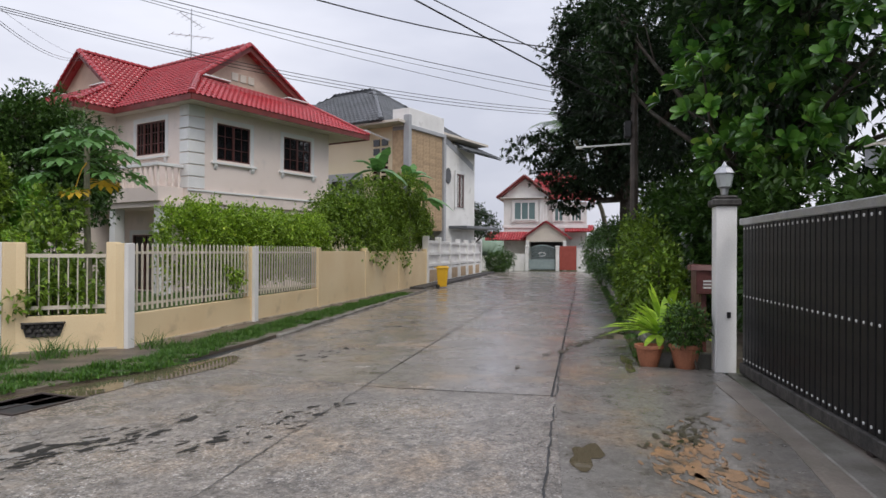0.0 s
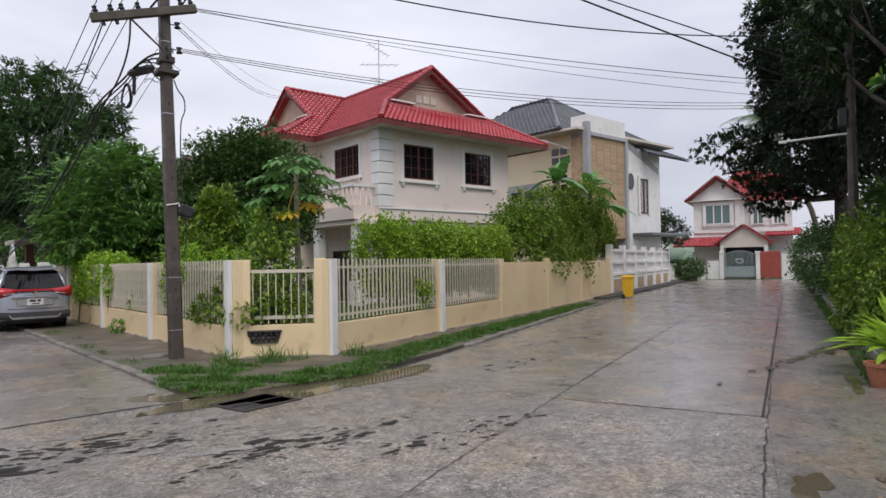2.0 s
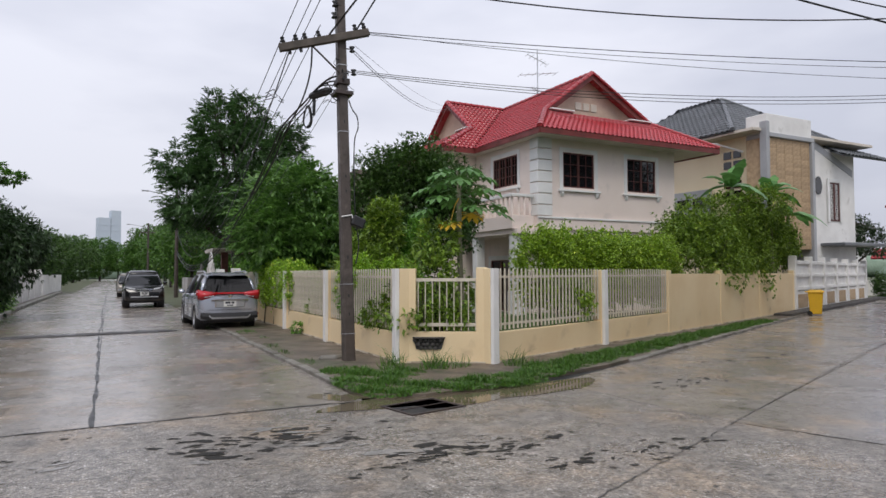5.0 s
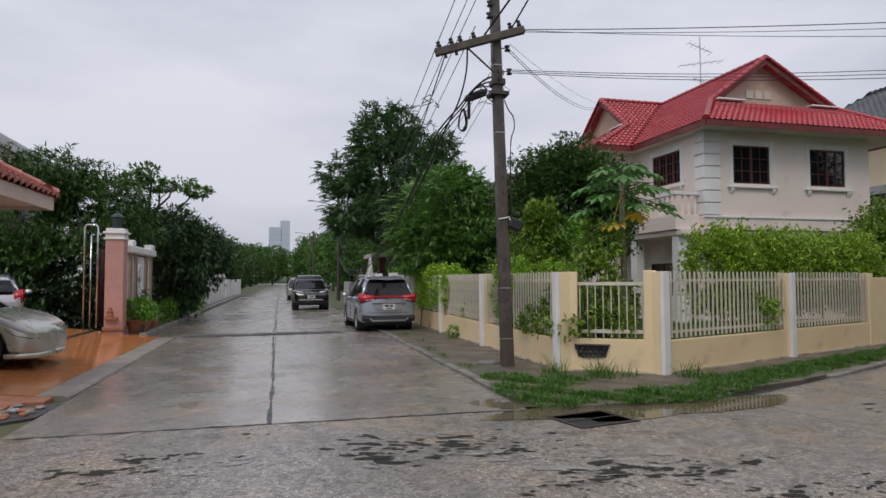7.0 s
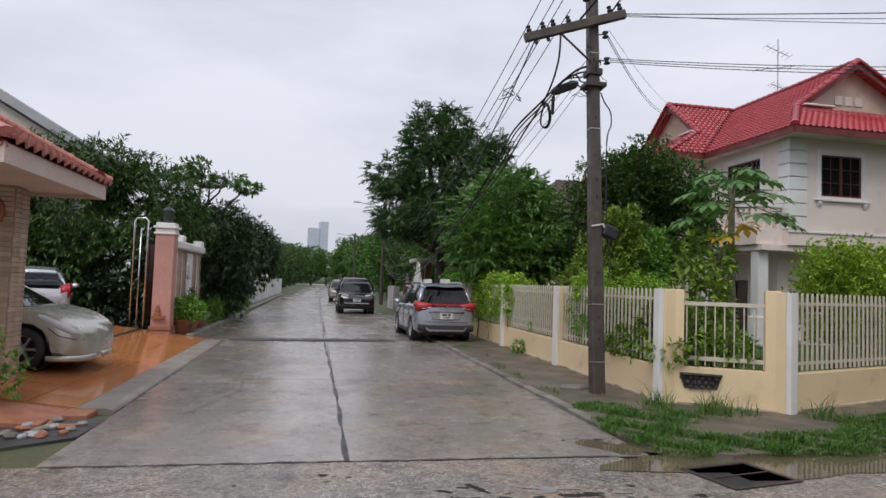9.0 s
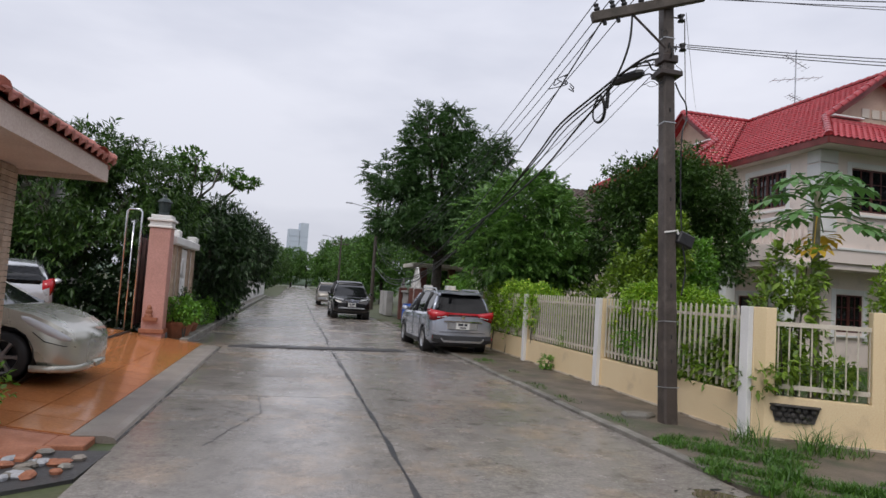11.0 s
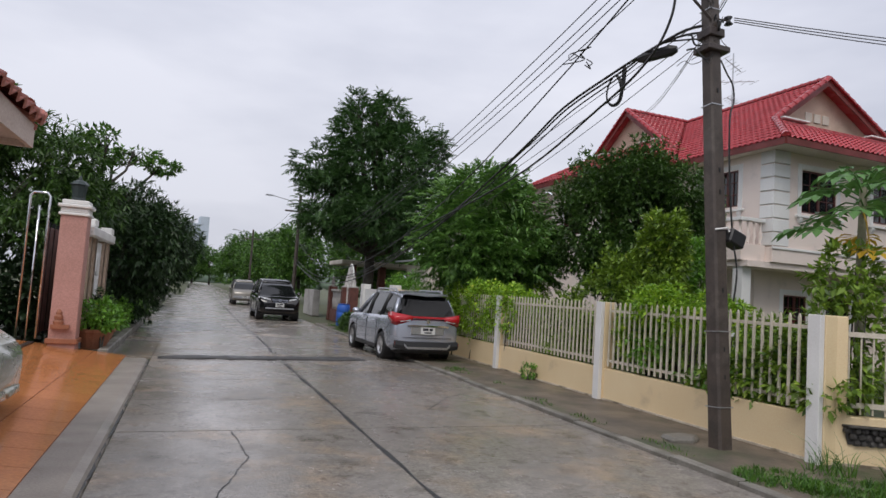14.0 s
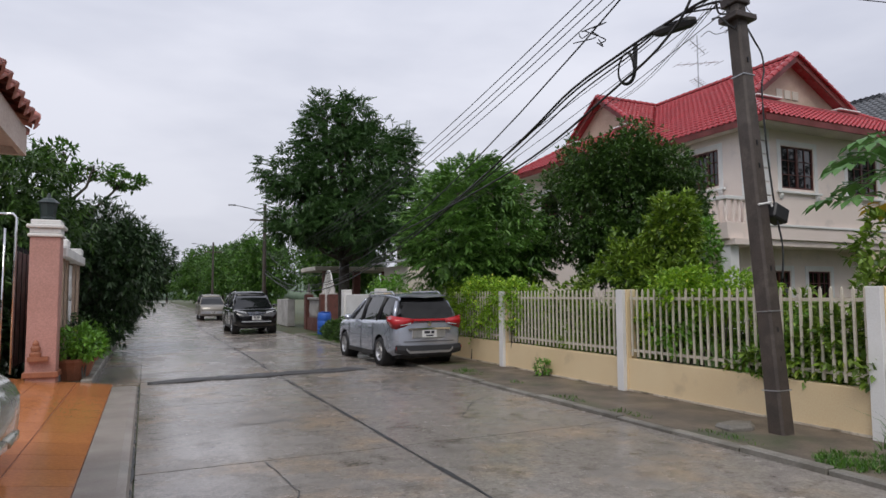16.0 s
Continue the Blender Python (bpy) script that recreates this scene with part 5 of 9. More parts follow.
# balcony with balusters
part("balcony_slab", Mesh().box(9.4, HX0 - 0.09, 10.2, 14.6, WZ0, WZ0 + 0.55), M["housewall"], house, bevel=0.01)
part("handrail", Mesh().box(9.38, 9.62, 10.2, 14.6, WZ0 + 1.3, WZ0 + 1.42).box(9.62, HX0 - 0.09, 10.2, 10.42, WZ0 + 1.3, WZ0 + 1.42), M["trimwhite"], house, bevel=0.012)
bal = Mesh().lathe([(0.05, 0), (0.05, 0.06), (0.03, 0.1), (0.075, 0.3), (0.06, 0.42), (0.03, 0.6), (0.05, 0.68), (0.05, 0.75)], 8).data("baluster", M["housewall"], smooth=True)
for i in range(14):
    part("baluster", bal, None, house, at=pose(9.5, 10.35 + i * 0.32, WZ0 + 0.55))
for i in range(3):
    part("baluster", bal, None, house, at=pose(9.8 + i * 0.27, 10.31, WZ0 + 0.55))

# aerial on the ridge
aerial = thing("aerial", "thin steel television aerial fixed on the roof ridge", "aerial", pose(15.66, 16.96, 10.3))
part("mast", Mesh().tube([(0, 0, 0), (0, 0, 3.6)], 0.03, 6), M["steel"], aerial)
for z, ln, dirx in ((3.0, 2.0, 0.5), (2.2, 1.6, -0.5), (1.3, 1.2, 0.3)):
    part("boom", Mesh().tube([(-ln / 2, -dirx, z), (ln / 2, dirx, z + 0.06)], 0.018, 5), M["steel"], aerial)
    for i in range(6):
        t = -0.5 + i / 5
        part("element", Mesh().tube([(ln * t - 0.08, -dirx * -t * 2 - 0.35, z), (ln * t + 0.08, 2 * dirx * t + 0.35, z + 0.02)], 0.011, 4), M["steel"], aerial)

# ---- utility pole at the corner ----
pole = thing("utility_pole", "leaning dark square concrete utility pole with timber crossarm", "utility pole", pose(-0.705, 0.776, 0, -4.2, -0.2, 0))
part("post", Mesh().loft([[(sx * w, sy * w, z) for sx, sy in ((-1, -0.75), (-0.75, -1), (0.75, -1), (1, -0.75), (1, 0.75), (0.75, 1), (-0.75, 1), (-1, 0.75))] for z, w in ((-0.3, 0.112), (10.2, 0.078))]), M["pole"], pole)
for z in (0.55, 1.5, 4.53, 5.9):
    part("band", Mesh().box(-0.118 + z * 0.0035, 0.118 - z * 0.0035, -0.118 + z * 0.0035, 0.118 - z * 0.0035, z, z + 0.012), M["steel"], pole, "thin steel strap")
# holes are not cut; small black blocks show their inner shade
for z in (0.9, 1.25, 2.0, 3.3, 3.6, 4.7):
    part("step_hole", Mesh().box(-0.012, 0.012, -0.109, -0.08, z, z + 0.06), M["black"], pole)
pole_in = pole.matrix_basis.inverted()
ARM_L, ARM_R = Vector((-1.95, 1.33, 6.10)), Vector((-0.22, 1.0, 6.60))


def on_arm(f, lift=0.0):
    """A point over the crossarm, f of the way from its low end."""
    return ARM_L.lerp(ARM_R, f) + Vector((0, 0, lift))


arm_q = (ARM_R - ARM_L).to_track_quat("X", "Z").to_matrix().to_4x4()
arm_q.translation = ARM_L
arm_m = pole_in @ arm_q
ARM_LEN = (ARM_R - ARM_L).length
part("crossarm", Mesh().box(0.0, ARM_LEN, -0.06, 0.06, -0.075, 0.075), M["wood"], pole, "weathered timber crossarm", bevel=0.012, at=arm_m)
for f in (0.06, 0.2, 0.3, 0.45, 0.86, 0.96):
    part("insulator", Mesh().lathe([(0.0, -0.15), (0.012, -0.15), (0.014, -0.03), (0.035, -0.02), (0.05, 0.02), (0.03, 0.05), (0.045, 0.09), (0.0, 0.12)], 8, pose(f * ARM_LEN, 0, 0.1)), M["plastic"], pole, "small dark insulator on a pin", at=arm_m)
for f in (0.1, 0.22):
    part("under_clamp", Mesh().lathe([(0.0, -0.16), (0.03, -0.15), (0.035, -0.07), (0.0, -0.06)], 7, pose(f * ARM_LEN, 0, 0)), M["plastic"], pole, at=arm_m)
part("brace", Mesh().tube([pole_in @ on_arm(0.36, -0.07), (-0.08, -0.1, 5.72)], 0.02, 5), M["iron"], pole)
part("bracket", Mesh().box(-0.19, 0.19, -0.16, 0.14, 5.28, 5.36), M["iron"], pole, bevel=0.01)
part("bracket", Mesh().box(-0.13, 0.13, -0.13, 0.13, 5.5, 5.62), M["iron"], pole, bevel=0.01)
for x, z in ((0.22, 5.72), (0.2, 6.2), (-0.16, 6.85), (-0.14, 7.1)):
    part("spool", Mesh().lathe([(0.0, 0), (0.06, 0), (0.03, 0.04), (0.03, 0.06), (0.06, 0.1), (0.0, 0.1)], 8, pose(x, -0.1, z)), M["plastic"], pole, smooth=True)
    part("spool_arm", Mesh().tube([(0, -0.08, z + 0.05), (x, -0.1, z + 0.05)], 0.012, 5), M["iron"], pole)
part("junction_box", Mesh().box(-0.13, 0.13, -0.1, 0.1, -0.1, 0.1), M["plastic"], pole, "dark metal junction box", bevel=0.02, at=pose(0.22, -0.08, 2.72, 0, 22, 0))
part("strap", Mesh().tube([(-0.11, -0.115, 2.82), (0.02, -0.12, 2.84), (0.1, -0.12, 2.86), (0.11, -0.13, 2.8)], 0.014, 5), M["white"], pole, "white tape strap")
loop = [(0.12, -0.05, 5.2), (0.17, -0.1, 5.0), (0.27, -0.1, 4.85), (0.28, -0.1, 4.62), (0.2, -0.1, 4.35), (0.17, -0.1, 3.6), (0.17, -0.12, 2.8), (0.22, -0.13, 2.3), (0.15, -0.13, 1.9)]
part("down_cable", Mesh().tube(curved(loop), 0.012, 6), M["black"], pole)
part("foot_stone", Mesh().prism([(-0.5, 0.3), (-0.15, 0.25), (0.1, 0.45), (-0.05, 0.7), (-0.4, 0.65)], -0.05, 0.14), M["kerb"], pole, bevel=0.04)

# ---- wires ----

def wire(a, b, sag, r=0.009, name="overhead_wire", label="thin black overhead wire strung between poles"):
    a, b = Vector(a), Vector(b)
    pts = [a.lerp(b, i / 20) - Vector((0, 0, sag * 4 * (i / 20) * (1 - i / 20))) for i in range(21)]
    return solo(name, Mesh().tube(pts, r, 5), M["black"], label, "cable", group="overhead wires")


# along street B to the next pole
for i, f in enumerate((0.06, 0.2, 0.3, 0.45)):
    wire(on_arm(f, 0.32), (-0.35 + 0.18 * i, 40, 4.55 - 0.1 * i), 1.05)
wire(on_arm(0.14, 0.05), (-0.4, 40, 4.98), 3.0, 0.013, label="tangled black telephone cable along the lane")
for i in range(3):
    wire((-0.86 + 0.05 * i, 1.2, 5.75 - 0.12 * i), (-0.3 + 0.2 * i, 40, 4.5 - 0.2 * i), 1.5 + 0.25 * i, 0.006, label="thin telephone drop wire along the lane")
# heavy bundle from the pole's bracket out to the closure and the coil
for k, (ze, sag, r) in enumerate(((3.3, 2.48, 0.02), (3.5, 2.3, 0.016), (3.2, 2.2, 0.012))):
    path = [(-0.76 + 0.03 * k, 1.1, 5.66 - 0.1 * k), (-0.88, 1.5, 5.7 - 0.07 * k), (-1.02 + 0.04 * k, 2.05, 5.58 + 0.03 * k), (-1.04 + 0.06 * k, 2.8, 5.5 - 0.02 * k)]
    for t in (0.05, 0.08, 0.12, 0.18, 0.26, 0.36, 0.5, 0.65, 0.8, 1.0):
        path.append((-1.3 + 0.08 * k + (0.9 - 0.08 * k) * t, 2.1 + 37.9 * t, 5.76 - 0.05 * k + (ze - 5.76 + 0.05 * k) * t - sag * 4 * t * (1 - t)))
    solo("heavy_cable", Mesh().tube(curved(path, 4), r, 6), M["black"], "heavy bundle of black cables sagging along the lane", "cable", group="overhead wires")
coil = thing("cable_coil", "coiled spare cable and splice box hanging under the wires", "cable", pose(-0.9, 3.1, 5.47, 0, 0, 20))
for k in range(3):
    part("loop", Mesh().tube([(0.015 * k + 0.02 * math.sin(2 * t), (0.13 + 0.01 * k) * math.cos(t), (0.24 + 0.01 * k) * math.sin(t) - 0.2) for t in np.linspace(0, 6.3, 24)], 0.014, 5), M["black"], coil)
part("closure", Mesh().lathe([(0.0, -0.3), (0.05, -0.29), (0.085, -0.2), (0.09, 0.2), (0.05, 0.29), (0.0, 0.3)], 8, pose(-0.36, -0.98, 0.06, 84, 0, 12)), M["plastic"], coil, "black splice closure")
# tangled slack and pins at the pole's head
g = np.random.default_rng(21)
for k in range(11):
    a = Vector((-0.72 + g.normal(0, 0.06), 1.08, g.uniform(5.3, 6.0)))
    b = a + Vector((g.uniform(-0.4, 0.25), g.uniform(-0.1, 0.7), g.uniform(-0.5, 0.25)))
    c = a.lerp(b, 0.5) + Vector((g.normal(0, 0.12), g.normal(0, 0.1), -0.12))
    solo("slack_cable", Mesh().tube(curved([a, a.lerp(c, 0.5) - Vector((0, 0, 0.1)), c, c.lerp(b, 0.5) + Vector((0, 0, 0.06)), b], 5), 0.005 + 0.008 * (k % 3 == 0), 5), M["black"], "loose loop of black cable at the pole head", "cable", group="overhead wires")
for k in range(6):
    a = Vector((-1.66, 2.92, 5.62)) + Vector(g.normal(0, 0.06, 3))
    solo("slack_cable", Mesh().tube(curved([a, a + Vector((g.normal(0, 0.1), g.normal(0, 0.15), -0.1)), a + Vector((g.normal(0, 0.12), g.normal(0, 0.2), g.uniform(-0.25, 0.08)))], 4), 0.009, 5), M["black"], "frayed knot of wire ends on a cable", "cable", group="overhead wires")
solo("heavy_cable", Mesh().tube(curved([on_arm(0.36, -0.05), (-1.35, 1.25, 5.7), (-1.42, 1.6, 5.2), (-1.5, 2.6, 4.75), (-1.3, 6.0, 4.1), (-1.0, 14.0, 3.4)]), 0.018, 6), M["black"], "drooping black cable from the crossarm along the lane", "cable", group="overhead wires")
solo("cable_splice", Mesh().lathe([(0.0, -0.2), (0.035, -0.19), (0.038, 0.17), (0.0, 0.2)], 8, pose(-0.75, 3.05, 5.49, 4, 0, 0)), M["plastic"], "black cable splice sleeve hanging beside the pole", "cable splice", group="overhead wires")
# from the pole across to the street pole on A, over the crossing, and service drops to the house
SP = ap(11, -9.0)
wire(ARM_R, (*SP, 6.31), 0.2)
wire(ARM_R + Vector((0, 0, -0.05)), (*SP, 6.2), 0.24, 0.006)
wire(ARM_R + Vector((0.02, 0, -0.02)), (*SP, 5.87), 0.27, 0.006)
for i in range(3):
    wire((-0.5, 1.0, 5.77 - 0.03 * i), (*SP, 5.97 - 0.06 * i), 0.47 + 0.03 * i, 0.007)
wire((-0.73, 1.34, 7.8), (*SP, 7.78), 0.7, 0.016)
wire((-0.73, 1.52, 10.1), (*SP, 5.9), 0.1, 0.022)
wire((-0.73, 1.5, 9.9), (*SP, 6.5), 0.12, 0.016)
wire(on_arm(0.55, 0.1), (0.43, -10, 9.4), 0.05, 0.02)
wire(on_arm(0.86, 0.1), (-0.45, -10, 9.3), 0.05, 0.016)
for f in (0.06, 0.2, 0.3):
    wire(on_arm(f, 0.32), (-1.6 + f * 2, -10, 10.2), 0.05, 0.008)
for i in range(2):
    wire((-0.52, 1.05, 6.2 - 0.06 * i), (10.9, 18.1, 10.4 - 0.1 * i), 0.55, 0.007, label="service wire from the pole to the house")
wire((-0.5, 1.05, 6.3), (11.0, 17.4, 10.2), 0.35, 0.004, label="service wire from the pole to the house")
# far poles on street B
far_pole = thing("utility_pole", "thin far concrete utility pole with crossarm and street lamp", "utility pole", pose(-0.4, 40, 0), group="far poles")
part("post", Mesh().tube([(0, 0, 0), (0, 0, 8)], 0.15, 8, 0.1), M["pole"], far_pole)
part("crossarm", Mesh().box(-1.0, 1.0, -0.05, 0.05, 6.8, 6.92), M["wood"], far_pole)
part("lamp_arm", Mesh().tube([(0, 0, 7.2), (-0.8, 0, 7.6), (-1.9, 0, 7.8)], 0.03, 5), M["steel"], far_pole)
part("lamp_head", Mesh().box(-2.4, -1.9, -0.08, 0.08, 7.76, 7.86), M["steel"], far_pole, bevel=0.02)
copy_thing(far_pole, pose(-0.6, 75, 0))
for i in range(3):
    wire((-0.9 + i * 0.4, 40, 6.9), (-1.1 + i * 0.4, 75, 6.9), 0.6, 0.012)

# ---- cars ----


def car(name, label, m, L_, W, H, paint_mat, wheelbase, front_over, kind, wheel_r=0.33, clearance=0.2, stations=None, spokes=7, lift=0.0):
    """x runs forward from the rear bumper. stations: x, sill z, belt z, belt half width, roof z, roof half width (roof equals belt on bonnet and tail)."""
    c = thing(name, label, "car", m)
    hw = W / 2
    rear_ax = L_ - front_over - wheelbase
    front_ax = L_ - front_over

    def ring(x, zs, zb, wb, k=1.0):
        return [(x, -wb * 0.86, zs), (x, -wb * 0.99, zs + 0.1), (x, -wb, zs + (zb - zs) * 0.5), (x, -wb * 0.985, zb - 0.08), (x, -wb * 0.93, zb), (x, 0, zb + 0.012 * k),
                (x, wb * 0.93, zb), (x, wb * 0.985, zb - 0.08), (x, wb, zs + (zb - zs) * 0.5), (x, wb * 0.99, zs + 0.1), (x, wb * 0.86, zs)]

    body = Mesh()
    xs, out = [s[0] for s in stations], []
    fine = sorted(set(list(np.linspace(0, L_, 34)) + xs))
    for x in fine:
        zs, zb, wb = (float(np.interp(x, xs, [s[k] for s in stations])) for k in (1, 2, 3))
        arch = 0
        r = ring(x, zs, zb, wb)
        for ax in (rear_ax, front_ax):
            q = (wheel_r + 0.07) ** 2 - (x - ax) ** 2
            if q > 0:
                top = wheel_r + math.sqrt(q)
                for i in (0, 1, 2, 8, 9, 10):
                    px, py, pz = r[i]
                    if pz < top:
                        r[i] = (px, py * (0.995 if i in (2, 8) else 1.0), min(top, zb - 0.12))
        out.append(r)
    body.loft(out)
    b = part("body", body, paint_mat, c, smooth=True)
    b.data.set_sharp_from_angle(angle=radians(38))
    # cabin: glass volume with a painted roof, pillars
    cab = [s for s in stations if s[4] > s[2] + 0.02]
    cx = [s[0] for s in cab]
    cf = sorted(set(list(np.linspace(cx[0], cx[-1], 16)) + cx))
    glass, roof_m = Mesh(), Mesh()
    gr, rr = [], []
    for x in cf:
        zb, wb, zr, wr = (float(np.interp(x, cx, [s[k] for s in cab])) for k in (2, 3, 4, 5))
        gr.append([(x, -wb * 0.9, zb - 0.03), (x, -(wb * 0.9 + wr) / 2 - 0.012, (zb + zr) / 2), (x, -wr, zr - 0.05), (x, 0, zr - 0.035), (x, wr, zr - 0.05), (x, (wb * 0.9 + wr) / 2 + 0.012, (zb + zr) / 2), (x, wb * 0.9, zb - 0.03)])
        rr.append((x, zr, wr))
    glass.loft(gr)
    gl_ = part("window_glass", glass, M["carglass"], c, "dark tinted windows", smooth=True)
    gl_.data.set_sharp_from_angle(angle=radians(30))
    top = [q for q in rr if q[1] > H - 0.16]
    roof_m.loft([[(x, -w * 1.02, z - 0.055), (x, -w * 0.86, z - 0.008), (x, 0, z + 0.008), (x, w * 0.86, z - 0.008), (x, w * 1.02, z - 0.055), (x, 0, z - 0.06)] for x, z, w in top])
    part("roof_panel", roof_m, paint_mat, c, smooth=True)

    def on_cabin(x, t, side):
        zb, wb, zr, wr = (float(np.interp(x, cx, [s[k] for s in cab])) for k in (2, 3, 4, 5))
        z = zb - 0.03 + (zr - 0.05 - zb + 0.03) * t
        return (x, side * ((wb * 0.9) * (1 - t) + wr * t + 0.016 * (1 - abs(2 * t - 1)) + 0.008), z)

    rear_x, front_x = top[0][0], top[-1][0]
    mid = (front_ax + rear_ax) / 2 - 0.05
    for side in (-1, 1):
        for xb, xt, w in ((cx[-1] - 0.06, front_x, 0.045), (mid + 0.12, mid + 0.02, 0.05), (rear_ax + 0.3, rear_ax + 0.12, 0.05), (cx[0] + 0.05, rear_x, 0.055)):
            a, bb = Vector(on_cabin(xb, 0.02, side)), Vector(on_cabin(xt, 0.97, side))
            part("pillar", Mesh().tube([a, a.lerp(bb, 0.5) + Vector((0, side * 0.012, 0)), bb], w, 5), paint_mat if w != 0.05 else M["plastic"], c, smooth=True)
        # door gaps, handles, sill trim
        for xg in (mid, rear_ax + 0.42, front_ax - 0.42):
            wb = float(np.interp(xg, xs, [s[3] for s in stations]))
            zs, zb = (float(np.interp(xg, xs, [s[k] for s in stations])) for k in (1, 2))
            part("door_gap", Mesh().box(xg - 0.006, xg + 0.006, side * wb * 1.001 - 0.004, side * wb * 1.001 + 0.004, zs + 0.1, zb - 0.06), M["black"], c)
        for xg in (mid + 0.12, rear_ax + 0.55):
            wb = float(np.interp(xg, xs, [s[3] for s in stations]))
            zb = float(np.interp(xg, xs, [s[2] for s in stations]))
            part("door_handle", Mesh().box(xg, xg + 0.19, side * wb - 0.022, side * wb + 0.022, zb - 0.17, zb - 0.135), paint_mat if kind != "suv_dark" else M["chrome"], c, bevel=0.008)
        wbm = float(np.interp(front_ax - 0.55, xs, [s[3] for s in stations]))
        zbm = float(np.interp(front_ax - 0.55, xs, [s[2] for s in stations]))
        mr = part("mirror", Mesh().lathe([(0.0, -0.1), (0.06, -0.09), (0.085, 0.0), (0.07, 0.07), (0.0, 0.09)], 8, pose(front_ax - 0.62, side * (wbm + 0.09), zbm + 0.07, 0, 90, 0) @ Matrix.Diagonal((0.9, 1.3, 0.9, 1))), paint_mat, c, smooth=True)
        part("sill_trim", Mesh().box(rear_ax + wheel_r + 0.08, front_ax - wheel_r - 0.08, side * hw * 0.97 - 0.03, side * hw * 0.97 + 0.03, clearance + 0.0, clearance + 0.11), M["plastic"], c, bevel=0.01)
        # wheels
        for ax in (rear_ax, front_ax):
            wm = pose(ax, side * (hw - 0.11), wheel_r, 90 if side < 0 else -90, 0, 0)
            tw = 0.105
            ty = Mesh().lathe([(wheel_r * 0.66, tw), (wheel_r * 0.9, tw), (wheel_r * 0.985, tw * 0.7), (wheel_r, 0.0), (wheel_r * 0.985, -tw * 0.7), (wheel_r * 0.9, -tw), (wheel_r * 0.66, -tw)], 28, cap=False)
            wh = part("wheel", Mesh().lathe([(0, -0.06), (wheel_r * 0.64, -0.06), (wheel_r * 0.66, 0.03), (wheel_r * 0.6, 0.0), (0, -0.02)], 24), M["plastic"], c, at=wm, smooth=False)
            part("tyre", ty, M["rubber"], wh, smooth=True)
            rim = Mesh().lathe([(wheel_r * 0.6, 0.06), (wheel_r * 0.69, 0.1), (wheel_r * 0.69, 0.07), (wheel_r * 0.63, 0.02), (wheel_r * 0.6, 0.02)], 28, cap=False)
            rim.lathe([(0, 0.04), (wheel_r * 0.17, 0.045), (wheel_r * 0.15, 0.075), (0, 0.08)], 14)
            for s in range(spokes):
                a = 2 * math.pi * s / spokes
                rim.loft([[((rr_ * math.cos(a) - q * ww * math.sin(a)), (rr_ * math.sin(a) + q * ww * math.cos(a)), zz) for q, zz in ((-1, 0.03), (-0.6, 0.075), (0.6, 0.075), (1, 0.03))] for rr_, ww in ((wheel_r * 0.12, wheel_r * 0.09), (wheel_r * 0.4, wheel_r * 0.07), (wheel_r * 0.64, wheel_r * 0.1))])
            part("rim", rim, M["alloy"], wh, bevel=0.0)
            lin = part("wheel_arch", Mesh().lathe([(0, -0.2), (wheel_r + 0.06, -0.2), (wheel_r + 0.06, 0.09)], 20, cap=False), M["black"], c, at=wm)
    # under tray
    part("underbody", Mesh().box(0.25, L_ - 0.25, -hw * 0.8, hw * 0.8, clearance - 0.02, clearance + 0.2), M["black"], c)
    return c, rear_ax, front_ax


def plate(c, x, z, facing, w=0.36, h=0.17):
    s = facing
    p = part("number_plate", Mesh().box(min(x, x + s * 0.012), max(x, x + s * 0.012), -w / 2, w / 2, z - h / 2, z + h / 2), M["plate"], c, "white number plate with dark bars")
    for y0, y1, z0, z1 in ((-0.12, -0.04, 0.0, 0.06), (-0.01, 0.13, 0.0, 0.06), (-0.09, 0.09, -0.06, -0.03)):
        part("mark", Mesh().box(min(x + s * 0.012, x + s * 0.016), max(x + s * 0.012, x + s * 0.016), y0, y1, z + z0, z + z1), M["ink"], p)


silver_grey = paint("grey_metallic_paint", (0.42, 0.45, 0.52), 0.55, 0.2)
suv_st = [(0.0, 0.42, 0.98, 0.70, 0.98, 0.5), (0.06, 0.36, 1.04, 0.80, 1.06, 0.6), (0.16, 0.3, 1.06, 0.845, 1.30, 0.62), (0.42, 0.25, 1.07, 0.865, 1.60, 0.60), (1.2, 0.22, 1.05, 0.868, 1.67, 0.60), (2.4, 0.22, 1.02, 0.868, 1.655, 0.58),
          (2.95, 0.22, 1.01, 0.868, 1.45, 0.58), (3.45, 0.23, 1.0, 0.862, 1.06, 0.66), (3.6, 0.23, 0.99, 0.86, 0.99, 0.6), (4.1, 0.25, 0.92, 0.83, 0.92, 0.5), (4.36, 0.3, 0.76, 0.72, 0.76, 0.5), (4.456, 0.36, 0.62, 0.55, 0.62, 0.4)]
suv, ra, fax = car("suv", "grey metallic seven-seat SUV parked at the kerb", pose(-1.5, 9.5, 0.0, 0, 0, 91.5) @ Matrix.Diagonal((1.05, 1.05, 1.05, 1)), 4.456, 1.735, 1.67, silver_grey, 2.66, 0.87, "suv", 0.33, 0.22, suv_st, 7)
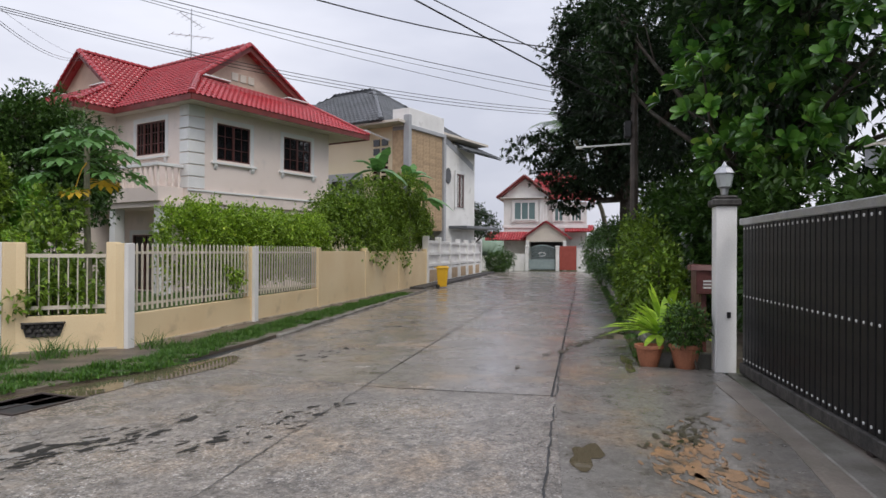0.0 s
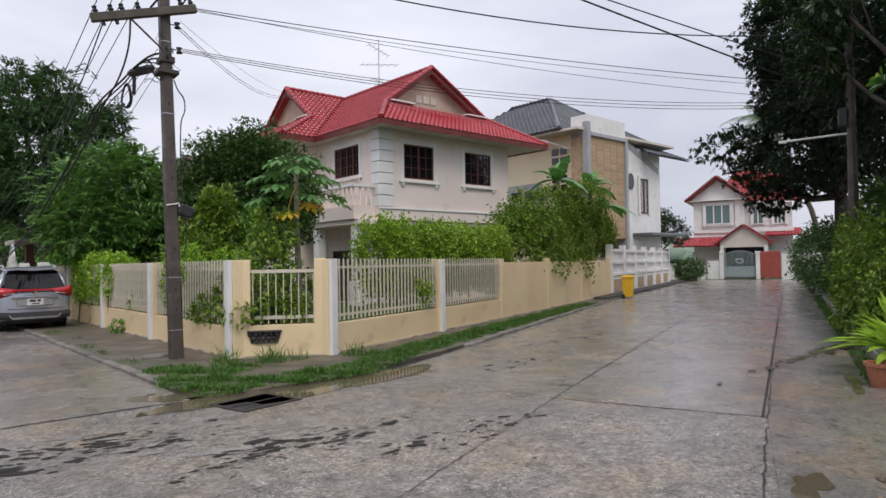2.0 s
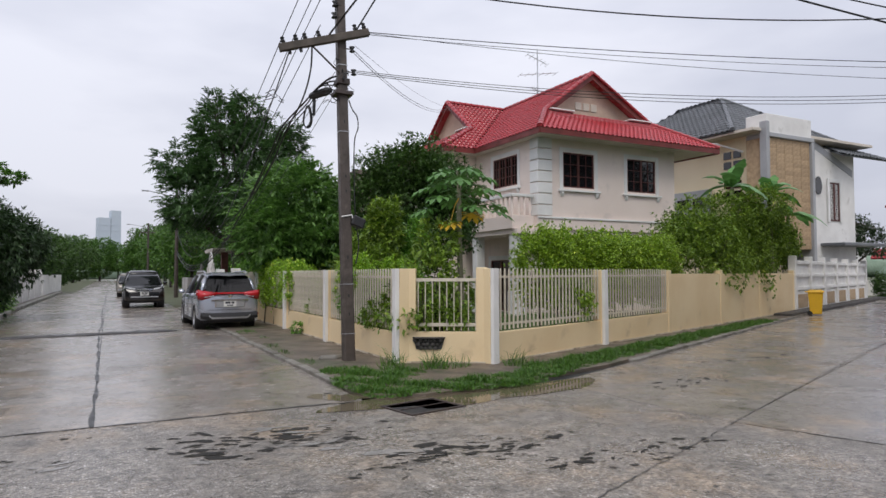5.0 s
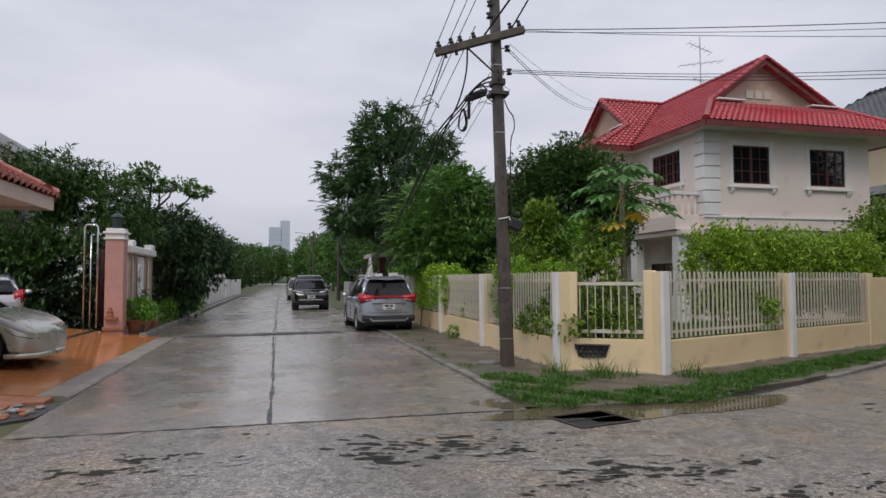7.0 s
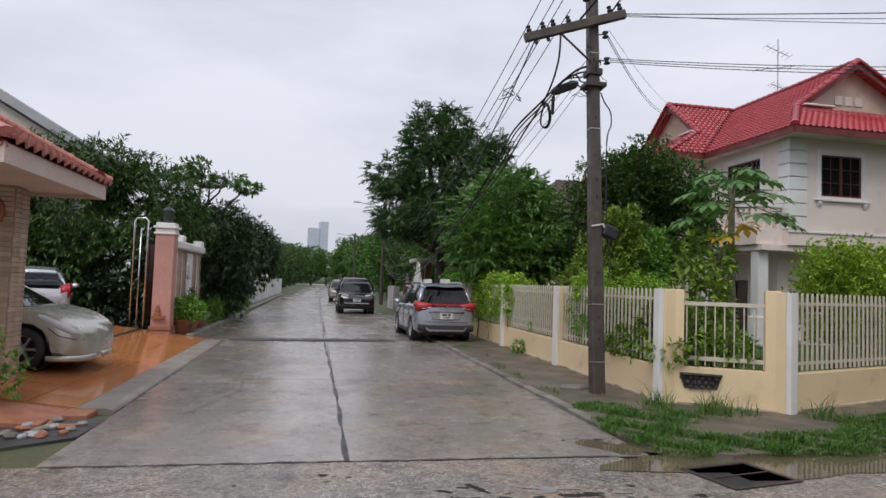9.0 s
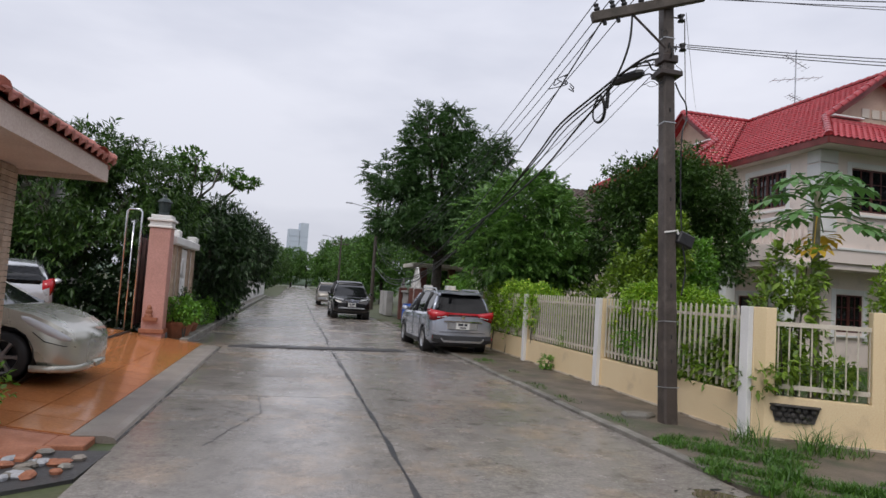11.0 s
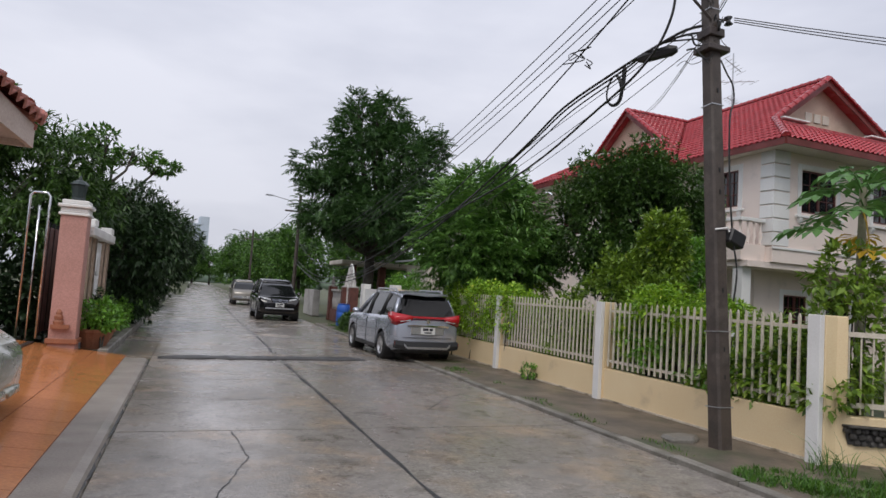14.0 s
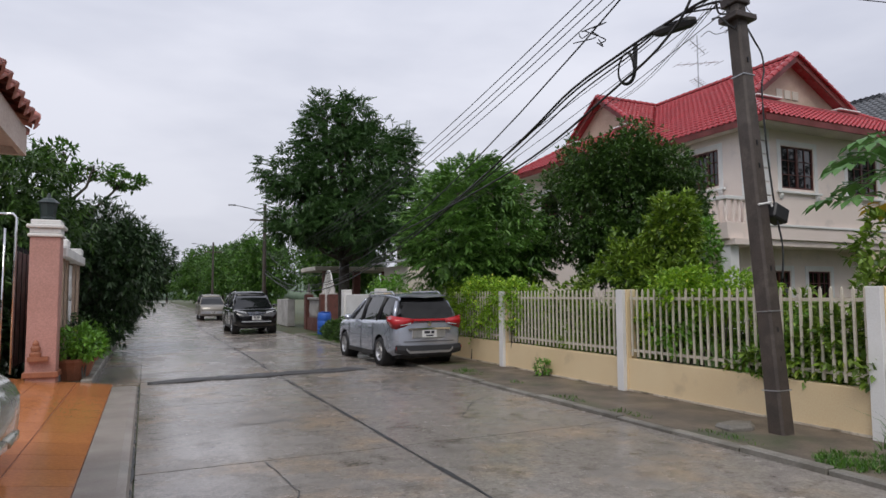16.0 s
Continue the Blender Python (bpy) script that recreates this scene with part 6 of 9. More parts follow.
for s in (-1, 1):
    part("tail_lamp", Mesh().loft([[(x, s * y, z0), (x - 0.02, s * y, (z0 + z1) / 2), (x, s * y, z1)] for x, y, z0, z1 in ((-0.03, 0.40, 1.01, 1.10), (-0.025, 0.60, 0.93, 1.13), (0.035, 0.80, 0.87, 1.16), (0.12, 0.876, 0.90, 1.18), (0.40, 0.888, 1.03, 1.15))]), M["redlight"], suv, "red wrap-around tail lamp", smooth=True)
    part("reverse_lamp", Mesh().loft([[(x, s * y, z0), (x - 0.012, s * y, (z0 + z1) / 2), (x, s * y, z1)] for x, y, z0, z1 in ((-0.03, 0.46, 0.985, 1.02), (-0.025, 0.6, 0.955, 1.0), (0.0, 0.7, 0.95, 0.98))]), M["clearlight"], suv)
    part("reflector", Mesh().box(-0.03, 0.02, s * 0.7 - 0.12, s * 0.7 + 0.1, 0.42, 0.48), M["redlight"], suv)
    part("roof_rail", Mesh().tube([(0.6, s * 0.6, 1.64), (0.75, s * 0.6, 1.715), (2.2, s * 0.585, 1.71), (2.4, s * 0.58, 1.63)], 0.022, 6), M["steel"], suv, "silver roof rail")
part("tail_lamp_strip", Mesh().box(-0.015, 0.07, -0.46, 0.46, 1.045, 1.095), M["redlight"], suv, "red strip joining the tail lamps", bevel=0.01)
part("rear_window", Mesh().loft([[(0.03, -0.66, 1.10), (0.03, 0.66, 1.10)], [(0.14, -0.645, 1.32), (0.14, 0.645, 1.32)], [(0.33, -0.56, 1.575), (0.33, 0.56, 1.575)]], cap=False), M["carglass"], suv, "dark rear window")
part("wiper", Mesh().box(0.07, 0.1, -0.02, 0.36, 1.13, 1.15), M["plastic"], suv)
part("spoiler", Mesh().loft([[(x, -0.58, z), (x, -0.4, z + 0.03), (x, 0.4, z + 0.03), (x, 0.58, z), (x, 0, z - 0.05)] for x, z in ((0.22, 1.62), (0.5, 1.655))]), silver_grey, suv)
part("rear_bumper", Mesh().loft([[(-0.04, y, z0), (-0.06, y, (z0 + z1) / 2), (-0.03, y, z1), (0.12, y, z1), (0.12, y, z0)] for y, z0, z1 in ((-0.8, 0.34, 0.52), (-0.5, 0.28, 0.5), (0.5, 0.28, 0.5), (0.8, 0.34, 0.52))]), M["plastic"], suv, "black lower bumper", bevel=0.01)
part("skid_plate", Mesh().loft([[(-0.07, y, z), (-0.075, y, z + 0.05), (-0.02, y, z + 0.06)] for y, z in ((-0.58, 0.40), (-0.5, 0.33), (0.5, 0.33), (0.58, 0.40))]), M["steel"], suv, "silver skid plate")
part("tailgate_step", Mesh().loft([[(-0.045, y, z - 0.03), (-0.05, y, z + 0.012), (0.03, y, z + 0.03), (0.05, y, z - 0.03)] for y, z in ((-0.52, 0.875), (-0.4, 0.885), (0.4, 0.885), (0.52, 0.875))]), M["chrome"], suv, "bright strip above the number plate")
part("plate_recess", Mesh().box(-0.02, 0.05, -0.42, 0.42, 0.66, 0.86), M["steel"], suv, bevel=0.02)
part("badge", Mesh().lathe([(0, 0), (0.05, 0), (0.05, 0.01), (0, 0.012)], 12, pose(-0.02, 0, 0.99, 0, -90, 0)), M["chrome"], suv)
part("tailgate_gap", Mesh().box(-0.012, 0.02, -0.62, 0.62, 0.585, 0.597), M["black"], suv)
plate(suv, -0.024, 0.765, -1)

black_paint = paint("black_car_paint", (0.006, 0.006, 0.007), 0.0, 0.1)
pj_st = [(0.0, 0.4, 1.08, 0.75, 1.08, 0.5), (0.1, 0.35, 1.12, 0.86, 1.4, 0.62), (0.4, 0.3, 1.13, 0.9, 1.74, 0.63), (1.4, 0.28, 1.12, 0.905, 1.80, 0.63), (2.6, 0.28, 1.1, 0.905, 1.78, 0.62), (3.2, 0.28, 1.1, 0.9, 1.55, 0.62), (3.65, 0.28, 1.1, 0.9, 1.14, 0.7),
         (3.8, 0.28, 1.08, 0.9, 1.08, 0.6), (4.4, 0.3, 1.02, 0.88, 1.02, 0.6), (4.6, 0.33, 0.9, 0.82, 0.9, 0.5), (4.69, 0.4, 0.74, 0.66, 0.74, 0.4)]
pj, _, _ = car("suv", "black off-road SUV with chrome grille parked facing along the lane", pose(-3.2, 29.6, 0.01, 0, 0, -90) @ Matrix.Diagonal((1.06, 1.07, 1.07, 1)), 4.695, 1.815, 1.80, black_paint, 2.8, 0.8, "suv_dark", 0.37, 0.26, pj_st, 6)
part("grille", Mesh().box(4.6, 4.69, -0.34, 0.34, 0.86, 0.9).box(4.6, 4.7, -0.3, 0.3, 0.78, 0.82).box(4.6, 4.7, -0.06, 0.06, 0.74, 0.94), M["chrome"], pj, "chrome grille")
for s in (-1, 1):
    part("head_lamp", Mesh().loft([[(x, s * y, z0), (x + 0.015, s * y, (z0 + z1) / 2), (x, s * y, z1)] for x, y, z0, z1 in ((4.62, 0.4, 0.84, 0.93), (4.56, 0.64, 0.83, 0.97), (4.42, 0.85, 0.88, 1.0), (4.25, 0.89, 0.94, 1.0))]), M["clearlight"], pj, smooth=True)
    part("fog_lamp", Mesh().lathe([(0, 0), (0.06, 0), (0.06, 0.03), (0, 0.04)], 10, pose(4.56, s * 0.66, 0.58, 0, 90, 0)), M["clearlight"], pj)
part("bumper", Mesh().box(4.5, 4.72, -0.6, 0.6, 0.5, 0.55), M["steel"], pj, "silver bumper bar", bevel=0.01)
plate(pj, 4.705, 0.68, 1)
old_pickup, _, _ = car("pickup", "old grey-beige four-wheel-drive parked far down the lane", pose(-3.4, 47.0, 0.02, 0, 0, -90), 4.6, 1.7, 1.75, paint("dull_grey_beige_paint", (0.24, 0.22, 0.19), 0.3, 0.35), 2.7, 0.8, "suv", 0.36, 0.3, pj_st, 6)
part("bumper", Mesh().box(4.6, 4.8, -0.8, 0.8, 0.45, 0.62), M["steel"], old_pickup, "pale bumper", bevel=0.01)
plate(old_pickup, 4.81, 0.55, 1)

# champagne estate car leaving the driveway
champ = paint("champagne_metallic_paint", (0.50, 0.49, 0.42), 0.55, 0.24)
wish_st = [(0.0, 0.4, 0.92, 0.68, 0.92, 0.5), (0.1, 0.3, 0.98, 0.8, 1.1, 0.6), (0.4, 0.24, 1.0, 0.84, 1.46, 0.58), (1.4, 0.2, 0.99, 0.848, 1.59, 0.58), (2.3, 0.2, 0.96, 0.848, 1.55, 0.56), (2.85, 0.2, 0.95, 0.848, 1.36, 0.56), (3.55, 0.2, 0.95, 0.845, 1.0, 0.66),
           (3.7, 0.2, 0.94, 0.845, 0.94, 0.6), (4.0, 0.2, 0.885, 0.84, 0.885, 0.5), (4.22, 0.19, 0.81, 0.815, 0.81, 0.5), (4.38, 0.18, 0.725, 0.765, 0.725, 0.5), (4.48, 0.18, 0.65, 0.69, 0.65, 0.4), (4.54, 0.19, 0.575, 0.59, 0.575, 0.3), (4.56, 0.22, 0.53, 0.5, 0.53, 0.3)]
WISH_X = -9.6
wish, ra, fax = car("estate_car", "champagne metallic estate car nosing out of the tiled driveway", pose(WISH_X - 3.74, 2.6, 0.33, 0, 1.6, -3), 4.56, 1.745, 1.59, champ, 2.75, 0.82, "estate", 0.325, 0.17, wish_st, 6)
for s in (-1, 1):
    part("head_lamp", Mesh().loft([[(x - 0.02, s * (y - 0.03), z0), (x + 0.012, s * (y + 0.012), z0), (x + 0.014, s * (y + 0.012), (z0 + z1) / 2), (x, s * y * 0.985, z1), (x - 0.02, s * (y - 0.05), z1)] for x, y, z0, z1 in ((4.47, 0.665, 0.56, 0.615), (4.38, 0.755, 0.575, 0.675), (4.22, 0.808, 0.64, 0.765), (4.02, 0.835, 0.75, 0.845), (3.92, 0.838, 0.82, 0.86))]), M["clearlight"], wish, "clear head lamp", smooth=True)
    part("bumper_gap", Mesh().tube([(4.08, s * 0.842, 0.66), (4.22, s * 0.823, 0.55), (4.42, s * 0.745, 0.50), (4.53, s * 0.6, 0.485)], 0.006, 5), M["black"], wish)
    part("bumper_lip", Mesh().loft([[(x, s * y, 0.15), (x + 0.02, s * (y + 0.02), 0.17), (x + 0.015, s * (y + 0.015), 0.24), (x - 0.05, s * (y - 0.05), 0.25)] for x, y in ((4.08, 0.835), (4.3, 0.785), (4.48, 0.66), (4.56, 0.45), (4.58, 0.05))]), champ, wish, smooth=True)
    part("indicator", Mesh().box(3.3, 3.38, s * 0.85 - 0.008, s * 0.85 + 0.008, 0.66, 0.69), M["clearlight"], wish, bevel=0.003)
# silver hybrid behind it
silver = paint("silver_car_paint", (0.58, 0.60, 0.63), 0.5, 0.24)
pr_st = [(0.0, 0.36, 0.86, 0.66, 0.86, 0.5), (0.05, 0.3, 1.0, 0.78, 1.04, 0.6), (0.2, 0.26, 1.04, 0.84, 1.22, 0.58), (0.9, 0.22, 1.0, 0.86, 1.42, 0.56), (1.8, 0.2, 0.97, 0.862, 1.49, 0.56), (2.5, 0.2, 0.95, 0.86, 1.40, 0.55), (3.5, 0.2, 0.93, 0.85, 0.98, 0.64), (3.65, 0.2, 0.92, 0.85, 0.92, 0.6), (4.1, 0.22, 0.82, 0.8, 0.82, 0.5), (4.4, 0.26, 0.66, 0.66, 0.66, 0.4)]
pr, _, _ = car("hatchback", "silver hatchback parked on the orange tiles", pose(-11.75, 6.9, 0.35, 0, 0, 109), 4.4, 1.725, 1.49, silver, 2.7, 0.9, "hatch", 0.31, 0.18, pr_st, 7)
for s in (-1, 1):
    part("tail_lamp", Mesh().loft([[(x, s * y, z0), (x - 0.015, s * (y + 0.01), (z0 + z1) / 2), (x, s * y, z1)] for x, y, z0, z1 in ((0.02, 0.64, 0.78, 1.06), (0.08, 0.8, 0.76, 1.12), (0.22, 0.855, 0.86, 1.12))]), M["redlight"], pr, "red and clear tail lamp", smooth=True)
part("rear_window", Mesh().loft([[(0.04, -0.6, 0.98), (0.04, 0.6, 0.98)], [(0.05, -0.62, 1.06), (0.05, 0.62, 1.06)], [(0.45, -0.55, 1.33), (0.45, 0.55, 1.33)]], cap=False), M["carglass"], pr, "dark rear window")
part("rear_bumper", Mesh().loft([[(-0.03, y, 0.3), (-0.05, y, 0.5), (0.0, y, 0.58), (0.14, y, 0.5)] for y in (-0.8, -0.5, 0.5, 0.8)]), silver, pr, smooth=True)
plate(pr, -0.015, 0.74, -1)

# ---- orange tiled driveway and gatehouse ----
drive = thing("driveway", "wet glossy orange tiled driveway with tooled joints", "driveway", kind="structure")
RAMP = 0.13


def ramp_z(x):
    """The drive climbs from the lane to the gate, then runs level."""
    return RAMP * max(0.0, min(-8.2 - x, 2.4))


part("bed", Mesh().loft([[(x, -0.35, -0.2), (x, 9.3, -0.2), (x, 9.3, ramp_z(x) + 0.03), (x, -0.35, ramp_z(x) + 0.03)] for x in (-16.0, -10.6, -8.2)]), M["terracotta"], drive)
TS = 0.6
tile_a = Mesh().box(0.004, TS - 0.004, 0.004, TS - 0.004, 0.031, 0.045).data("tile", M["orange"])
nx, ny = 13, 16
for i in range(nx):
    for j in range(ny):
        if len(drive.children) < 296:
            x = -8.2 - (i + 1) * TS
            part("tile", tile_a, None, drive, at=pose(x, -0.33 + j * TS, ramp_z(x), 0, math.degrees(math.atan(RAMP)) if i < 4 else 0, 0))
part("track", Mesh().box(-9.95, -9.85, -0.35, 9.2, 0.26, 0.285), M["iron"], drive, "rusty sliding-gate rail")
apron = Mesh()
apron.loft([[(-8.19, y, -0.1), (-8.19, y, 0.05), (-7.86, y, 0.048), (-7.78, y, 0.03), (-7.735, y, -0.02), (-7.735, y, -0.1)] for y in np.linspace(-0.4, 8.9, 12)])
solo("driveway_edge", apron, M["edge"], "raised pale concrete edge of the driveway", "kerb", "structure")
solo("driveway_step", Mesh().loft([[(x, -1.2, -0.1), (x, -0.36, -0.1), (x, -0.36, ramp_z(x) + 0.03), (x, -1.2, ramp_z(x) * 0.5 + 0.03)] for x in (-11.5, -10.6, -8.3)]).box(-8.3, -7.95, -0.75, -0.36, -0.1, 0.04), M["terracotta"], "terracotta step beside the driveway", "step", "structure", bevel=0.01)
rub = thing("rubble_patch", "shallow pit of broken pale stones at the driveway end", "rubble")
part("pit", Mesh().prism([(-8.9, -2.6), (-7.75, -1.7), (-7.7, -0.8), (-8.3, -0.8), (-8.9, -1.3)], -0.1, 0.003), M["asphalt"], rub)
g = np.random.default_rng(31)
for k in range(34):
    x, y = g.uniform(-8.85, -7.85), g.uniform(-2.2, -0.85)
    if y < -2.6 + (x + 8.9) * 0.9 - 0.1:
        continue
    r = g.uniform(0.05, 0.12)
    part("stone", Mesh().lathe([(0, -0.02), (r * 0.8, -0.01), (r, 0.015), (r * 0.7, 0.035), (0, 0.04)], 6, pose(x, y, 0.012, g.normal(0, 6), g.normal(0, 6), g.uniform(0, 90)) @ Matrix.Diagonal((1, 0.7, 1, 1))), M[("kerb", "edge", "greytrim", "terracotta")[k % 4]], rub)

gh = thing("gatehouse", "small gate shelter with salmon tile roof on brick pillars", "gatehouse")
GX0, GX1, GY0, GY1, GZ = -11.9, -8.55, -1.85, 1.45, 3.12
gcx, gcy, gz2 = (GX0 + GX1) / 2, (GY0 + GY1) / 2, 4.05
groof = part("roof", Mesh().box(GX0 + 0.06, GX1 - 0.06, GY0 + 0.06, GY1 - 0.06, GZ - 0.2, GZ - 0.1), M["pinkcream"], gh, "pinkish cream soffit")
for poly in ([(GX1, GY0, GZ), (GX1, GY1, GZ), (gcx, gcy, gz2)], [(GX0, GY0, GZ), (GX1, GY0, GZ), (gcx, gcy, gz2)], [(GX1, GY1, GZ), (GX0, GY1, GZ), (gcx, gcy, gz2)], [(GX0, GY1, GZ), (GX0, GY0, GZ), (gcx, gcy, gz2)]):
    roof_plane(groof, poly, M["clayroof"], 0.22, 0.3, under=M["clayroof"])
for x, y in ((GX0, GY0), (GX1, GY0), (GX0, GY1), (GX1, GY1)):
    ridge_caps(groof, (x, y, GZ), (gcx, gcy, gz2), M["clayroof"], 0.1, 0.3)
part("fascia", Mesh().box(GX1 - 0.06, GX1 - 0.02, GY0 + 0.02, GY1 - 0.02, GZ - 0.26, GZ - 0.05).box(GX0 + 0.02, GX1 - 0.06, GY0 + 0.02, GY0 + 0.06, GZ - 0.26, GZ - 0.05).box(GX0 + 0.02, GX1 - 0.06, GY1 - 0.06, GY1 - 0.02, GZ - 0.26, GZ - 0.05), M["pinkcream"], gh, "salmon fascia board")
brick = Mesh().box(0.004, 0.226, 0, 0.02, 0.004, 0.066).data("brick", M["brickbeige"])
for px, py in ((-9.75, 0.95), (-9.75, -1.35)):
    pil = part("pillar", Mesh().box(px - 0.22, px + 0.22, py - 0.22, py + 0.22, 0.0, GZ - 0.2), M["brickbeige"], gh, "beige brick pillar", bevel=0.01)
    if py > 0:
        for r in range(40):
            for i in range(2):
                part("brick", brick, None, pil, at=pose(px - 0.225 + i * 0.225 + (0.0 if r % 2 else -0.0), py - 0.24, 0.1 + r * 0.07))
            for i in range(2):
                part("brick", brick, None, pil, at=pose(px + 0.24, py - 0.225 + i * 0.225, 0.1 + r * 0.07, 0, 0, 90))
part("medallion", Mesh().lathe([(0, 0), (0.15, 0), (0.16, 0.03), (0.12, 0.04), (0.1, 0.02), (0, 0.03)], 16, pose(-9.75, 0.71, 2.55, 90) @ Matrix.Diagonal((0.8, 1.2, 1, 1))), M["terracotta"], gh, "oval clay medallion", smooth=True)
eh = thing("house", "pale neighbouring house with a grey gable eave behind the trees", "house")
part("wall", Mesh().prism([(-19.0, 0.0), (-13.7, 0.0), (-13.7, 6.1), (-16.2, 7.55), (-19.0, 7.55)], -4.0, 0.0, pose(0, 14.5, 0, 90)), M["greywhite"], eh, "pale rendered gable wall")
part("roof", Mesh().prism([(-12.93, 5.72), (-12.9, 5.92), (-19.0, 9.5), (-19.0, 9.3)], -4.4, 0.0, pose(0, 14.0, 0, 90)), M["greytile"], eh, "grey sloping roof")
part("barge_board", Mesh().prism([(-12.9, 5.6), (-12.86, 5.9), (-19.0, 9.5), (-19.0, 9.2)], 0.004, 0.06, pose(0, 14.0, 0, 90)), M["greytrim"], eh, "grey barge board")
part("soffit", Mesh().prism([(-13.1, 5.62), (-19.0, 9.1), (-19.0, 5.62)], -0.3, -0.25, pose(0, 14.0, 0, 90)), M["soffit"], eh, "pale boarded soffit")

# ---- pink gate pillar, sliding gate, patterned wall ----
gp = thing("gate_pillar", "pink rendered gate pillar with white cap and lantern", "gate pillar", pose(-9.36, 9.25, 0.27))
part("shaft", Mesh().box(-0.24, 0.24, -0.24, 0.24, -0.4, 2.55), M["pink"], gp, bevel=0.012)
cap = Mesh()
for z, w, h in ((2.55, 0.28, 0.06), (2.61, 0.25, 0.1), (2.71, 0.3, 0.07), (2.78, 0.24, 0.09)):
    cap.box(-w, w, -w, w, z, z + h - 0.002)
part("cap", cap, M["white"], gp, "white stepped cap", bevel=0.015)
lan = part("lantern", Mesh().lathe([(0.06, 2.87), (0.13, 2.9), (0.12, 2.94), (0.14, 2.96)], 8), M["lampgreen"], gp, "dark green lantern")
part("lantern_glass", Mesh().lathe([(0.12, 2.96), (0.155, 3.18), (0.15, 3.2)], 8), M["lampgreen"], lan)
part("lantern_roof", Mesh().lathe([(0.19, 3.2), (0.12, 3.27), (0.05, 3.3), (0.02, 3.38), (0.0, 3.4)], 8), M["lampgreen"], lan)
fig = Mesh()
for z, r in ((0.42, 0.09), (0.52, 0.075), (0.6, 0.05)):
    fig.lathe([(0, -0.07), (r, -0.04), (r * 1.05, 0.02), (r * 0.5, 0.07), (0, 0.08)], 8, pose(-0.08, -0.27, z) @ Matrix.Diagonal((1, 0.7, 1, 1)))
fig.box(-0.2, 0.12, -0.34, -0.241, 0.3, 0.38)
solo_fig = part("ornament", fig, M["terracotta"], gp, "small dark clay ornament", smooth=False)
part("plinth", Mesh().box(-0.28, 0.28, -0.28, 0.28, 0.0, 0.1), M["terracotta"], gp, bevel=0.01)
sg = thing("sliding_gate", "open chrome and black sliding gate beside the pillar", "gate", pose(-9.88, 9.35, 0.28))
part("gate_frame", Mesh().tube([(0, 0.0, 0.05), (0, 0.0, 2.9), (0, 0.06, 2.97), (0, 0.3, 2.97), (0.0, 0.36, 2.9), (0, 0.36, 0.05)], 0.026, 8), M["chrome"], sg, "chrome tube frame", smooth=True, at=pose(0.02, -0.06, 0, 0, 0, 80))
part("gate_frame", Mesh().tube([(0, 0.18, 0.05), (0, 0.18, 2.7)], 0.02, 8), M["chrome"], sg, smooth=True, at=pose(0.02, -0.06, 0, 0, 0, 80))
part("panel", Mesh().box(-0.02, 0.02, 0.05, 5.0, 0.15, 2.3), M["maroon"], sg, "dark slatted gate panel")
for i in range(10):
    part("slat", Mesh().box(-0.03, 0.03, 0.2 + i * 0.48, 0.24 + i * 0.48, 0.1, 2.4), M["gateblack"], sg)

pw = thing("patterned_wall", "pale garden wall with brick piers and oval niche", "wall", pose(-9.22, 9.62, 0.28), kind="structure")
part("footing", Mesh().box(-0.14, 0.1, 0.1, 3.95, -0.4, -0.002), M["greytrim"], pw)
holed_wall(pw, "panel", pose(0, 3.9, 0, 0, 0, 90) @ pose(-3.9, 0, 0), 3.9, 2.15, [(1.55, 2.0, 0.9, 1.8)], M["white"], t=0.15)
part("niche_frame", Mesh().tube([(0.02, 1.775 + 0.24 * math.cos(t), 1.35 + 0.5 * math.sin(t)) for t in np.linspace(0, 6.283, 25)], 0.05, 6), M["white"], pw, "white oval moulding", smooth=True)
part("niche_back", Mesh().box(-0.14, -0.1, 1.5, 2.05, 0.85, 1.85), M["greytrim"], pw)
for y in (0.45, 1.15, 2.7, 3.5):
    pier = part("pier", Mesh().box(-0.1, 0.06, y, y + 0.3, 0.0, 2.2), M["brickbeige"], pw, "beige brick pier")
    for r in range(30):
        part("brick", brick, None, pier, at=pose(0.06, y + 0.035 + 0.03 * (r % 2), 0.08 + r * 0.07, 0, 0, 90))
part("coping", Mesh().box(-0.2, 0.16, 0.1, 3.95, 2.2, 2.42), M["white"], pw, "white moulded coping", bevel=0.03)
part("coping", Mesh().box(-0.16, 0.12, 3.4, 3.9, 2.42, 2.6).box(-0.16, 0.12, 0.5, 0.9, 2.42, 2.6), M["white"], pw, bevel=0.03)
wl2 = thing("far_wall", "long low white wall beyond the trees", "wall", kind="structure")
part("panel", Mesh().box(-9.6, -9.4, 30, 46, 0, 1.9).box(-9.6, -9.4, 48, 70, 0, 1.7), M["white"], wl2)
for y in (30, 34, 38, 42, 46):
    part("pier", Mesh().box(-9.7, -9.3, y - 0.2, y + 0.2, 0, 2.1), M["white"], wl2, bevel=0.01)
solo("planting_kerb", Mesh().box(-8.75, -8.55, 9.3, 24, -0.1, 0.16).box(-8.9, -8.7, 24, 60, -0.1, 0.14), M["kerb"], "mossy low concrete planting kerb", "kerb", "structure", bevel=0.02)
solo("gutter_strip", Mesh().box(-8.54, -7.73, 9.35, 60, -0.1, 0.012), M["apron"], "dirty wet concrete gutter strip", "gutter", "structure")
solo("planting_bed", Mesh().box(-9.3, -8.76, 9.3, 24, -0.1, 0.1).box(-9.35, -8.91, 24, 60, -0.1, 0.08), M["verge"], "dark earth planting bed below the wall", "soil", "structure")


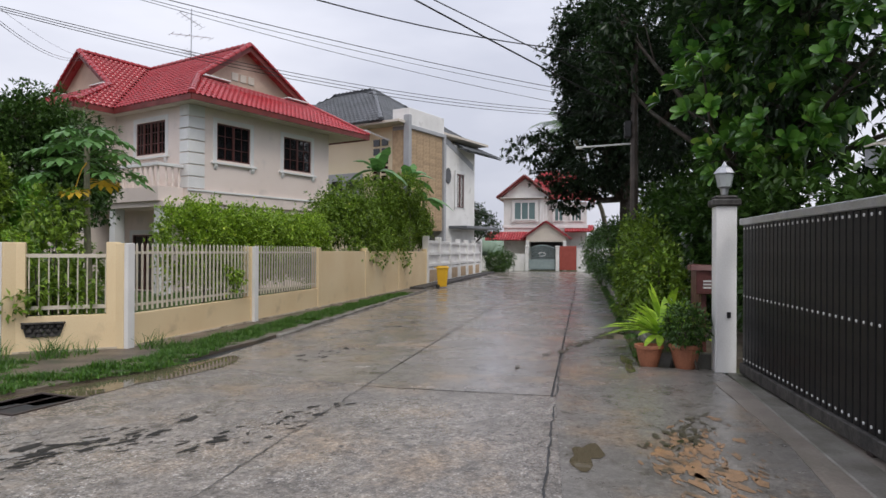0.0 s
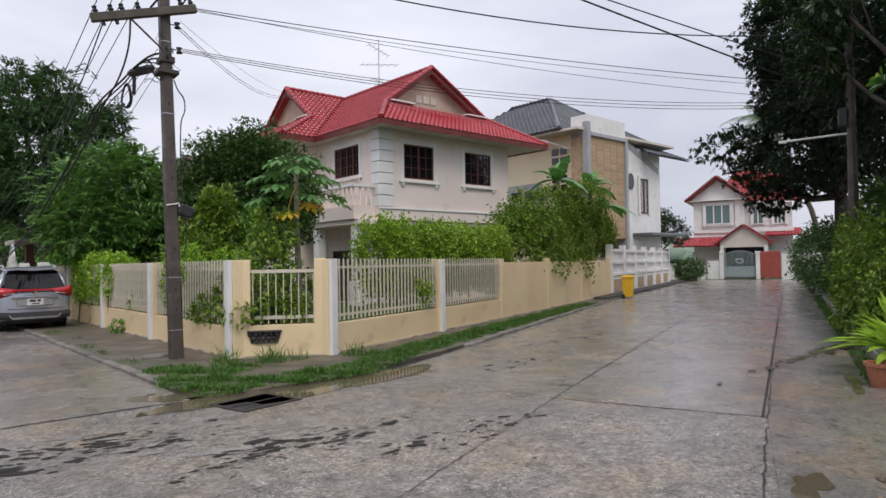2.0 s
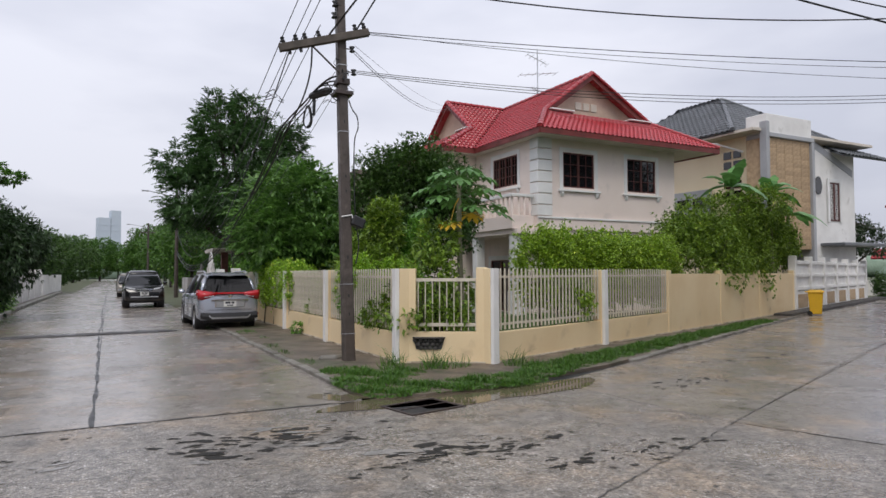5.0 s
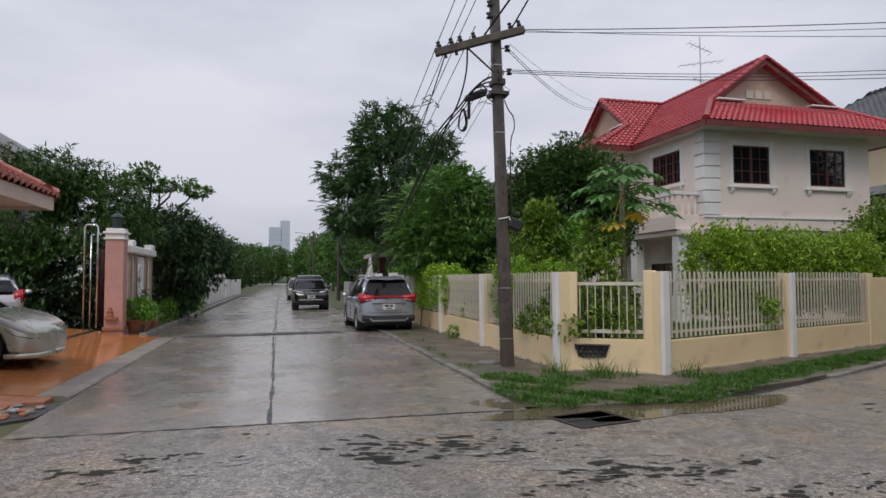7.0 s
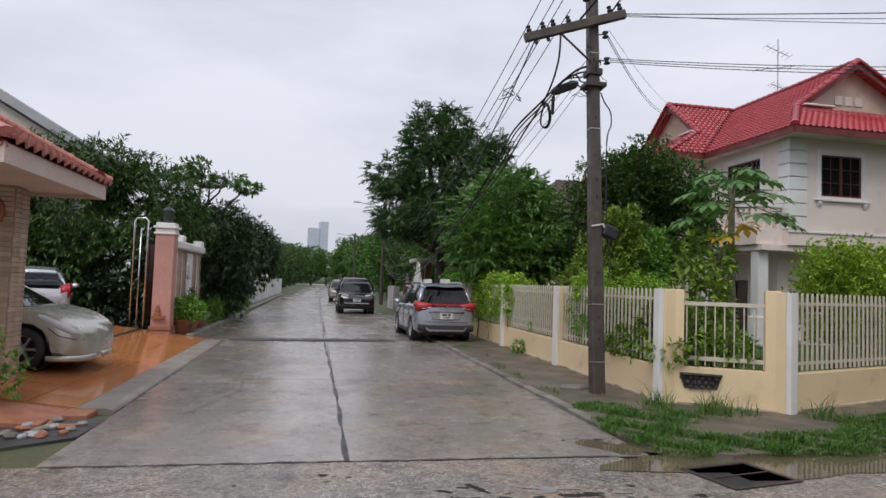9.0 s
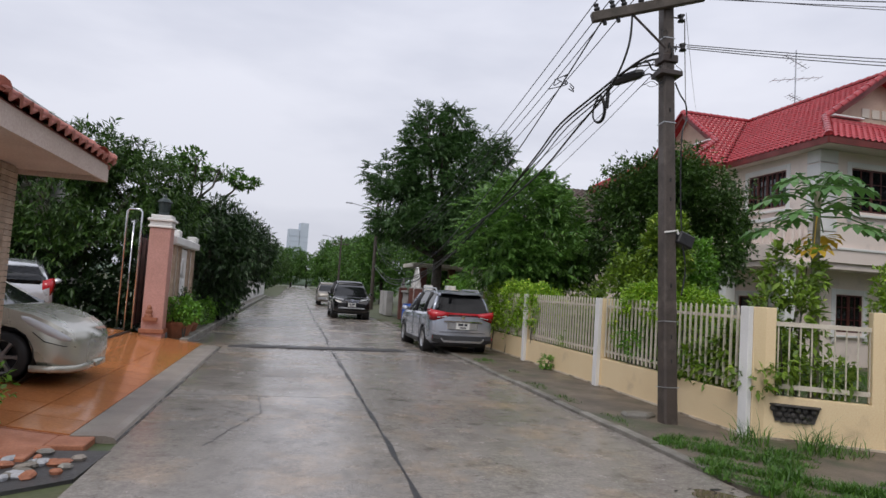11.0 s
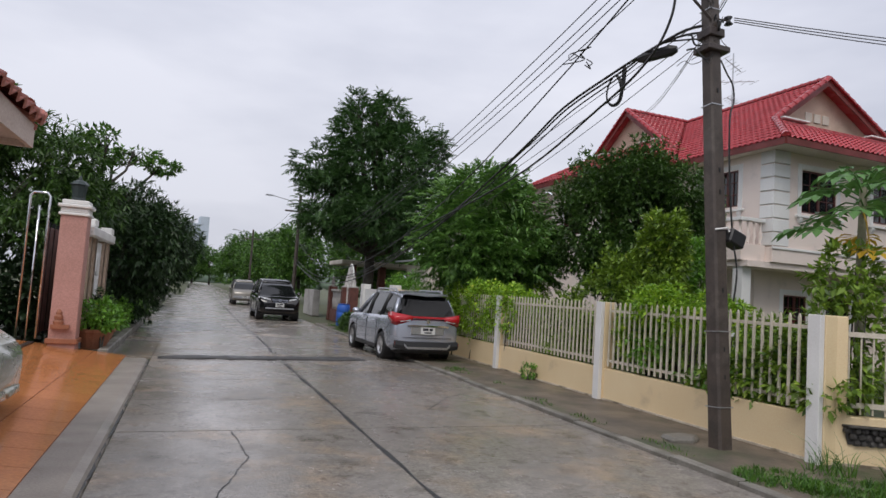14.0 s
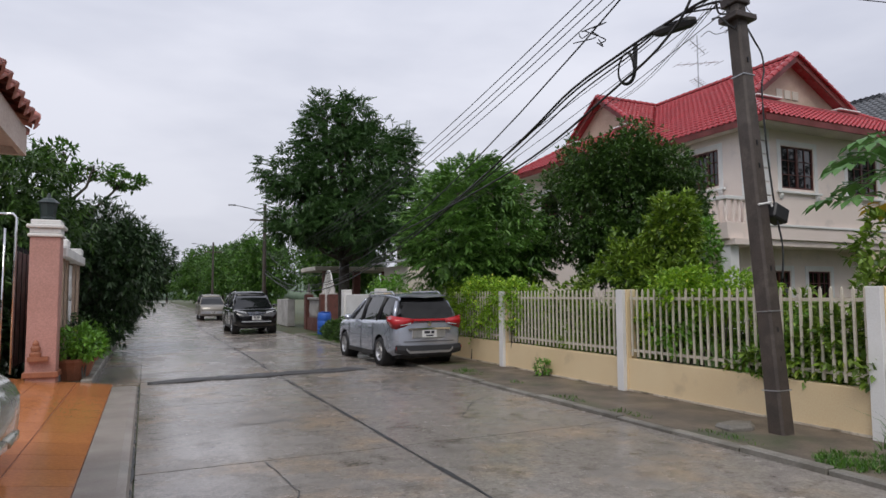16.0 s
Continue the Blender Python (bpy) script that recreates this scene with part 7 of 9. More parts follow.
def pot(name, label, x, y, r, h, z=0.0):
    t = thing(name, label, "plant pot", pose(x, y, z))
    part("bowl", Mesh().lathe([(r * 0.62, 0), (r * 0.8, h * 0.4), (r * 0.96, h * 0.85), (r * 1.06, h * 0.86), (r * 1.06, h), (r * 0.9, h), (r * 0.86, h * 0.8), (0, h * 0.8)], 18), M["terracotta"], t, smooth=False)
    return t


pot("plant_pot", "wide brown clay pot beside the pink pillar", -8.95, 10.0, 0.42, 0.42, 0.1)
pot("plant_pot", "round brown clay pot in the planting bed", -8.98, 12.2, 0.3, 0.4, 0.1)
shrub("potted_plant", "leafy light green plant in a clay pot", -8.9, 9.95, [(0, 0, 0.75, 0.5, 0.55, 0.28), (0.25, -0.25, 0.62, 0.35, 0.3, 0.2)], "bright", 0.13, 420, 3, seed=5, category="plant", z0=0.1)
shrub("flowering_bush", "thin red-flowered bush against the pale wall", -8.98, 11.0, [(0, 0, 0.9, 0.3, 0.5, 0.45)], "mango", 0.09, 160, 2, seed=6, z0=0.05)


def spiky(name, label, x, y, n, length, width, leaf, seed, z=0.0, category="plant", arch=0.5):
    """A rosette of strap leaves."""
    t = thing(name, label, category, pose(x, y, z))
    g = np.random.default_rng(seed)
    for k in range(n):
        a, el = 2.4 * k, g.uniform(0.35, 1.35)
        ln = length * g.uniform(0.7, 1.1)
        m = Mesh()
        pts = []
        for i in range(7):
            s = i / 6
            r, zz = ln * s * math.cos(el) * (1 + 0.25 * s), ln * s * math.sin(el) - arch * ln * s * s * math.cos(el)
            w = width * (0.35 + 2.2 * s * (1 - s)) * (1 if s < 0.99 else 0.1)
            c, q = math.cos(a), math.sin(a)
            pts.append([(r * c - w * q, r * q + w * c, zz + 0.3 * w), (r * c, r * q, zz), (r * c + w * q, r * q - w * c, zz + 0.3 * w)])
        for i in range(6):
            m.add(pts[i] + pts[i + 1], [(0, 1, 4, 3), (1, 2, 5, 4)])
        part("leaf", m, L[leaf], t, smooth=True)
    return t


spiky("spiky_plant", "grey-green spiky plant in the planting bed", -8.95, 12.15, 22, 0.7, 0.03, "compound", 3, 0.45)
spiky("spiky_plant", "grey-green spiky plant in the planting bed", -8.98, 13.2, 18, 0.6, 0.03, "compound", 4, 0.1)

# ---- garden behind the picket fence ----
# papaya
pap = thing("papaya_tree", "slender papaya tree with large lobed leaves", "tree", pose(1.75, 0.75, 0))
part("trunk", Mesh().tube([(0, 0, 0), (0.03, 0.02, 1.2), (-0.04, -0.02, 2.4), (-0.06, -0.06, 3.65)], 0.075, 8, 0.05), M["papayastem"], pap, smooth=True)
g = np.random.default_rng(12)


def papaya_leaf(m_stalk, base, az, el, ln, span, leaf_mesh, seed):
    g = np.random.default_rng(seed)
    c, q = math.cos(az), math.sin(az)
    tip = Vector(base) + Vector((c * math.cos(el), q * math.cos(el), math.sin(el))) * ln
    mid = Vector(base).lerp(tip, 0.5) + Vector((0, 0, 0.08))
    m_stalk.tube([base, mid, tip], 0.014, 5, 0.009)
    # seven fingers, each cut into side lobes, drooping outward
    out = Vector((c, q, -0.35)).normalized()
    side = Vector((-q, c, 0))
    for k in range(9):
        a = (k - 4) * 0.5
        d = (out * math.cos(a) + side * math.sin(a)).normalized()
        d.z -= 0.25
        fl = span * (1.0 - 0.06 * abs(k - 4)) * g.uniform(0.9, 1.1)
        w = fl * 0.2
        sd = d.cross(Vector((0, 0, 1))).normalized()
        p = [tip, tip + d * fl * 0.35 + sd * w * 0.5, tip + d * fl * 0.5 + sd * w * 1.3, tip + d * fl * 0.62 + sd * w * 0.5, tip + d * fl * 0.78 + sd * w * 0.9, tip + d * fl - Vector((0, 0, 0.06)),
             tip + d * fl * 0.78 - sd * w * 0.9, tip + d * fl * 0.62 - sd * w * 0.5, tip + d * fl * 0.5 - sd * w * 1.3, tip + d * fl * 0.35 - sd * w * 0.5]
        p = [v + Vector((0, 0, -0.05 * abs(i - 5) / 5)) for i, v in enumerate(p)]
        leaf_mesh.add(p, [(0, 1, 9), (1, 3, 7, 9), (1, 2, 3), (9, 7, 8), (3, 5, 7), (3, 4, 5), (7, 5, 6)])


for k in range(19):
    stalk, leafm = Mesh(), Mesh()
    el = 0.95 - 0.085 * k if k < 15 else -0.25
    papaya_leaf(stalk, (-0.06, -0.06, 3.62 - 0.02 * k), 2.39996 * k, el, 0.45 + 0.025 * min(k, 14), 0.40, leafm, k)
    st = part("leaf_stalk", stalk, L["papaya"], pap)
    part("leaf", leafm, L["papaya"] if k != 16 else L["yellowleaf"], st)
stalk, leafm = Mesh(), Mesh()
papaya_leaf(stalk, (-0.06, -0.06, 3.3), 3.9, -0.75, 0.75, 0.34, leafm, 77)
st = part("leaf_stalk", stalk, L["yellowleaf"], pap)
part("leaf", leafm, L["yellowleaf"], st, "withered yellow leaf")

tree("tree", "dense dark green ficus-like garden tree", 5.0, 10.0, 2.4, 0.16, [(0, 0, 4.9, 2.1, 2.0, 1.7), (-1.4, 0.4, 4.0, 1.4, 1.3, 1.4), (1.1, -0.6, 4.1, 1.3, 1.2, 1.2), (0.2, 0.9, 5.6, 1.1, 1.2, 0.9), (0.5, -1.1, 3.4, 1.3, 1.1, 1.2), (-0.5, -0.8, 5.3, 1.0, 1.0, 0.9), (-0.9, -0.6, 2.9, 1.2, 1.1, 1.0), (0.2, 0.2, 2.6, 1.3, 1.3, 0.9)], "mango", 0.14, 13500, 5, seed=11)
tree("tree", "rounded garden tree with long compound leaves", 1.35, 12.6, 1.8, 0.14, [(0, 0, 3.9, 2.0, 1.9, 1.7), (-0.9, -0.4, 3.2, 1.3, 1.3, 1.2), (1.2, 0.2, 3.3, 1.4, 1.3, 1.2), (0.1, 0.3, 4.9, 1.3, 1.3, 0.9), (0.6, -0.9, 3.1, 1.4, 1.1, 1.1)], "compound", 0.26, 1500, 5, seed=12, width=0.26, droop=0.9, spread=0.75, cup=0.22, pinnate=(2300, 0.42, 7, 0.21, 0.22))
tree("tree", "tall dark feathery tree behind the lane wall", 1.9, 28.5, 3.6, 0.34, [(0.2, 0, 8.0, 3.2, 3.4, 2.4), (-2.1, -0.6, 6.2, 2.0, 2.3, 1.8), (2.4, -0.4, 6.6, 2.2, 2.3, 1.9), (1.6, 0.5, 9.6, 2.2, 2.2, 1.7), (-1.0, 0, 10.4, 1.6, 1.6, 1.4), (0.6, 0.3, 11.4, 1.0, 1.0, 1.2), (-2.9, 0, 8.0, 1.5, 1.6, 1.1), (0.3, -2.2, 5.6, 2.4, 1.8, 1.4), (-1.3, 0.1, 11.6, 0.5, 0.5, 0.9), (0.0, 0.2, 11.9, 0.45, 0.45, 0.9), (3.3, 0.2, 10.2, 0.9, 0.9, 0.8), (-2.8, -0.6, 5.2, 1.2, 1.4, 0.8), (1.8, -1.5, 4.6, 1.8, 1.4, 1.0)], "feather", 0.36, 3600, 5, seed=13, width=0.22, droop=1.0, spread=0.8, cup=0.25, pinnate=(4200, 0.6, 8, 0.24, 0.25))
shrub("shrub", "upright bright leafy shrub behind the pickets", 2.3, 5.2, [(0, 0, 1.6, 0.75, 0.7, 0.9), (-0.35, 0.2, 2.5, 0.35, 0.35, 0.9), (0.4, -0.2, 2.4, 0.4, 0.35, 0.9), (0.05, 0.1, 2.2, 0.5, 0.5, 0.8)], "bright", 0.12, 2300, 4, seed=14, stems=7)
shrub("shrub", "golden green clipped shrub spilling over the pickets", 0.55, 9.1, [(0, 0, 1.55, 0.5, 1.1, 0.55), (-0.1, -1.0, 1.5, 0.45, 0.5, 0.4), (-0.35, 0.2, 1.2, 0.25, 0.8, 0.6)], "golden", 0.085, 3000, 4, seed=15)
shrub("shrub", "golden green shrub hanging through and over the pickets", 0.3, 8.6, [(0, 0, 1.75, 0.45, 0.9, 0.35), (-0.25, -0.3, 1.3, 0.2, 0.6, 0.5), (0, 1.6, 1.8, 0.45, 0.9, 0.4), (-0.25, 1.5, 1.2, 0.2, 0.9, 0.6), (0, 3.2, 1.75, 0.4, 0.9, 0.4), (-0.25, 3.0, 1.2, 0.2, 0.8, 0.6)], "golden", 0.085, 2900, 4, seed=115, stems=9)
shrub("shrub", "bright yellow-green shrub mounded above the pickets", 0.5, 3.3, [(0, 0, 1.75, 0.5, 0.75, 0.4), (-0.1, -0.7, 1.6, 0.4, 0.5, 0.35), (-0.15, 0.6, 1.3, 0.3, 0.5, 0.5)], "golden", 0.085, 2600, 4, seed=116)
shrub("shrub", "tall leafy young trees crowding behind the pickets", 1.5, 4.6, [(0, 0, 1.6, 0.7, 0.9, 0.9), (0.1, 1.2, 1.9, 0.7, 0.8, 1.0), (0.2, 0.2, 2.9, 0.5, 0.6, 0.8), (0.0, 1.9, 1.5, 0.7, 0.8, 0.9), (0.3, -1.6, 1.3, 0.6, 0.8, 0.8)], "street", 0.14, 4200, 4, seed=117, stems=12)
shrub("shrub", "weedy leaves threaded through the corner pickets", 0.15, 1.5, [(0, 0, 0.85, 0.2, 0.9, 0.35), (0.1, 0.8, 1.25, 0.2, 0.5, 0.35), (0.1, -0.8, 1.1, 0.25, 0.5, 0.5)], "street", 0.12, 900, 3, seed=118)
shrub("shrub", "golden green clipped shrub spilling over the pickets", 0.5, 11.2, [(0, 0, 1.5, 0.5, 0.9, 0.5), (-0.35, 0.0, 1.1, 0.25, 0.7, 0.6)], "hedge", 0.085, 1800, 4, seed=16)
shrub("shrub", "light green rounded shrub behind the pickets", 1.1, 3.0, [(0, 0, 1.75, 0.6, 0.75, 0.35), (0.1, -0.2, 1.3, 0.6, 0.7, 0.6)], "golden", 0.08, 1500, 4, seed=17)
shrub("shrub", "loose climbing shrub woven through the pickets", 0.3, 2.0, [(0, 0, 1.0, 0.3, 0.7, 0.6), (0.1, -0.9, 0.9, 0.35, 0.5, 0.6), (-0.15, 1.2, 1.1, 0.2, 0.6, 0.4)], "bright", 0.1, 900, 3, seed=18)
shrub("shrub", "leafy climber growing through the pickets", 0.35, 6.3, [(0, 0, 1.0, 0.3, 1.2, 0.6), (0.1, -1.4, 1.1, 0.3, 0.6, 0.6)], "street", 0.1, 1200, 3, seed=24)
shrub("shrub", "leafy climber growing through the pickets", 0.35, 14.2, [(0, 0, 1.2, 0.4, 1.6, 0.7)], "hedge", 0.1, 1200, 3, seed=25)
shrub("shrub", "straggling young tree beside the corner posts", 0.75, 0.25, [(0, 0, 1.6, 0.6, 0.5, 0.6), (-0.35, -0.3, 1.15, 0.4, 0.4, 0.4), (0.3, 0.2, 2.3, 0.5, 0.5, 0.5), (-0.6, -0.2, 0.8, 0.3, 0.3, 0.25), (0.3, -0.5, 0.9, 0.35, 0.3, 0.3)], "street", 0.13, 850, 3, seed=19, stems=6)
shrub("shrub", "thicket of mixed green shrubs behind the corner", 2.2, 2.6, [(0, 0, 0.9, 0.7, 0.7, 0.6), (0.7, 0.6, 1.2, 0.6, 0.6, 0.6)], "street", 0.14, 800, 4, seed=20)
shrub("weed_tuft", "small green weed growing at the wall foot", -0.15, 6.7, [(0, 0, 0.2, 0.16, 0.2, 0.2)], "bright", 0.08, 90, 3, seed=21, stems=3)
shrub("hedge", "bright green clipped hedge above the picket fence", 0, 0, [(u, 0.95 + 0.1 * math.sin(u * 2), 1.85, 0.85, 0.75, 0.95) for u in np.arange(3.1, 9.6, 0.7)] + [(3.4, 0.3, 1.3, 0.5, 0.5, 0.6)], "hedge", 0.085, 19000, 5, seed=22, m=A_M, stems=14, category="hedge")
shrub("bush", "large arching bright green bush above the wall", 0, 0, [(12.6, 1.2, 2.0, 1.9, 1.4, 1.7), (14.6, 1.1, 2.1, 1.9, 1.4, 1.7), (11.2, 1.2, 1.5, 1.2, 1.1, 1.2), (13.6, 1.3, 3.0, 1.7, 1.2, 1.0), (16.6, 0.9, 2.1, 1.7, 1.2, 1.5), (18.3, 1.2, 2.2, 1.5, 1.0, 1.3), (15.4, 1.2, 3.5, 1.8, 1.2, 1.2), (17.4, 1.0, 3.0, 1.5, 1.1, 1.1), (13.4, 1.3, 3.4, 1.4, 1.1, 0.9), (19.6, 1.1, 2.5, 1.2, 0.9, 1.2), (21.2, 1.1, 2.6, 1.3, 0.9, 1.1), (22.6, 1.1, 2.6, 1.0, 0.8, 0.8), (20.4, 0.8, 3.2, 1.5, 1.0, 1.1), (16.5, 1.0, 3.9, 2.0, 1.1, 0.9), (19.0, 0.9, 3.8, 1.6, 1.0, 0.8), (22.8, 0.9, 2.9, 1.1, 0.8, 0.8), (19.4, 0.7, 3.2, 1.2, 0.8, 0.9), (21.3, 0.7, 3.2, 1.2, 0.8, 0.8), (17.6, 0.2, 4.3, 1.6, 0.9, 0.8)], "street", 0.115, 24000, 5, seed=23, m=A_M, stems=16, droop=0.25)


def banana(x, y, h, n, seed, z=0.0):
    t = thing("banana_plant", "banana plant with broad torn leaves over the wall", "plant", pose(x, y, z), group="banana plants")
    part("trunk", Mesh().tube([(0, 0, 0), (0.05, 0, h * 0.5), (0, 0.03, h)], 0.11, 8, 0.07), M["papayastem"], t, smooth=True)
    g = np.random.default_rng(seed)
    for k in range(n):
        a, el = 2.4 * k + g.uniform(0, 0.4), g.uniform(0.35, 1.25)
        ln, w = g.uniform(1.3, 1.9), 0.24
        c, q = math.cos(a), math.sin(a)
        m = Mesh()
        prev = None
        for i in range(15):
            s = i / 14
            r, zz = ln * s * math.cos(el), h + ln * s * math.sin(el) - 1.1 * ln * s * s * math.cos(el) * 0.8
            ww = w * min(1, s * 5) * (1 - max(0, s - 0.75) * 3.4) * (1 if i % 4 else 0.82)
            row = [(r * c - ww * q, r * q + ww * c, zz - 0.25 * ww), (r * c, r * q, zz), (r * c + ww * q, r * q - ww * c, zz - 0.25 * ww)]
            if prev:
                m.add(prev + row, [(0, 1, 4, 3), (1, 2, 5, 4)])
            prev = row
        part("leaf", m, L["banana"], t, smooth=True)


banana(*ap(18.8, 0.3), 4.9, 10, 1)
banana(*ap(16.2, 0.9), 5.0, 9, 2)
banana(*ap(21.8, 0.35), 4.2, 10, 3)

# ---- trees and walls along the far lane ----
tree("tree", "dense dark mango tree overhanging the lane edge", -9.25, 17.4, 1.3, 0.15, [(0, 0, 2.9, 1.9, 2.1, 1.6), (0.6, -0.8, 2.3, 1.5, 1.5, 1.3), (-0.6, 0.9, 3.4, 1.5, 1.6, 1.2), (0.5, 1.2, 2.2, 1.5, 1.5, 1.3), (0.1, -0.2, 3.9, 1.2, 1.2, 0.8), (0.2, -0.3, 1.1, 1.1, 1.4, 0.9), (1.3, 0.4, 2.7, 1.2, 1.5, 1.2), (1.0, 1.6, 3.3, 1.1, 1.4, 0.9), (-1.3, 1.0, 3.9, 1.4, 1.4, 1.0)], "dark", 0.24, 5400, 5, seed=31, width=0.24, droop=0.55, spread=0.75)
tree("tree", "dense dark mango tree behind the tiled driveway", -13.2, 13.2, 1.4, 0.16, [(0, 0, 3.6, 2.3, 2.0, 1.7), (2.0, -0.3, 2.9, 1.7, 1.5, 1.6), (-2.6, -0.4, 3.2, 2.0, 1.7, 1.8), (0.6, -1.0, 2.0, 2.4, 1.2, 1.5), (-3.0, -1.0, 1.6, 2.0, 1.3, 1.5), (2.2, 0.6, 1.6, 1.4, 1.4, 1.3), (-5.2, -0.5, 3.0, 2.2, 1.6, 2.0), (1.2, 0.8, 4.6, 1.4, 1.3, 0.9), (-1.6, 0, 5.0, 2.0, 1.6, 1.2), (0.9, 0.2, 5.2, 1.3, 1.3, 0.9), (-4.2, 0, 5.4, 1.9, 1.5, 1.2), (2.3, 0.5, 4.5, 1.4, 1.4, 1.1), (2.9, 1.0, 3.4, 1.3, 1.4, 1.3)], "mangodark", 0.24, 12000, 5, seed=32, width=0.23, droop=0.7, spread=0.75)
# very dark leaves stand in for the deep shade beneath these trees
shrub("shrub", "near-black shrub mass standing for deep shade behind the driveway", -13, 12.0, [(x, 0, 1.0, 1.0, 0.6, 1.1) for x in np.arange(-4, 3.6, 1.0)], "black", 0.2, 2600, 4, seed=33)
tree("tree", "flat-topped frangipani-like tree with bare forked branches", -10.2, 18.6, 3.6, 0.14, [(0.9, 0.2, 6.0, 0.8, 0.8, 0.22), (-0.9, 0.3, 6.0, 0.9, 0.8, 0.2), (0.1, -0.6, 6.2, 0.8, 0.7, 0.2), (1.8, 0.1, 5.5, 0.6, 0.6, 0.2), (-1.8, -0.2, 5.8, 0.7, 0.6, 0.2), (0.2, 0.9, 5.8, 0.8, 0.7, 0.2)], "roadside", 0.2, 620, 4, seed=34, width=0.42, bark="bark", droop=-0.2)
shrub("shrub", "small roadside shrubs under the trees", -8.95, 15.4, [(0, 0, 0.5, 0.3, 1.0, 0.5), (0, 2.4, 0.5, 0.3, 1.1, 0.6), (0, 4.8, 0.45, 0.35, 1.0, 0.5), (0.1, 7.5, 0.6, 0.4, 1.2, 0.6)], "bright", 0.11, 1100, 4, seed=35)
row = tree("tree", "leafy green roadside tree far down the lane", -11.2, 27, 2.0, 0.16, [(0, 0, 3.6, 2.2, 2.6, 1.8), (0.5, 1.6, 2.8, 1.6, 1.8, 1.5), (-0.4, -1.6, 3.0, 1.7, 1.8, 1.5), (0.3, 0, 1.5, 1.3, 2.0, 1.2)], "mango", 0.3, 1900, 5, seed=36, group="far trees")
for i, (x, y, s, r) in enumerate(((-11.6, 33, 1.0, 40), (-11.2, 52, 1.05, 140), (-11.6, 66, 1.2, 210), (-11.0, 84, 1.2, 10), (-12, 110, 1.5, 90), (-11.5, 145, 1.7, 60), (2.6, 150, 1.9, 20))):
    copy_thing(row, pose(x, y, 0, 0, 0, r) @ Matrix.Diagonal((s, s, s, 1)))
bright_row = tree("tree", "bright green rounded tree beside the far lane", 2.4, 56, 2.2, 0.2, [(0, 0, 4.6, 3.0, 3.0, 2.4), (-1.6, -0.8, 3.4, 2.0, 2.0, 1.8), (1.4, 0.6, 3.6, 2.0, 2.2, 1.8), (-0.3, 0.4, 6.2, 1.8, 1.8, 1.2), (-0.6, -1.6, 2.0, 1.8, 1.6, 1.4)], "roadside", 0.34, 2600, 5, seed=37, group="far trees")
for i, (x, y, s, r) in enumerate(((3.2, 68, 1.1, 50), (2.6, 82, 1.1, 170), (3.2, 100, 1.3, 250), (2.2, 122, 1.5, 310), (6.5, 46, 1.0, 100), (4.4, 38, 1.1, 30), (-7.0, 190, 1.6, 200), (-2.5, 185, 1.4, 80), (-11.5, 180, 1.6, 140))):
    copy_thing(bright_row, pose(x, y, 0, 0, 0, r) @ Matrix.Diagonal((s, s, s, 1)))
# far tree ring, its haze only in the base colour
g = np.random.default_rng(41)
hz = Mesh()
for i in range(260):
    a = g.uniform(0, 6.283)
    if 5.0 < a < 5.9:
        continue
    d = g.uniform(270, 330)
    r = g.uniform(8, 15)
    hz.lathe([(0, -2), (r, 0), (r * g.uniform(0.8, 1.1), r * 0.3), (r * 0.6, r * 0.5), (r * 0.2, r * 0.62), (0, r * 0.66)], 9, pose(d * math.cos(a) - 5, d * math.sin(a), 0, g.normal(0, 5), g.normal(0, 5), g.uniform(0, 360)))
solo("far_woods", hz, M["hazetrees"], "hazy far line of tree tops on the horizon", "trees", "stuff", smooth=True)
# tower looks distant through its haze-tinted material alone
tw = thing("tower_block", "hazy blue high-rise tower far beyond the lane", "tower", pose(-4, 760, 0, 0, 0, 8))
part("shaft", Mesh().box(-13, -1, -8, 8, 0, 62), M["tower"], tw)
part("shaft", Mesh().box(-0.5, 9, -8, 8, 0, 70), M["tower"], tw)
for z in range(6, 60, 6):
    part("floor_band", Mesh().box(-13.2, 9.2, -8.3, -8.02, z, z + 1.2), M["tower"], tw)

# right side of the far lane: white wall, brick gate, barrel, bushes
nw = thing("white_wall", "stained white boundary wall past the garden fence", "wall", kind="structure")
part("panel", Mesh().box(-0.1, 0.06, 17.1, 21.5, -0.1, 1.75), M["white"], nw, bevel=0.01)
for y in (17.2, 21.5):
    part("pier", Mesh().box(-0.2, 0.16, y - 0.18, y + 0.18, -0.1, 1.95), M["white"], nw, bevel=0.015)
bg = thing("ornate_gate", "white wrought iron arch gate between red brick pillars", "gate", pose(-0.1, 23.4, 0))
for y in (0.0, 1.5, 4.6):
    bp_ = part("brick_pillar", Mesh().box(-0.2, 0.2, y - 0.2, y + 0.2, 0, 1.75), M["brickred"], bg, "red brick pillar", bevel=0.01)
    part("finial", Mesh().lathe([(0.2, 1.75), (0.22, 1.8), (0.09, 1.84), (0.11, 2.0), (0.05, 2.15), (0.07, 2.22), (0, 2.35)], 10, pose(0, y, 0)), M["greywhite"], bp_, "white finial", smooth=True)
part("arch", Mesh().tube([(0, 0.75 + 0.7 * math.cos(t), 1.9 + 0.95 * math.sin(t)) for t in np.linspace(0, math.pi, 13)], 0.035, 6), M["white"], bg, "white iron arch")
for k in range(7):
    y = 0.2 + k * 0.18
    part("bar", Mesh().tube([(0, y, 0.1), (0, y, 1.9 + 0.9 * math.sqrt(max(0, 1 - ((y - 0.75) / 0.7) ** 2)))], 0.016, 5), M["white"], bg)
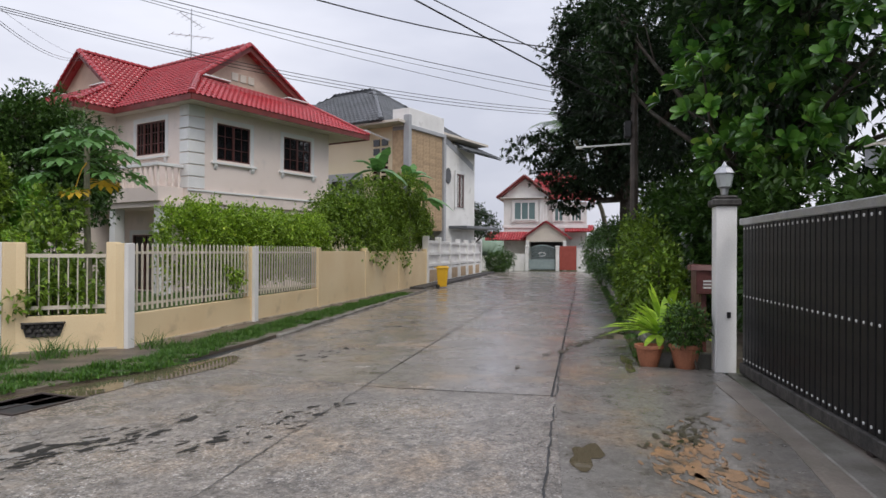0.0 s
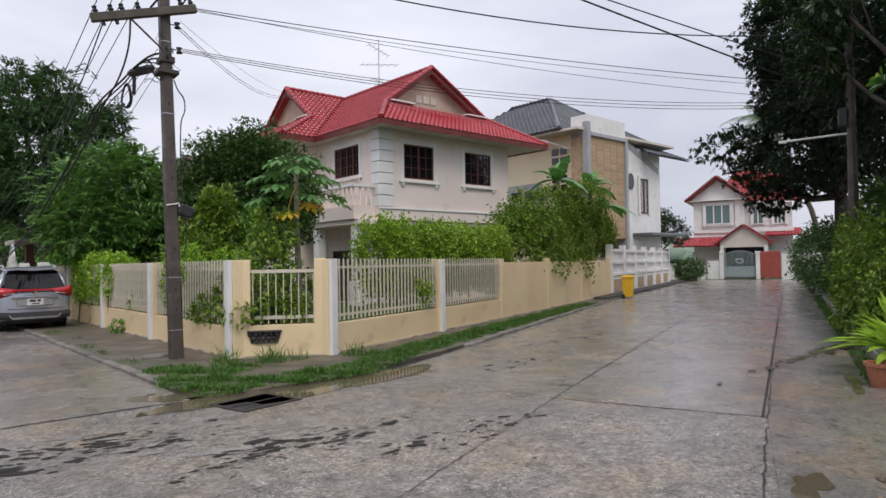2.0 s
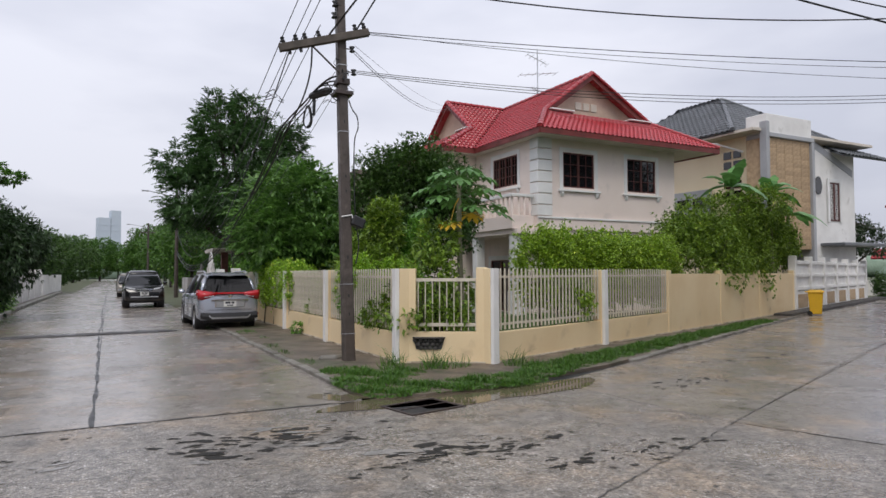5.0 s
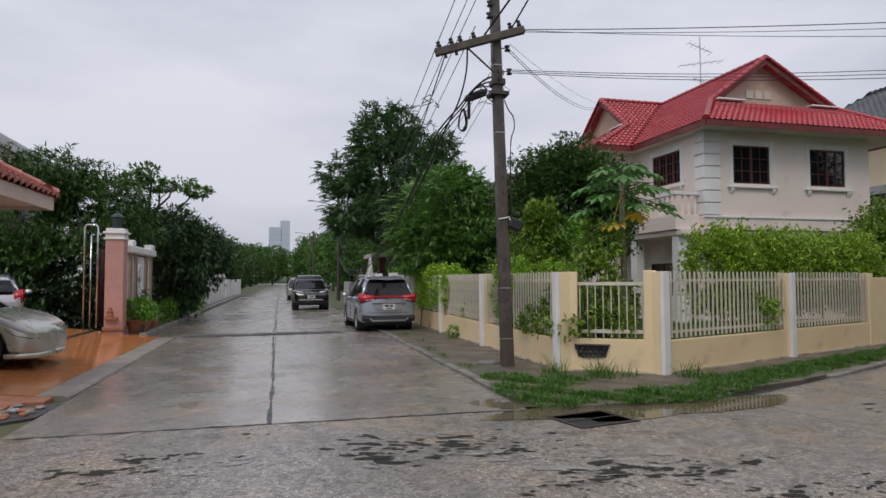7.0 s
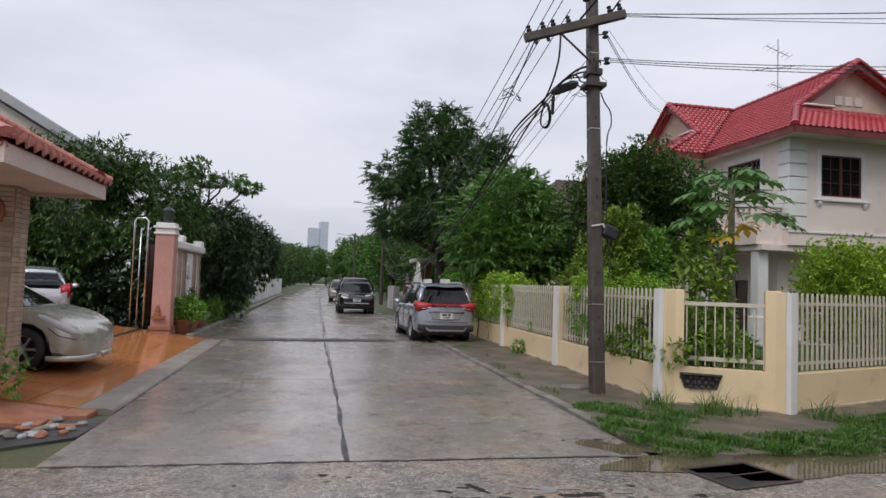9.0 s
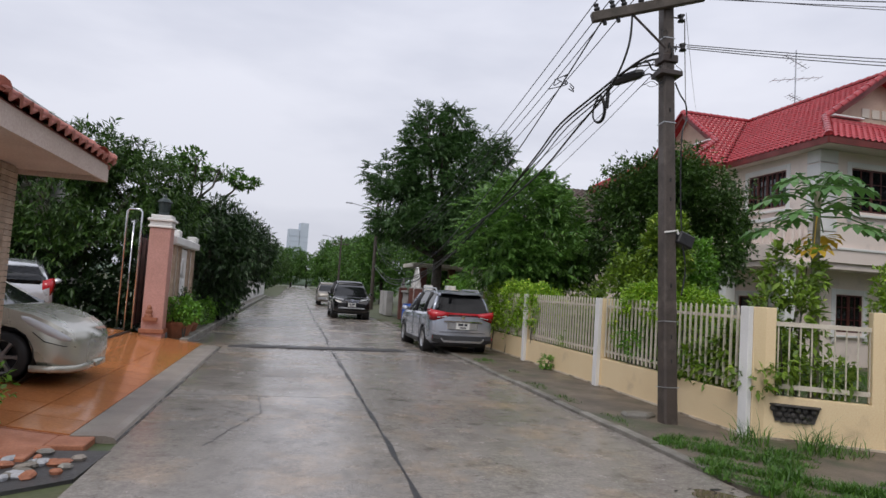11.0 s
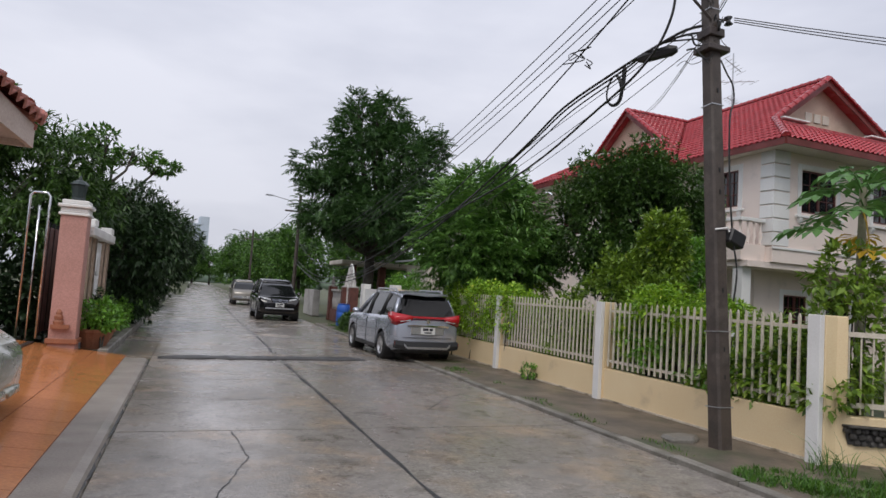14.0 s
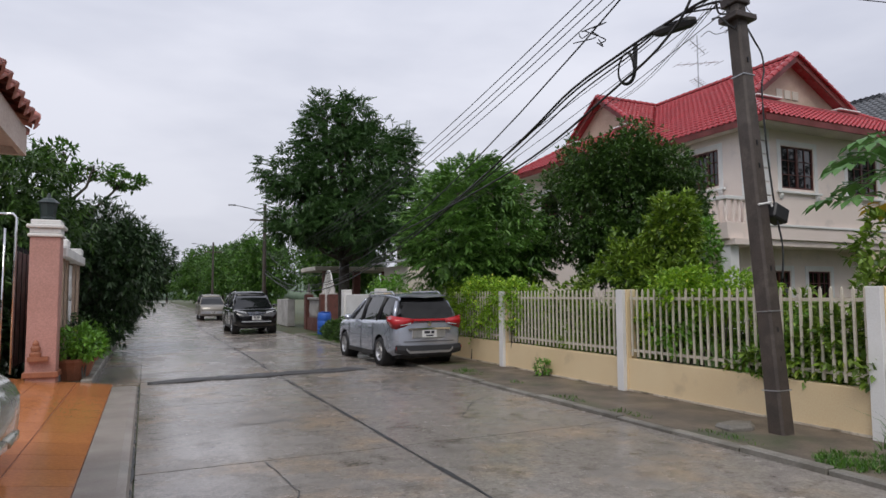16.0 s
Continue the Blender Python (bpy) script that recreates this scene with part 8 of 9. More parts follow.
for k in range(16):
    part("baluster", Mesh().lathe([(0.06, 0.6), (0.04, 0.8), (0.08, 1.0), (0.04, 1.3), (0.06, 1.5)], 7, pose(0, 1.85 + k * 0.16, 0)), M["greywhite"], bg, smooth=True)
part("low_wall", Mesh().box(-0.14, 0.14, 1.75, 4.35, 0, 0.6), M["brickred"], bg)
part("top_rail", Mesh().box(-0.14, 0.14, 1.75, 4.35, 1.5, 1.62), M["greywhite"], bg, bevel=0.02)
solo("white_gate_pier", Mesh().box(-0.5, -0.1, 31.4, 34.5, 0, 1.5), M["greywhite"], "white rendered gate wall beyond the brick gate", "wall", "structure", bevel=0.02)
porch = thing("porch", "small porch with red brick columns and pale roof", "porch", pose(3.5, 31.5, 0))
for x in (-1.8, 0, 1.8):
    part("column", Mesh().box(x - 0.2, x + 0.2, -0.2, 0.2, 0, 3.1), M["brickred"], porch, bevel=0.01)
part("roof", Mesh().box(-2.6, 2.6, -0.6, 3, 3.1, 3.35), M["soffit"], porch, bevel=0.03)
brl = thing("barrel", "blue plastic water barrel at the wall", "barrel", pose(-0.75, 22.3, 0.03))
part("drum", Mesh().lathe([(0.26, 0), (0.29, 0.03), (0.3, 0.3), (0.285, 0.32), (0.3, 0.34), (0.3, 0.6), (0.285, 0.62), (0.3, 0.64), (0.28, 0.9), (0.24, 0.95), (0, 0.95)], 20), M["blue"], brl, smooth=True)
part("lid", Mesh().lathe([(0.25, 0.95), (0.26, 0.99), (0, 1.0)], 20), M["blue"], brl)
shrub("shrub", "dark low bush at the kerb beyond the parked car", -0.9, 19.6, [(0, 0, 0.35, 0.5, 1.2, 0.4), (0.1, 1.3, 0.3, 0.4, 0.8, 0.3), (-0.1, -1.5, 0.3, 0.35, 0.7, 0.3)], "mango", 0.13, 1500, 4, seed=51)
shrub("shrub", "bright bush beside the white wall", 0.9, 18.6, [(0, 0, 1.5, 0.9, 1.1, 1.0), (0.3, 1.4, 1.4, 0.8, 0.9, 0.9)], "bright", 0.12, 1700, 4, seed=52)
shrub("shrub", "shady shrubs filling the garden behind the pickets", 2.4, 9.0, [(0, 0, 1.0, 0.9, 1.2, 1.0), (0.2, 2.4, 1.1, 1.0, 1.2, 1.0), (0.3, 5.0, 1.2, 1.0, 1.2, 1.1), (0.9, -2.2, 1.0, 0.8, 0.9, 0.8)], "street", 0.15, 3000, 4, seed=53)

# brown-roofed neighbour behind the garden trees
nb = thing("house", "two-storey neighbour house with brown tile roof behind trees", "house", pose(0, 0, 0))
part("wall", Mesh().box(8.5, 18, 28, 38, 0, 6.2), M["soffit"], nb, "cream wall")
nroof = part("roof", Mesh().box(7.7, 18.8, 27.2, 38.8, 6.15, 6.25), M["browntile"], nb)
for poly in ([(7.6, 39, 6.3), (7.6, 27, 6.3), (11, 33, 9.3)], [(7.6, 27, 6.3), (19, 27, 6.3), (15, 33, 9.3), (11, 33, 9.3)], [(19, 27, 6.3), (19, 39, 6.3), (15, 33, 9.3)], [(19, 39, 6.3), (7.6, 39, 6.3), (11, 33, 9.3), (15, 33, 9.3)]):
    roof_plane(nroof, poly, M["browntile"], 0.34, 0.4)
for y in (29.5, 33.5):
    window(nb, pose(8.36, y + 1.4, 4.0, 0, 0, -90), 1.4, 1.3, 2, 2)
part("lean_to", Mesh().prism([(0, 0), (6, 0), (6, 0.08), (0, 0.08)], -3.5, 0, pose(2.6, 22.5, 3.2, 0, -9, 0) @ pose(0, 0, 0, 90)), M["greytrim"], nb, "grey sheet lean-to roof")
part("wall", Mesh().box(3.2, 8.4, 22.6, 25.8, 0, 3.1), M["soffit"], nb, "cream wall")

# ---- along street A: white wall, bin, far houses ----
ww = thing("white_panel_wall", "long white panelled boundary wall with square piers", "wall", A_M @ Matrix.Diagonal((1, 1, 1.25, 1)), kind="structure")
for i in range(7):
    u0 = 21.1 + i * 2.75
    part("pier", Mesh().box(u0 - 0.15, u0 + 0.15, -0.08, 0.22, -0.1, 1.95), M["white"], ww, bevel=0.015)
    if i < 6:
        part("base", Mesh().box(u0 + 0.15, u0 + 2.6, 0, 0.14, -0.1, 0.7), M["white"], ww)
        for z in (0.74, 1.2, 1.66):
            part("rail", Mesh().box(u0 + 0.15, u0 + 2.6, -0.04, 0.16, z, z + 0.13), M["white"], ww, bevel=0.015)
        part("panel", Mesh().box(u0 + 0.15, u0 + 2.6, 0.05, 0.1, 0.87, 1.66), M["white"], ww)
        part("stone_panel", Mesh().box(u0 + 0.5, u0 + 2.2, -0.012, -0.002, 0.12, 0.6), M["sandstone"], ww, "sandstone inlay")
solo("planting_ledge", Mesh().box(17.5, 40, -0.75, -0.1, -0.1, 0.14), M["stone"], "dark wet stone ledge below the white wall", "ledge", "structure", bevel=0.03).matrix_basis = A_M
wb = thing("wheelie_bin", "yellow plastic wheeled litter bin at the road edge", "bin", pose(*ap(19.4, -1.15), 0, 0, 0, 30))
part("tub", Mesh().loft([[(-w, -d, z), (w, -d, z), (w, d, z), (-w, d, z)] for w, d, z in ((0.2, 0.2, 0.06), (0.25, 0.26, 0.9))]), M["yellow"], wb, bevel=0.02)
part("lid", Mesh().loft([[(-w, -d, z), (w, -d, z), (w, d, z), (-w, d, z)] for w, d, z in ((0.28, 0.3, 0.9), (0.28, 0.3, 0.95), (0.2, 0.2, 1.02))]), M["yellow"], wb, bevel=0.015)
for s in (-1, 1):
    part("wheel", Mesh().lathe([(0, -0.03), (0.09, -0.03), (0.09, 0.03), (0, 0.03)], 14, pose(s * 0.24, 0.2, 0.09, 0, 90, 0)), M["rubber"], wb)
part("handle", Mesh().tube([(-0.2, 0.3, 0.92), (-0.2, 0.36, 0.94), (0.2, 0.36, 0.94), (0.2, 0.3, 0.92)], 0.018, 6), M["yellow"], wb)

# grey-roofed house with sandstone box
gh2 = thing("house", "cream modern house with grey hipped roof and sandstone bay", "house", pose(-4.6, -7.4, 1.7) @ Matrix.Diagonal((1.2, 1.2, 1.2, 1)) @ pose(4.6, 7.4, -1.7) @ pose(21.9, 8.5, 0))
part("wall", Mesh().box(0, 7.4, 0.9, 11, 0, 8.2), M["yellowwall"], gh2, "pale yellow wall")
part("side_wall", Mesh().box(3.0, 7.4, 0.3, 0.88, 0, 7.9), M["white"], gh2, "white street wall", bevel=0.02)
part("sloped_band", Mesh().prism([(2.9, 8.3), (7.2, 6.6), (7.2, 6.95), (2.9, 8.65)], -0.25, 0.0, pose(0, 0.28, 0, 90)), M["greytrim"], gh2, "grey sloping band")
part("bay", Mesh().box(-0.2, 2.9, -0.2, 0.88, 2.8, 7.9), M["sandstone"], gh2, "sandstone clad bay")
stone_me = Mesh().box(0.01, 0.59, -0.015, 0.0, 0.008, 0.192).data("stone", M["sandstone"])
for r in range(25):
    for i in range(5):
        part("stone", stone_me, None, gh2, at=pose(-0.18 + i * 0.6 + (0.04 if r % 2 else 0), -0.2, 2.82 + r * 0.2))
part("bay_frame", Mesh().box(-0.45, -0.2, -0.35, 0.0, 0.0, 8.6).box(-0.2, 3.1, -0.35, 0.88, 7.9, 8.1).box(2.9, 3.1, -0.35, 0.88, 0.0, 7.9), M["greytrim"], gh2, "grey concrete frame", bevel=0.02)
part("parapet", Mesh().box(-0.2, 3.1, -0.2, 0.88, 8.11, 9.0), M["white"], gh2, bevel=0.02)
for r in range(5):
    for c in range(2):
        part("vent_block", Mesh().box(-0.05, 0.0, 1.3 + c * 0.55, 1.7 + c * 0.55, 5.3 + r * 0.48, 5.65 + r * 0.48), M["glassdark"], gh2)
part("window_surround", Mesh().box(-0.1, -0.002, 3.0, 7.4, 4.6, 5.9), M["greytrim"], gh2, "grey window band", bevel=0.02)
for k in range(4):
    part("window_pane", Mesh().box(-0.13, -0.102, 3.35 + k * 1.0, 4.1 + k * 1.0, 5.0, 5.5), M["glassdark"], gh2)
window(gh2, pose(-0.03, 9.2, 3.6, 0, 0, -90), 1.2, 2.2, 2, 3, surround=False)
window(gh2, pose(5.2, 0.27, 4.3), 0.8, 1.9, 1, 1, sill=False)
part("round_window", Mesh().lathe([(0, 0), (0.45, 0), (0.45, 0.06), (0, 0.06)], 18, pose(4.3, 0.3, 6.0, 90) @ Matrix.Diagonal((0.6, 1, 1, 1))), M["glassdark"], gh2)
part("canopy", Mesh().box(4.4, 8.2, -0.9, 0.3, 3.0, 3.15), M["greytile"], gh2, "small grey canopy roof", bevel=0.02)
g2r = part("roof", Mesh().box(-1.0, 8.4, -0.1, 12, 8.18, 8.3), M["soffit"], gh2, "cream soffit")
for poly in ([(-1.1, 12, 8.35), (-1.1, 0.9, 8.35), (3.4, 5.0, 11.3), (3.4, 8, 11.3)], [(-1.1, 0.9, 8.35), (8.5, 0.9, 8.35), (3.4, 5.0, 11.3)], [(8.5, 0.9, 8.35), (8.5, 12, 8.35), (3.4, 8, 11.3), (3.4, 5.0, 11.3)], [(8.5, 12, 8.35), (-1.1, 12, 8.35), (3.4, 8, 11.3)]):
    roof_plane(g2r, poly, M["greytile"], 0.3, 0.36)
roof_plane(g2r, [(5.0, -0.6, 7.5), (9.2, -0.6, 7.5), (9.2, 1.4, 8.4), (6.0, 1.4, 8.4)], M["greytile"], 0.3, 0.36)
for a, b in (((-1.1, 0.9, 8.35), (3.4, 5, 11.3)), ((8.5, 0.9, 8.35), (3.4, 5, 11.3)), ((3.4, 5, 11.3), (3.4, 8, 11.3))):
    ridge_caps(g2r, a, b, M["greytile"], 0.12)
part("gutter_pipe", Mesh().tube([(-0.9, 3.5, 8.1), (-0.9, 2.0, 7.9), (-0.25, 1.0, 7.4)], 0.05, 6), M["white"], gh2)

# far house closing street A
fh = thing("house", "white two-storey house with red roof closing the street", "house", A_M @ pose(49, -4.2, 0, 0, 0, -90))
# in its own frame: x to the right along the facade, y away from the street
part("wall", Mesh().box(-4.1, 0.0, 2.0, 9.0, 0, 6.7), M["white"], fh, "white wall")
part("wall", Mesh().box(0.0, 3.6, 3.2, 9.0, 0, 6.4), M["white"], fh, "white wall")
fr = part("roof", Mesh().box(-4.4, 0.3, 1.5, 9.4, 6.72, 6.8), M["white"], fh)
roof_plane(fr, [(-4.7, 9.6, 6.75), (-4.7, 1.3, 6.75), (-2.1, 1.3, 8.75), (-2.1, 9.6, 8.75)], M["redtile"])
roof_plane(fr, [(0.5, 1.3, 6.75), (0.5, 9.6, 6.75), (-2.1, 9.6, 8.75), (-2.1, 1.3, 8.75)], M["redtile"])
roof_plane(fr, [(-2.2, 2.6, 6.8), (4.3, 2.6, 6.5), (2.6, 6.0, 9.7), (-0.8, 6.0, 9.7)], M["redtile"])
roof_plane(fr, [(4.3, 2.6, 6.5), (4.3, 9.6, 6.5), (2.6, 6.0, 9.7)], M["redtile"])
roof_plane(fr, [(-3.4, 9.6, 7.4), (-2.2, 2.6, 6.8), (-0.8, 6.0, 9.7)], M["redtile"])
part("gable_end", Mesh().prism([(-4.4, 6.75), (0.2, 6.75), (-2.1, 8.55)], -0.1, 0.0, pose(0, 2.0, 0, 90)), M["white"], fh)
for a, b in (((-4.7, 1.3, 6.75), (-2.1, 1.3, 8.8)), ((0.5, 1.3, 6.75), (-2.1, 1.3, 8.8))):
    a, b = Vector(a), Vector(b)
    part("verge_board", Mesh().tube([a, b], 0.13, 4), M["fascia"], fh)
window(fh, pose(-3.1, 1.86, 4.7), 2.0, 1.65, 3, 1, "trimwhite", "glassgreen", sashes=3)
window(fh, pose(0.6, 3.06, 4.6), 0.8, 1.3, 2, 1, "trimwhite", "glassgreen", sashes=2, sill=False)
window(fh, pose(2.2, 3.06, 4.6), 0.9, 1.3, 3, 1, "trimwhite", "glassgreen", sashes=3, sill=False)
part("pilaster", Mesh().box(-0.75, -0.35, 1.9, 1.99, 3.6, 6.7), M["trimwhite"], fh, bevel=0.02)
part("band", Mesh().box(-4.2, 3.7, 1.88, 1.99, 3.9, 4.2), M["trimwhite"], fh, bevel=0.02)
for k in range(22):
    part("baluster", Mesh().lathe([(0.06, 0), (0.04, 0.1), (0.08, 0.3), (0.05, 0.5)], 6, pose(-0.2 + k * 0.18, 2.9, 3.7)), M["white"], fh)
roof_plane(fr, [(-5.6, 0.0, 2.8), (-1.2, 0.0, 2.8), (-1.2, 2.0, 3.6), (-5.6, 2.0, 3.6)], M["redtile"])
roof_plane(fr, [(-2.2, 3.0, 2.9), (-2.2, -0.5, 2.9), (0.0, -0.5, 4.5), (0.0, 3.0, 4.5)], M["redtile"])
roof_plane(fr, [(2.2, -0.5, 2.9), (2.2, 3.0, 2.9), (0.0, 3.0, 4.5), (0.0, -0.5, 4.5)], M["redtile"])
roof_plane(fr, [(1.6, 1.2, 3.6), (4.2, 1.2, 3.6), (4.2, 3.1, 4.2), (1.6, 3.1, 4.2)], M["redtile"])
part("gable_end", Mesh().prism([(-1.8, 2.6), (1.8, 2.6), (1.8, 3.05), (0.0, 4.32), (-1.8, 3.05)], -0.1, 0.0, pose(0, -0.2, 0, 90)), M["soffit"], fh)
for x in (-1.65, 1.65):
    part("porch_column", Mesh().box(x - 0.15, x + 0.15, -0.3, 0.0, 0, 2.7), M["white"], fh, bevel=0.01)
# black sheet across the carport in place of its inner shade
part("garage_shade", Mesh().box(-1.5, 1.5, 1.7, 1.9, 0, 2.6), M["black"], fh, "black sheet standing for the carport's shade")
fg = thing("iron_gate", "grey-green wrought iron double gate with arched top", "gate", A_M @ pose(47.3, -3.95, 0, 0, 0, -90) @ Matrix.Diagonal((0.76, 1, 0.95, 1)))
for x in (-1.75, 1.75):
    gpst = part("gate_post", Mesh().box(x - 0.2, x + 0.2, -0.2, 0.2, 0, 2.2), M["white"], fg, "white gate post", bevel=0.015)
    part("post_cap", Mesh().box(x - 0.26, x + 0.26, -0.26, 0.26, 2.2, 2.34), M["white"], gpst, bevel=0.03)
for i in range(26):
    x = -1.5 + i * 0.12
    h = 1.9 + 0.5 * math.cos(x / 1.5 * 1.2)
    part("bar", Mesh().box(x - 0.02, x + 0.02, -0.015, 0.015, 0.08, h), M["gategreen"], fg)
part("rail", Mesh().box(-1.5, 1.5, -0.02, 0.02, 0.2, 0.28).box(-1.5, 1.5, -0.02, 0.02, 1.0, 1.08), M["gategreen"], fg)
part("panel", Mesh().box(-1.45, 1.45, -0.012, 0.012, 0.28, 1.0), M["gategreen"], fg)
part("arch_rail", Mesh().tube([(x, 0, 1.9 + 0.5 * math.cos(x / 1.5 * 1.2)) for x in np.linspace(-1.5, 1.5, 17)], 0.035, 6), M["gategreen"], fg)
part("scroll", Mesh().tube([(0.25 * math.cos(t) * (1 + t * 0.1), -0.03, 1.55 + 0.18 * math.sin(t)) for t in np.linspace(0, 9, 30)], 0.02, 5), M["trimwhite"], fg)
part("side_wall", Mesh().box(-3.2, -1.96, -0.1, 0.1, 0, 1.6), M["white"], fg)
solo("side_gate", Mesh().box(1.55, 3.0, -0.05, 0.05, 0.1, 2.2), M["redpanel"], "red panelled side gate", "gate", bevel=0.02).matrix_basis = A_M @ pose(47.3, -3.9, 0, 0, 0, -90)
solo("end_wall", Mesh().box(3.05, 12, -0.1, 0.1, -0.1, 2.0).box(-9, -2.5, -0.1, 0.1, -0.1, 1.1), M["white"], "white boundary wall at the street end", "wall", "structure").matrix_basis = A_M @ pose(47.5, -3.9, 0, 0, 0, -90)
tree("tree", "small rounded dark tree in front of the far houses", *ap(40, 1.2), 2.0, 0.16, [(0, 0, 4.2, 1.8, 1.8, 1.3), (1.0, -1.0, 3.6, 1.2, 1.2, 0.9), (-1.2, 0.6, 3.8, 1.2, 1.2, 0.9)], "dark", 0.18, 1900, 4, seed=61)
shrub("shrub", "garden shrubs beside the far gate", *ap(43.5, -0.6), [(0, 0, 1.0, 1.4, 1.2, 1.1), (-1.4, -0.6, 0.9, 1.0, 1.0, 0.9)], "mango", 0.16, 1500, 4, seed=62)
brn = thing("house", "brown-roofed far house beyond the small tree", "house", A_M @ pose(56, 9, 0))
part("wall", Mesh().box(0, 8, -5, 5, 0, 5.8), M["white"], brn)
br = part("roof", Mesh().box(-0.8, 8.8, -5.8, 5.8, 5.78, 5.86), M["browntile"], brn)
roof_plane(br, [(-0.9, 5.9, 5.9), (-0.9, -5.9, 5.9), (4, 0, 8.2)], M["browntile"], 0.34, 0.4)
roof_plane(br, [(-0.9, -5.9, 5.9), (8.9, -5.9, 5.9), (4, 0, 8.2)], M["browntile"], 0.34, 0.4)

# ---- right side of street A: gate, post, planting ----
solo("gate_apron", Mesh().prism([ap(-1.72, -7.18), ap(0.5, -7.5), ap(0.5, -9.4), ap(-9, -10.0), ap(-9, -7.6)][::-1], -0.15, 0.008), M["apron"], "stained wet concrete apron before the gate", "pavement", "structure")
gate = thing("sliding_gate", "black steel plank sliding gate with silver rivets", "gate", A_M @ pose(0.2, -9.62, 0.0, 0, 0, 183.5))
part("bottom_rail", Mesh().box(0.15, 7.5, -0.06, 0.06, 0.06, 0.2), M["stone"], gate, "grey bottom rail", bevel=0.01)
part("top_rail", Mesh().box(0.1, 7.5, -0.05, 0.05, 2.07, 2.16), M["steel"], gate, "grey steel top rail", bevel=0.01)
part("back_rail", Mesh().box(0.15, 7.5, 0.003, 0.045, 1.08, 1.14), M["gateblack"], gate)
plk = Mesh().box(0.0, 0.108, -0.022, 0.0, 0.2, 2.07).data("plank", M["gateblack"], bevel=0.004)
riv = Mesh().lathe([(0.016, 0), (0.016, 0.005), (0.0, 0.01)], 8, pose(0, 0, 0, 90)).data("rivet", M["plate"])
for i in range(56):
    x = 0.18 + i * 0.13
    pk_ = part("plank", plk, None, gate, at=pose(x, 0.0, 0))
    for z in (0.26, 1.11, 2.02):
        part("rivet", riv, None, pk_, at=pose(0.054, -0.022, z))
for i in range(3):
    part("guide_wheel", Mesh().lathe([(0, -0.03), (0.06, -0.03), (0.06, 0.03), (0, 0.03)], 12, pose(0.6 + i * 3, 0.0, 0.06, 90)), M["iron"], gate)
solo("gate_track", Mesh().box(-7.5, 0.2, -9.75, -9.45, -0.1, 0.03), M["kerb"], "concrete strip carrying the gate rail", "track", "structure", bevel=0.01).matrix_basis = A_M @ pose(0, 0, 0, 0, 0, 0)
post = thing("gate_post", "flaking white square gate post with a lantern on top", "gate post", A_M @ pose(0.42, -9.45, 0))
part("shaft", Mesh().box(-0.14, 0.14, -0.14, 0.14, 0, 2.35), M["white"], post, bevel=0.012)
part("cap", Mesh().box(-0.19, 0.19, -0.19, 0.19, 2.35, 2.45).box(-0.15, 0.15, -0.15, 0.15, 2.45, 2.5), M["stone"], post, "dark stained cap", bevel=0.02)
pl = part("lantern", Mesh().lathe([(0.03, 2.5), (0.05, 2.52), (0.06, 2.6), (0.1, 2.63)], 8), M["steel"], post, "glass lantern")
part("lantern_glass", Mesh().lathe([(0.09, 2.63), (0.125, 2.8), (0.12, 2.82)], 8), M["lampglass"], pl)
part("lantern_roof", Mesh().lathe([(0.15, 2.82), (0.09, 2.9), (0.04, 2.93), (0.015, 2.98), (0, 3.0)], 8), M["steel"], pl)
part("bell_push", Mesh().box(-0.16, -0.141, -0.06, -0.01, 0.78, 0.86), M["black"], post)
part("conduit", Mesh().tube([(0.15, -0.1, 2.2), (0.17, -0.16, 2.0), (0.17, -0.16, 0.3)], 0.012, 5), M["white"], post)
lp2 = copy_thing(post, A_M @ pose(5.6, -9.7, -0.75))
tagged(lp2, "short white lamp post half hidden in shrubs")
mb = thing("mailbox", "maroon wooden mailbox with a small pitched roof", "mailbox", A_M @ pose(1.35, -9.32, 0))
part("panel", Mesh().box(0.15, 0.95, -0.05, 0.02, 0.3, 1.5), M["maroon"], mb, "maroon board fence")
part("box", Mesh().box(-0.18, 0.14, -0.16, 0.12, 1.05, 1.42), M["maroon"], mb, bevel=0.01)
part("lid", Mesh().prism([(-0.22, 1.42), (0.18, 1.42), (0.14, 1.5), (-0.18, 1.5)], -0.2, 0.2, pose(0, 0, 0, 90)), M["maroon"], mb)
for z in (1.14, 1.19, 1.24):
    part("mark", Mesh().box(-0.184, -0.181, -0.1, 0.02, z, z + 0.025), M["plate"], mb)
part("leg", Mesh().box(-0.05, 0.03, -0.05, 0.03, 0.0, 1.05), M["maroon"], mb)
rb = thing("planting_kerb", "mossy low concrete kerb of the planting strip", "kerb", A_M, kind="structure")
part("kerb_wall", Mesh().box(0.9, 30, -8.75, -8.55, -0.1, 0.22), M["kerb"], rb, bevel=0.02)
part("kerb_end", Mesh().box(0.75, 0.9, -9.4, -8.6, -0.1, 0.2), M["kerb"], rb, bevel=0.02)
part("bed", Mesh().box(0.9, 45, -14, -8.76, -0.1, 0.12), M["verge"], rb)
solo("side_gutter", Mesh().box(0.5, 45, -8.54, -8.31, -0.1, -0.012), M["puddle"], "narrow wet gutter beside the planting kerb", "gutter", "structure").matrix_basis = A_M
p1 = ap(1.35, -9.15)
pot("plant_pot", "round terracotta pot beside the gate post", *ap(0.55, -8.95), 0.22, 0.36, 0.0)
pot("plant_pot", "tilted terracotta pot half hidden by leaves", *ap(0.62, -8.45), 0.2, 0.32, 0.0)
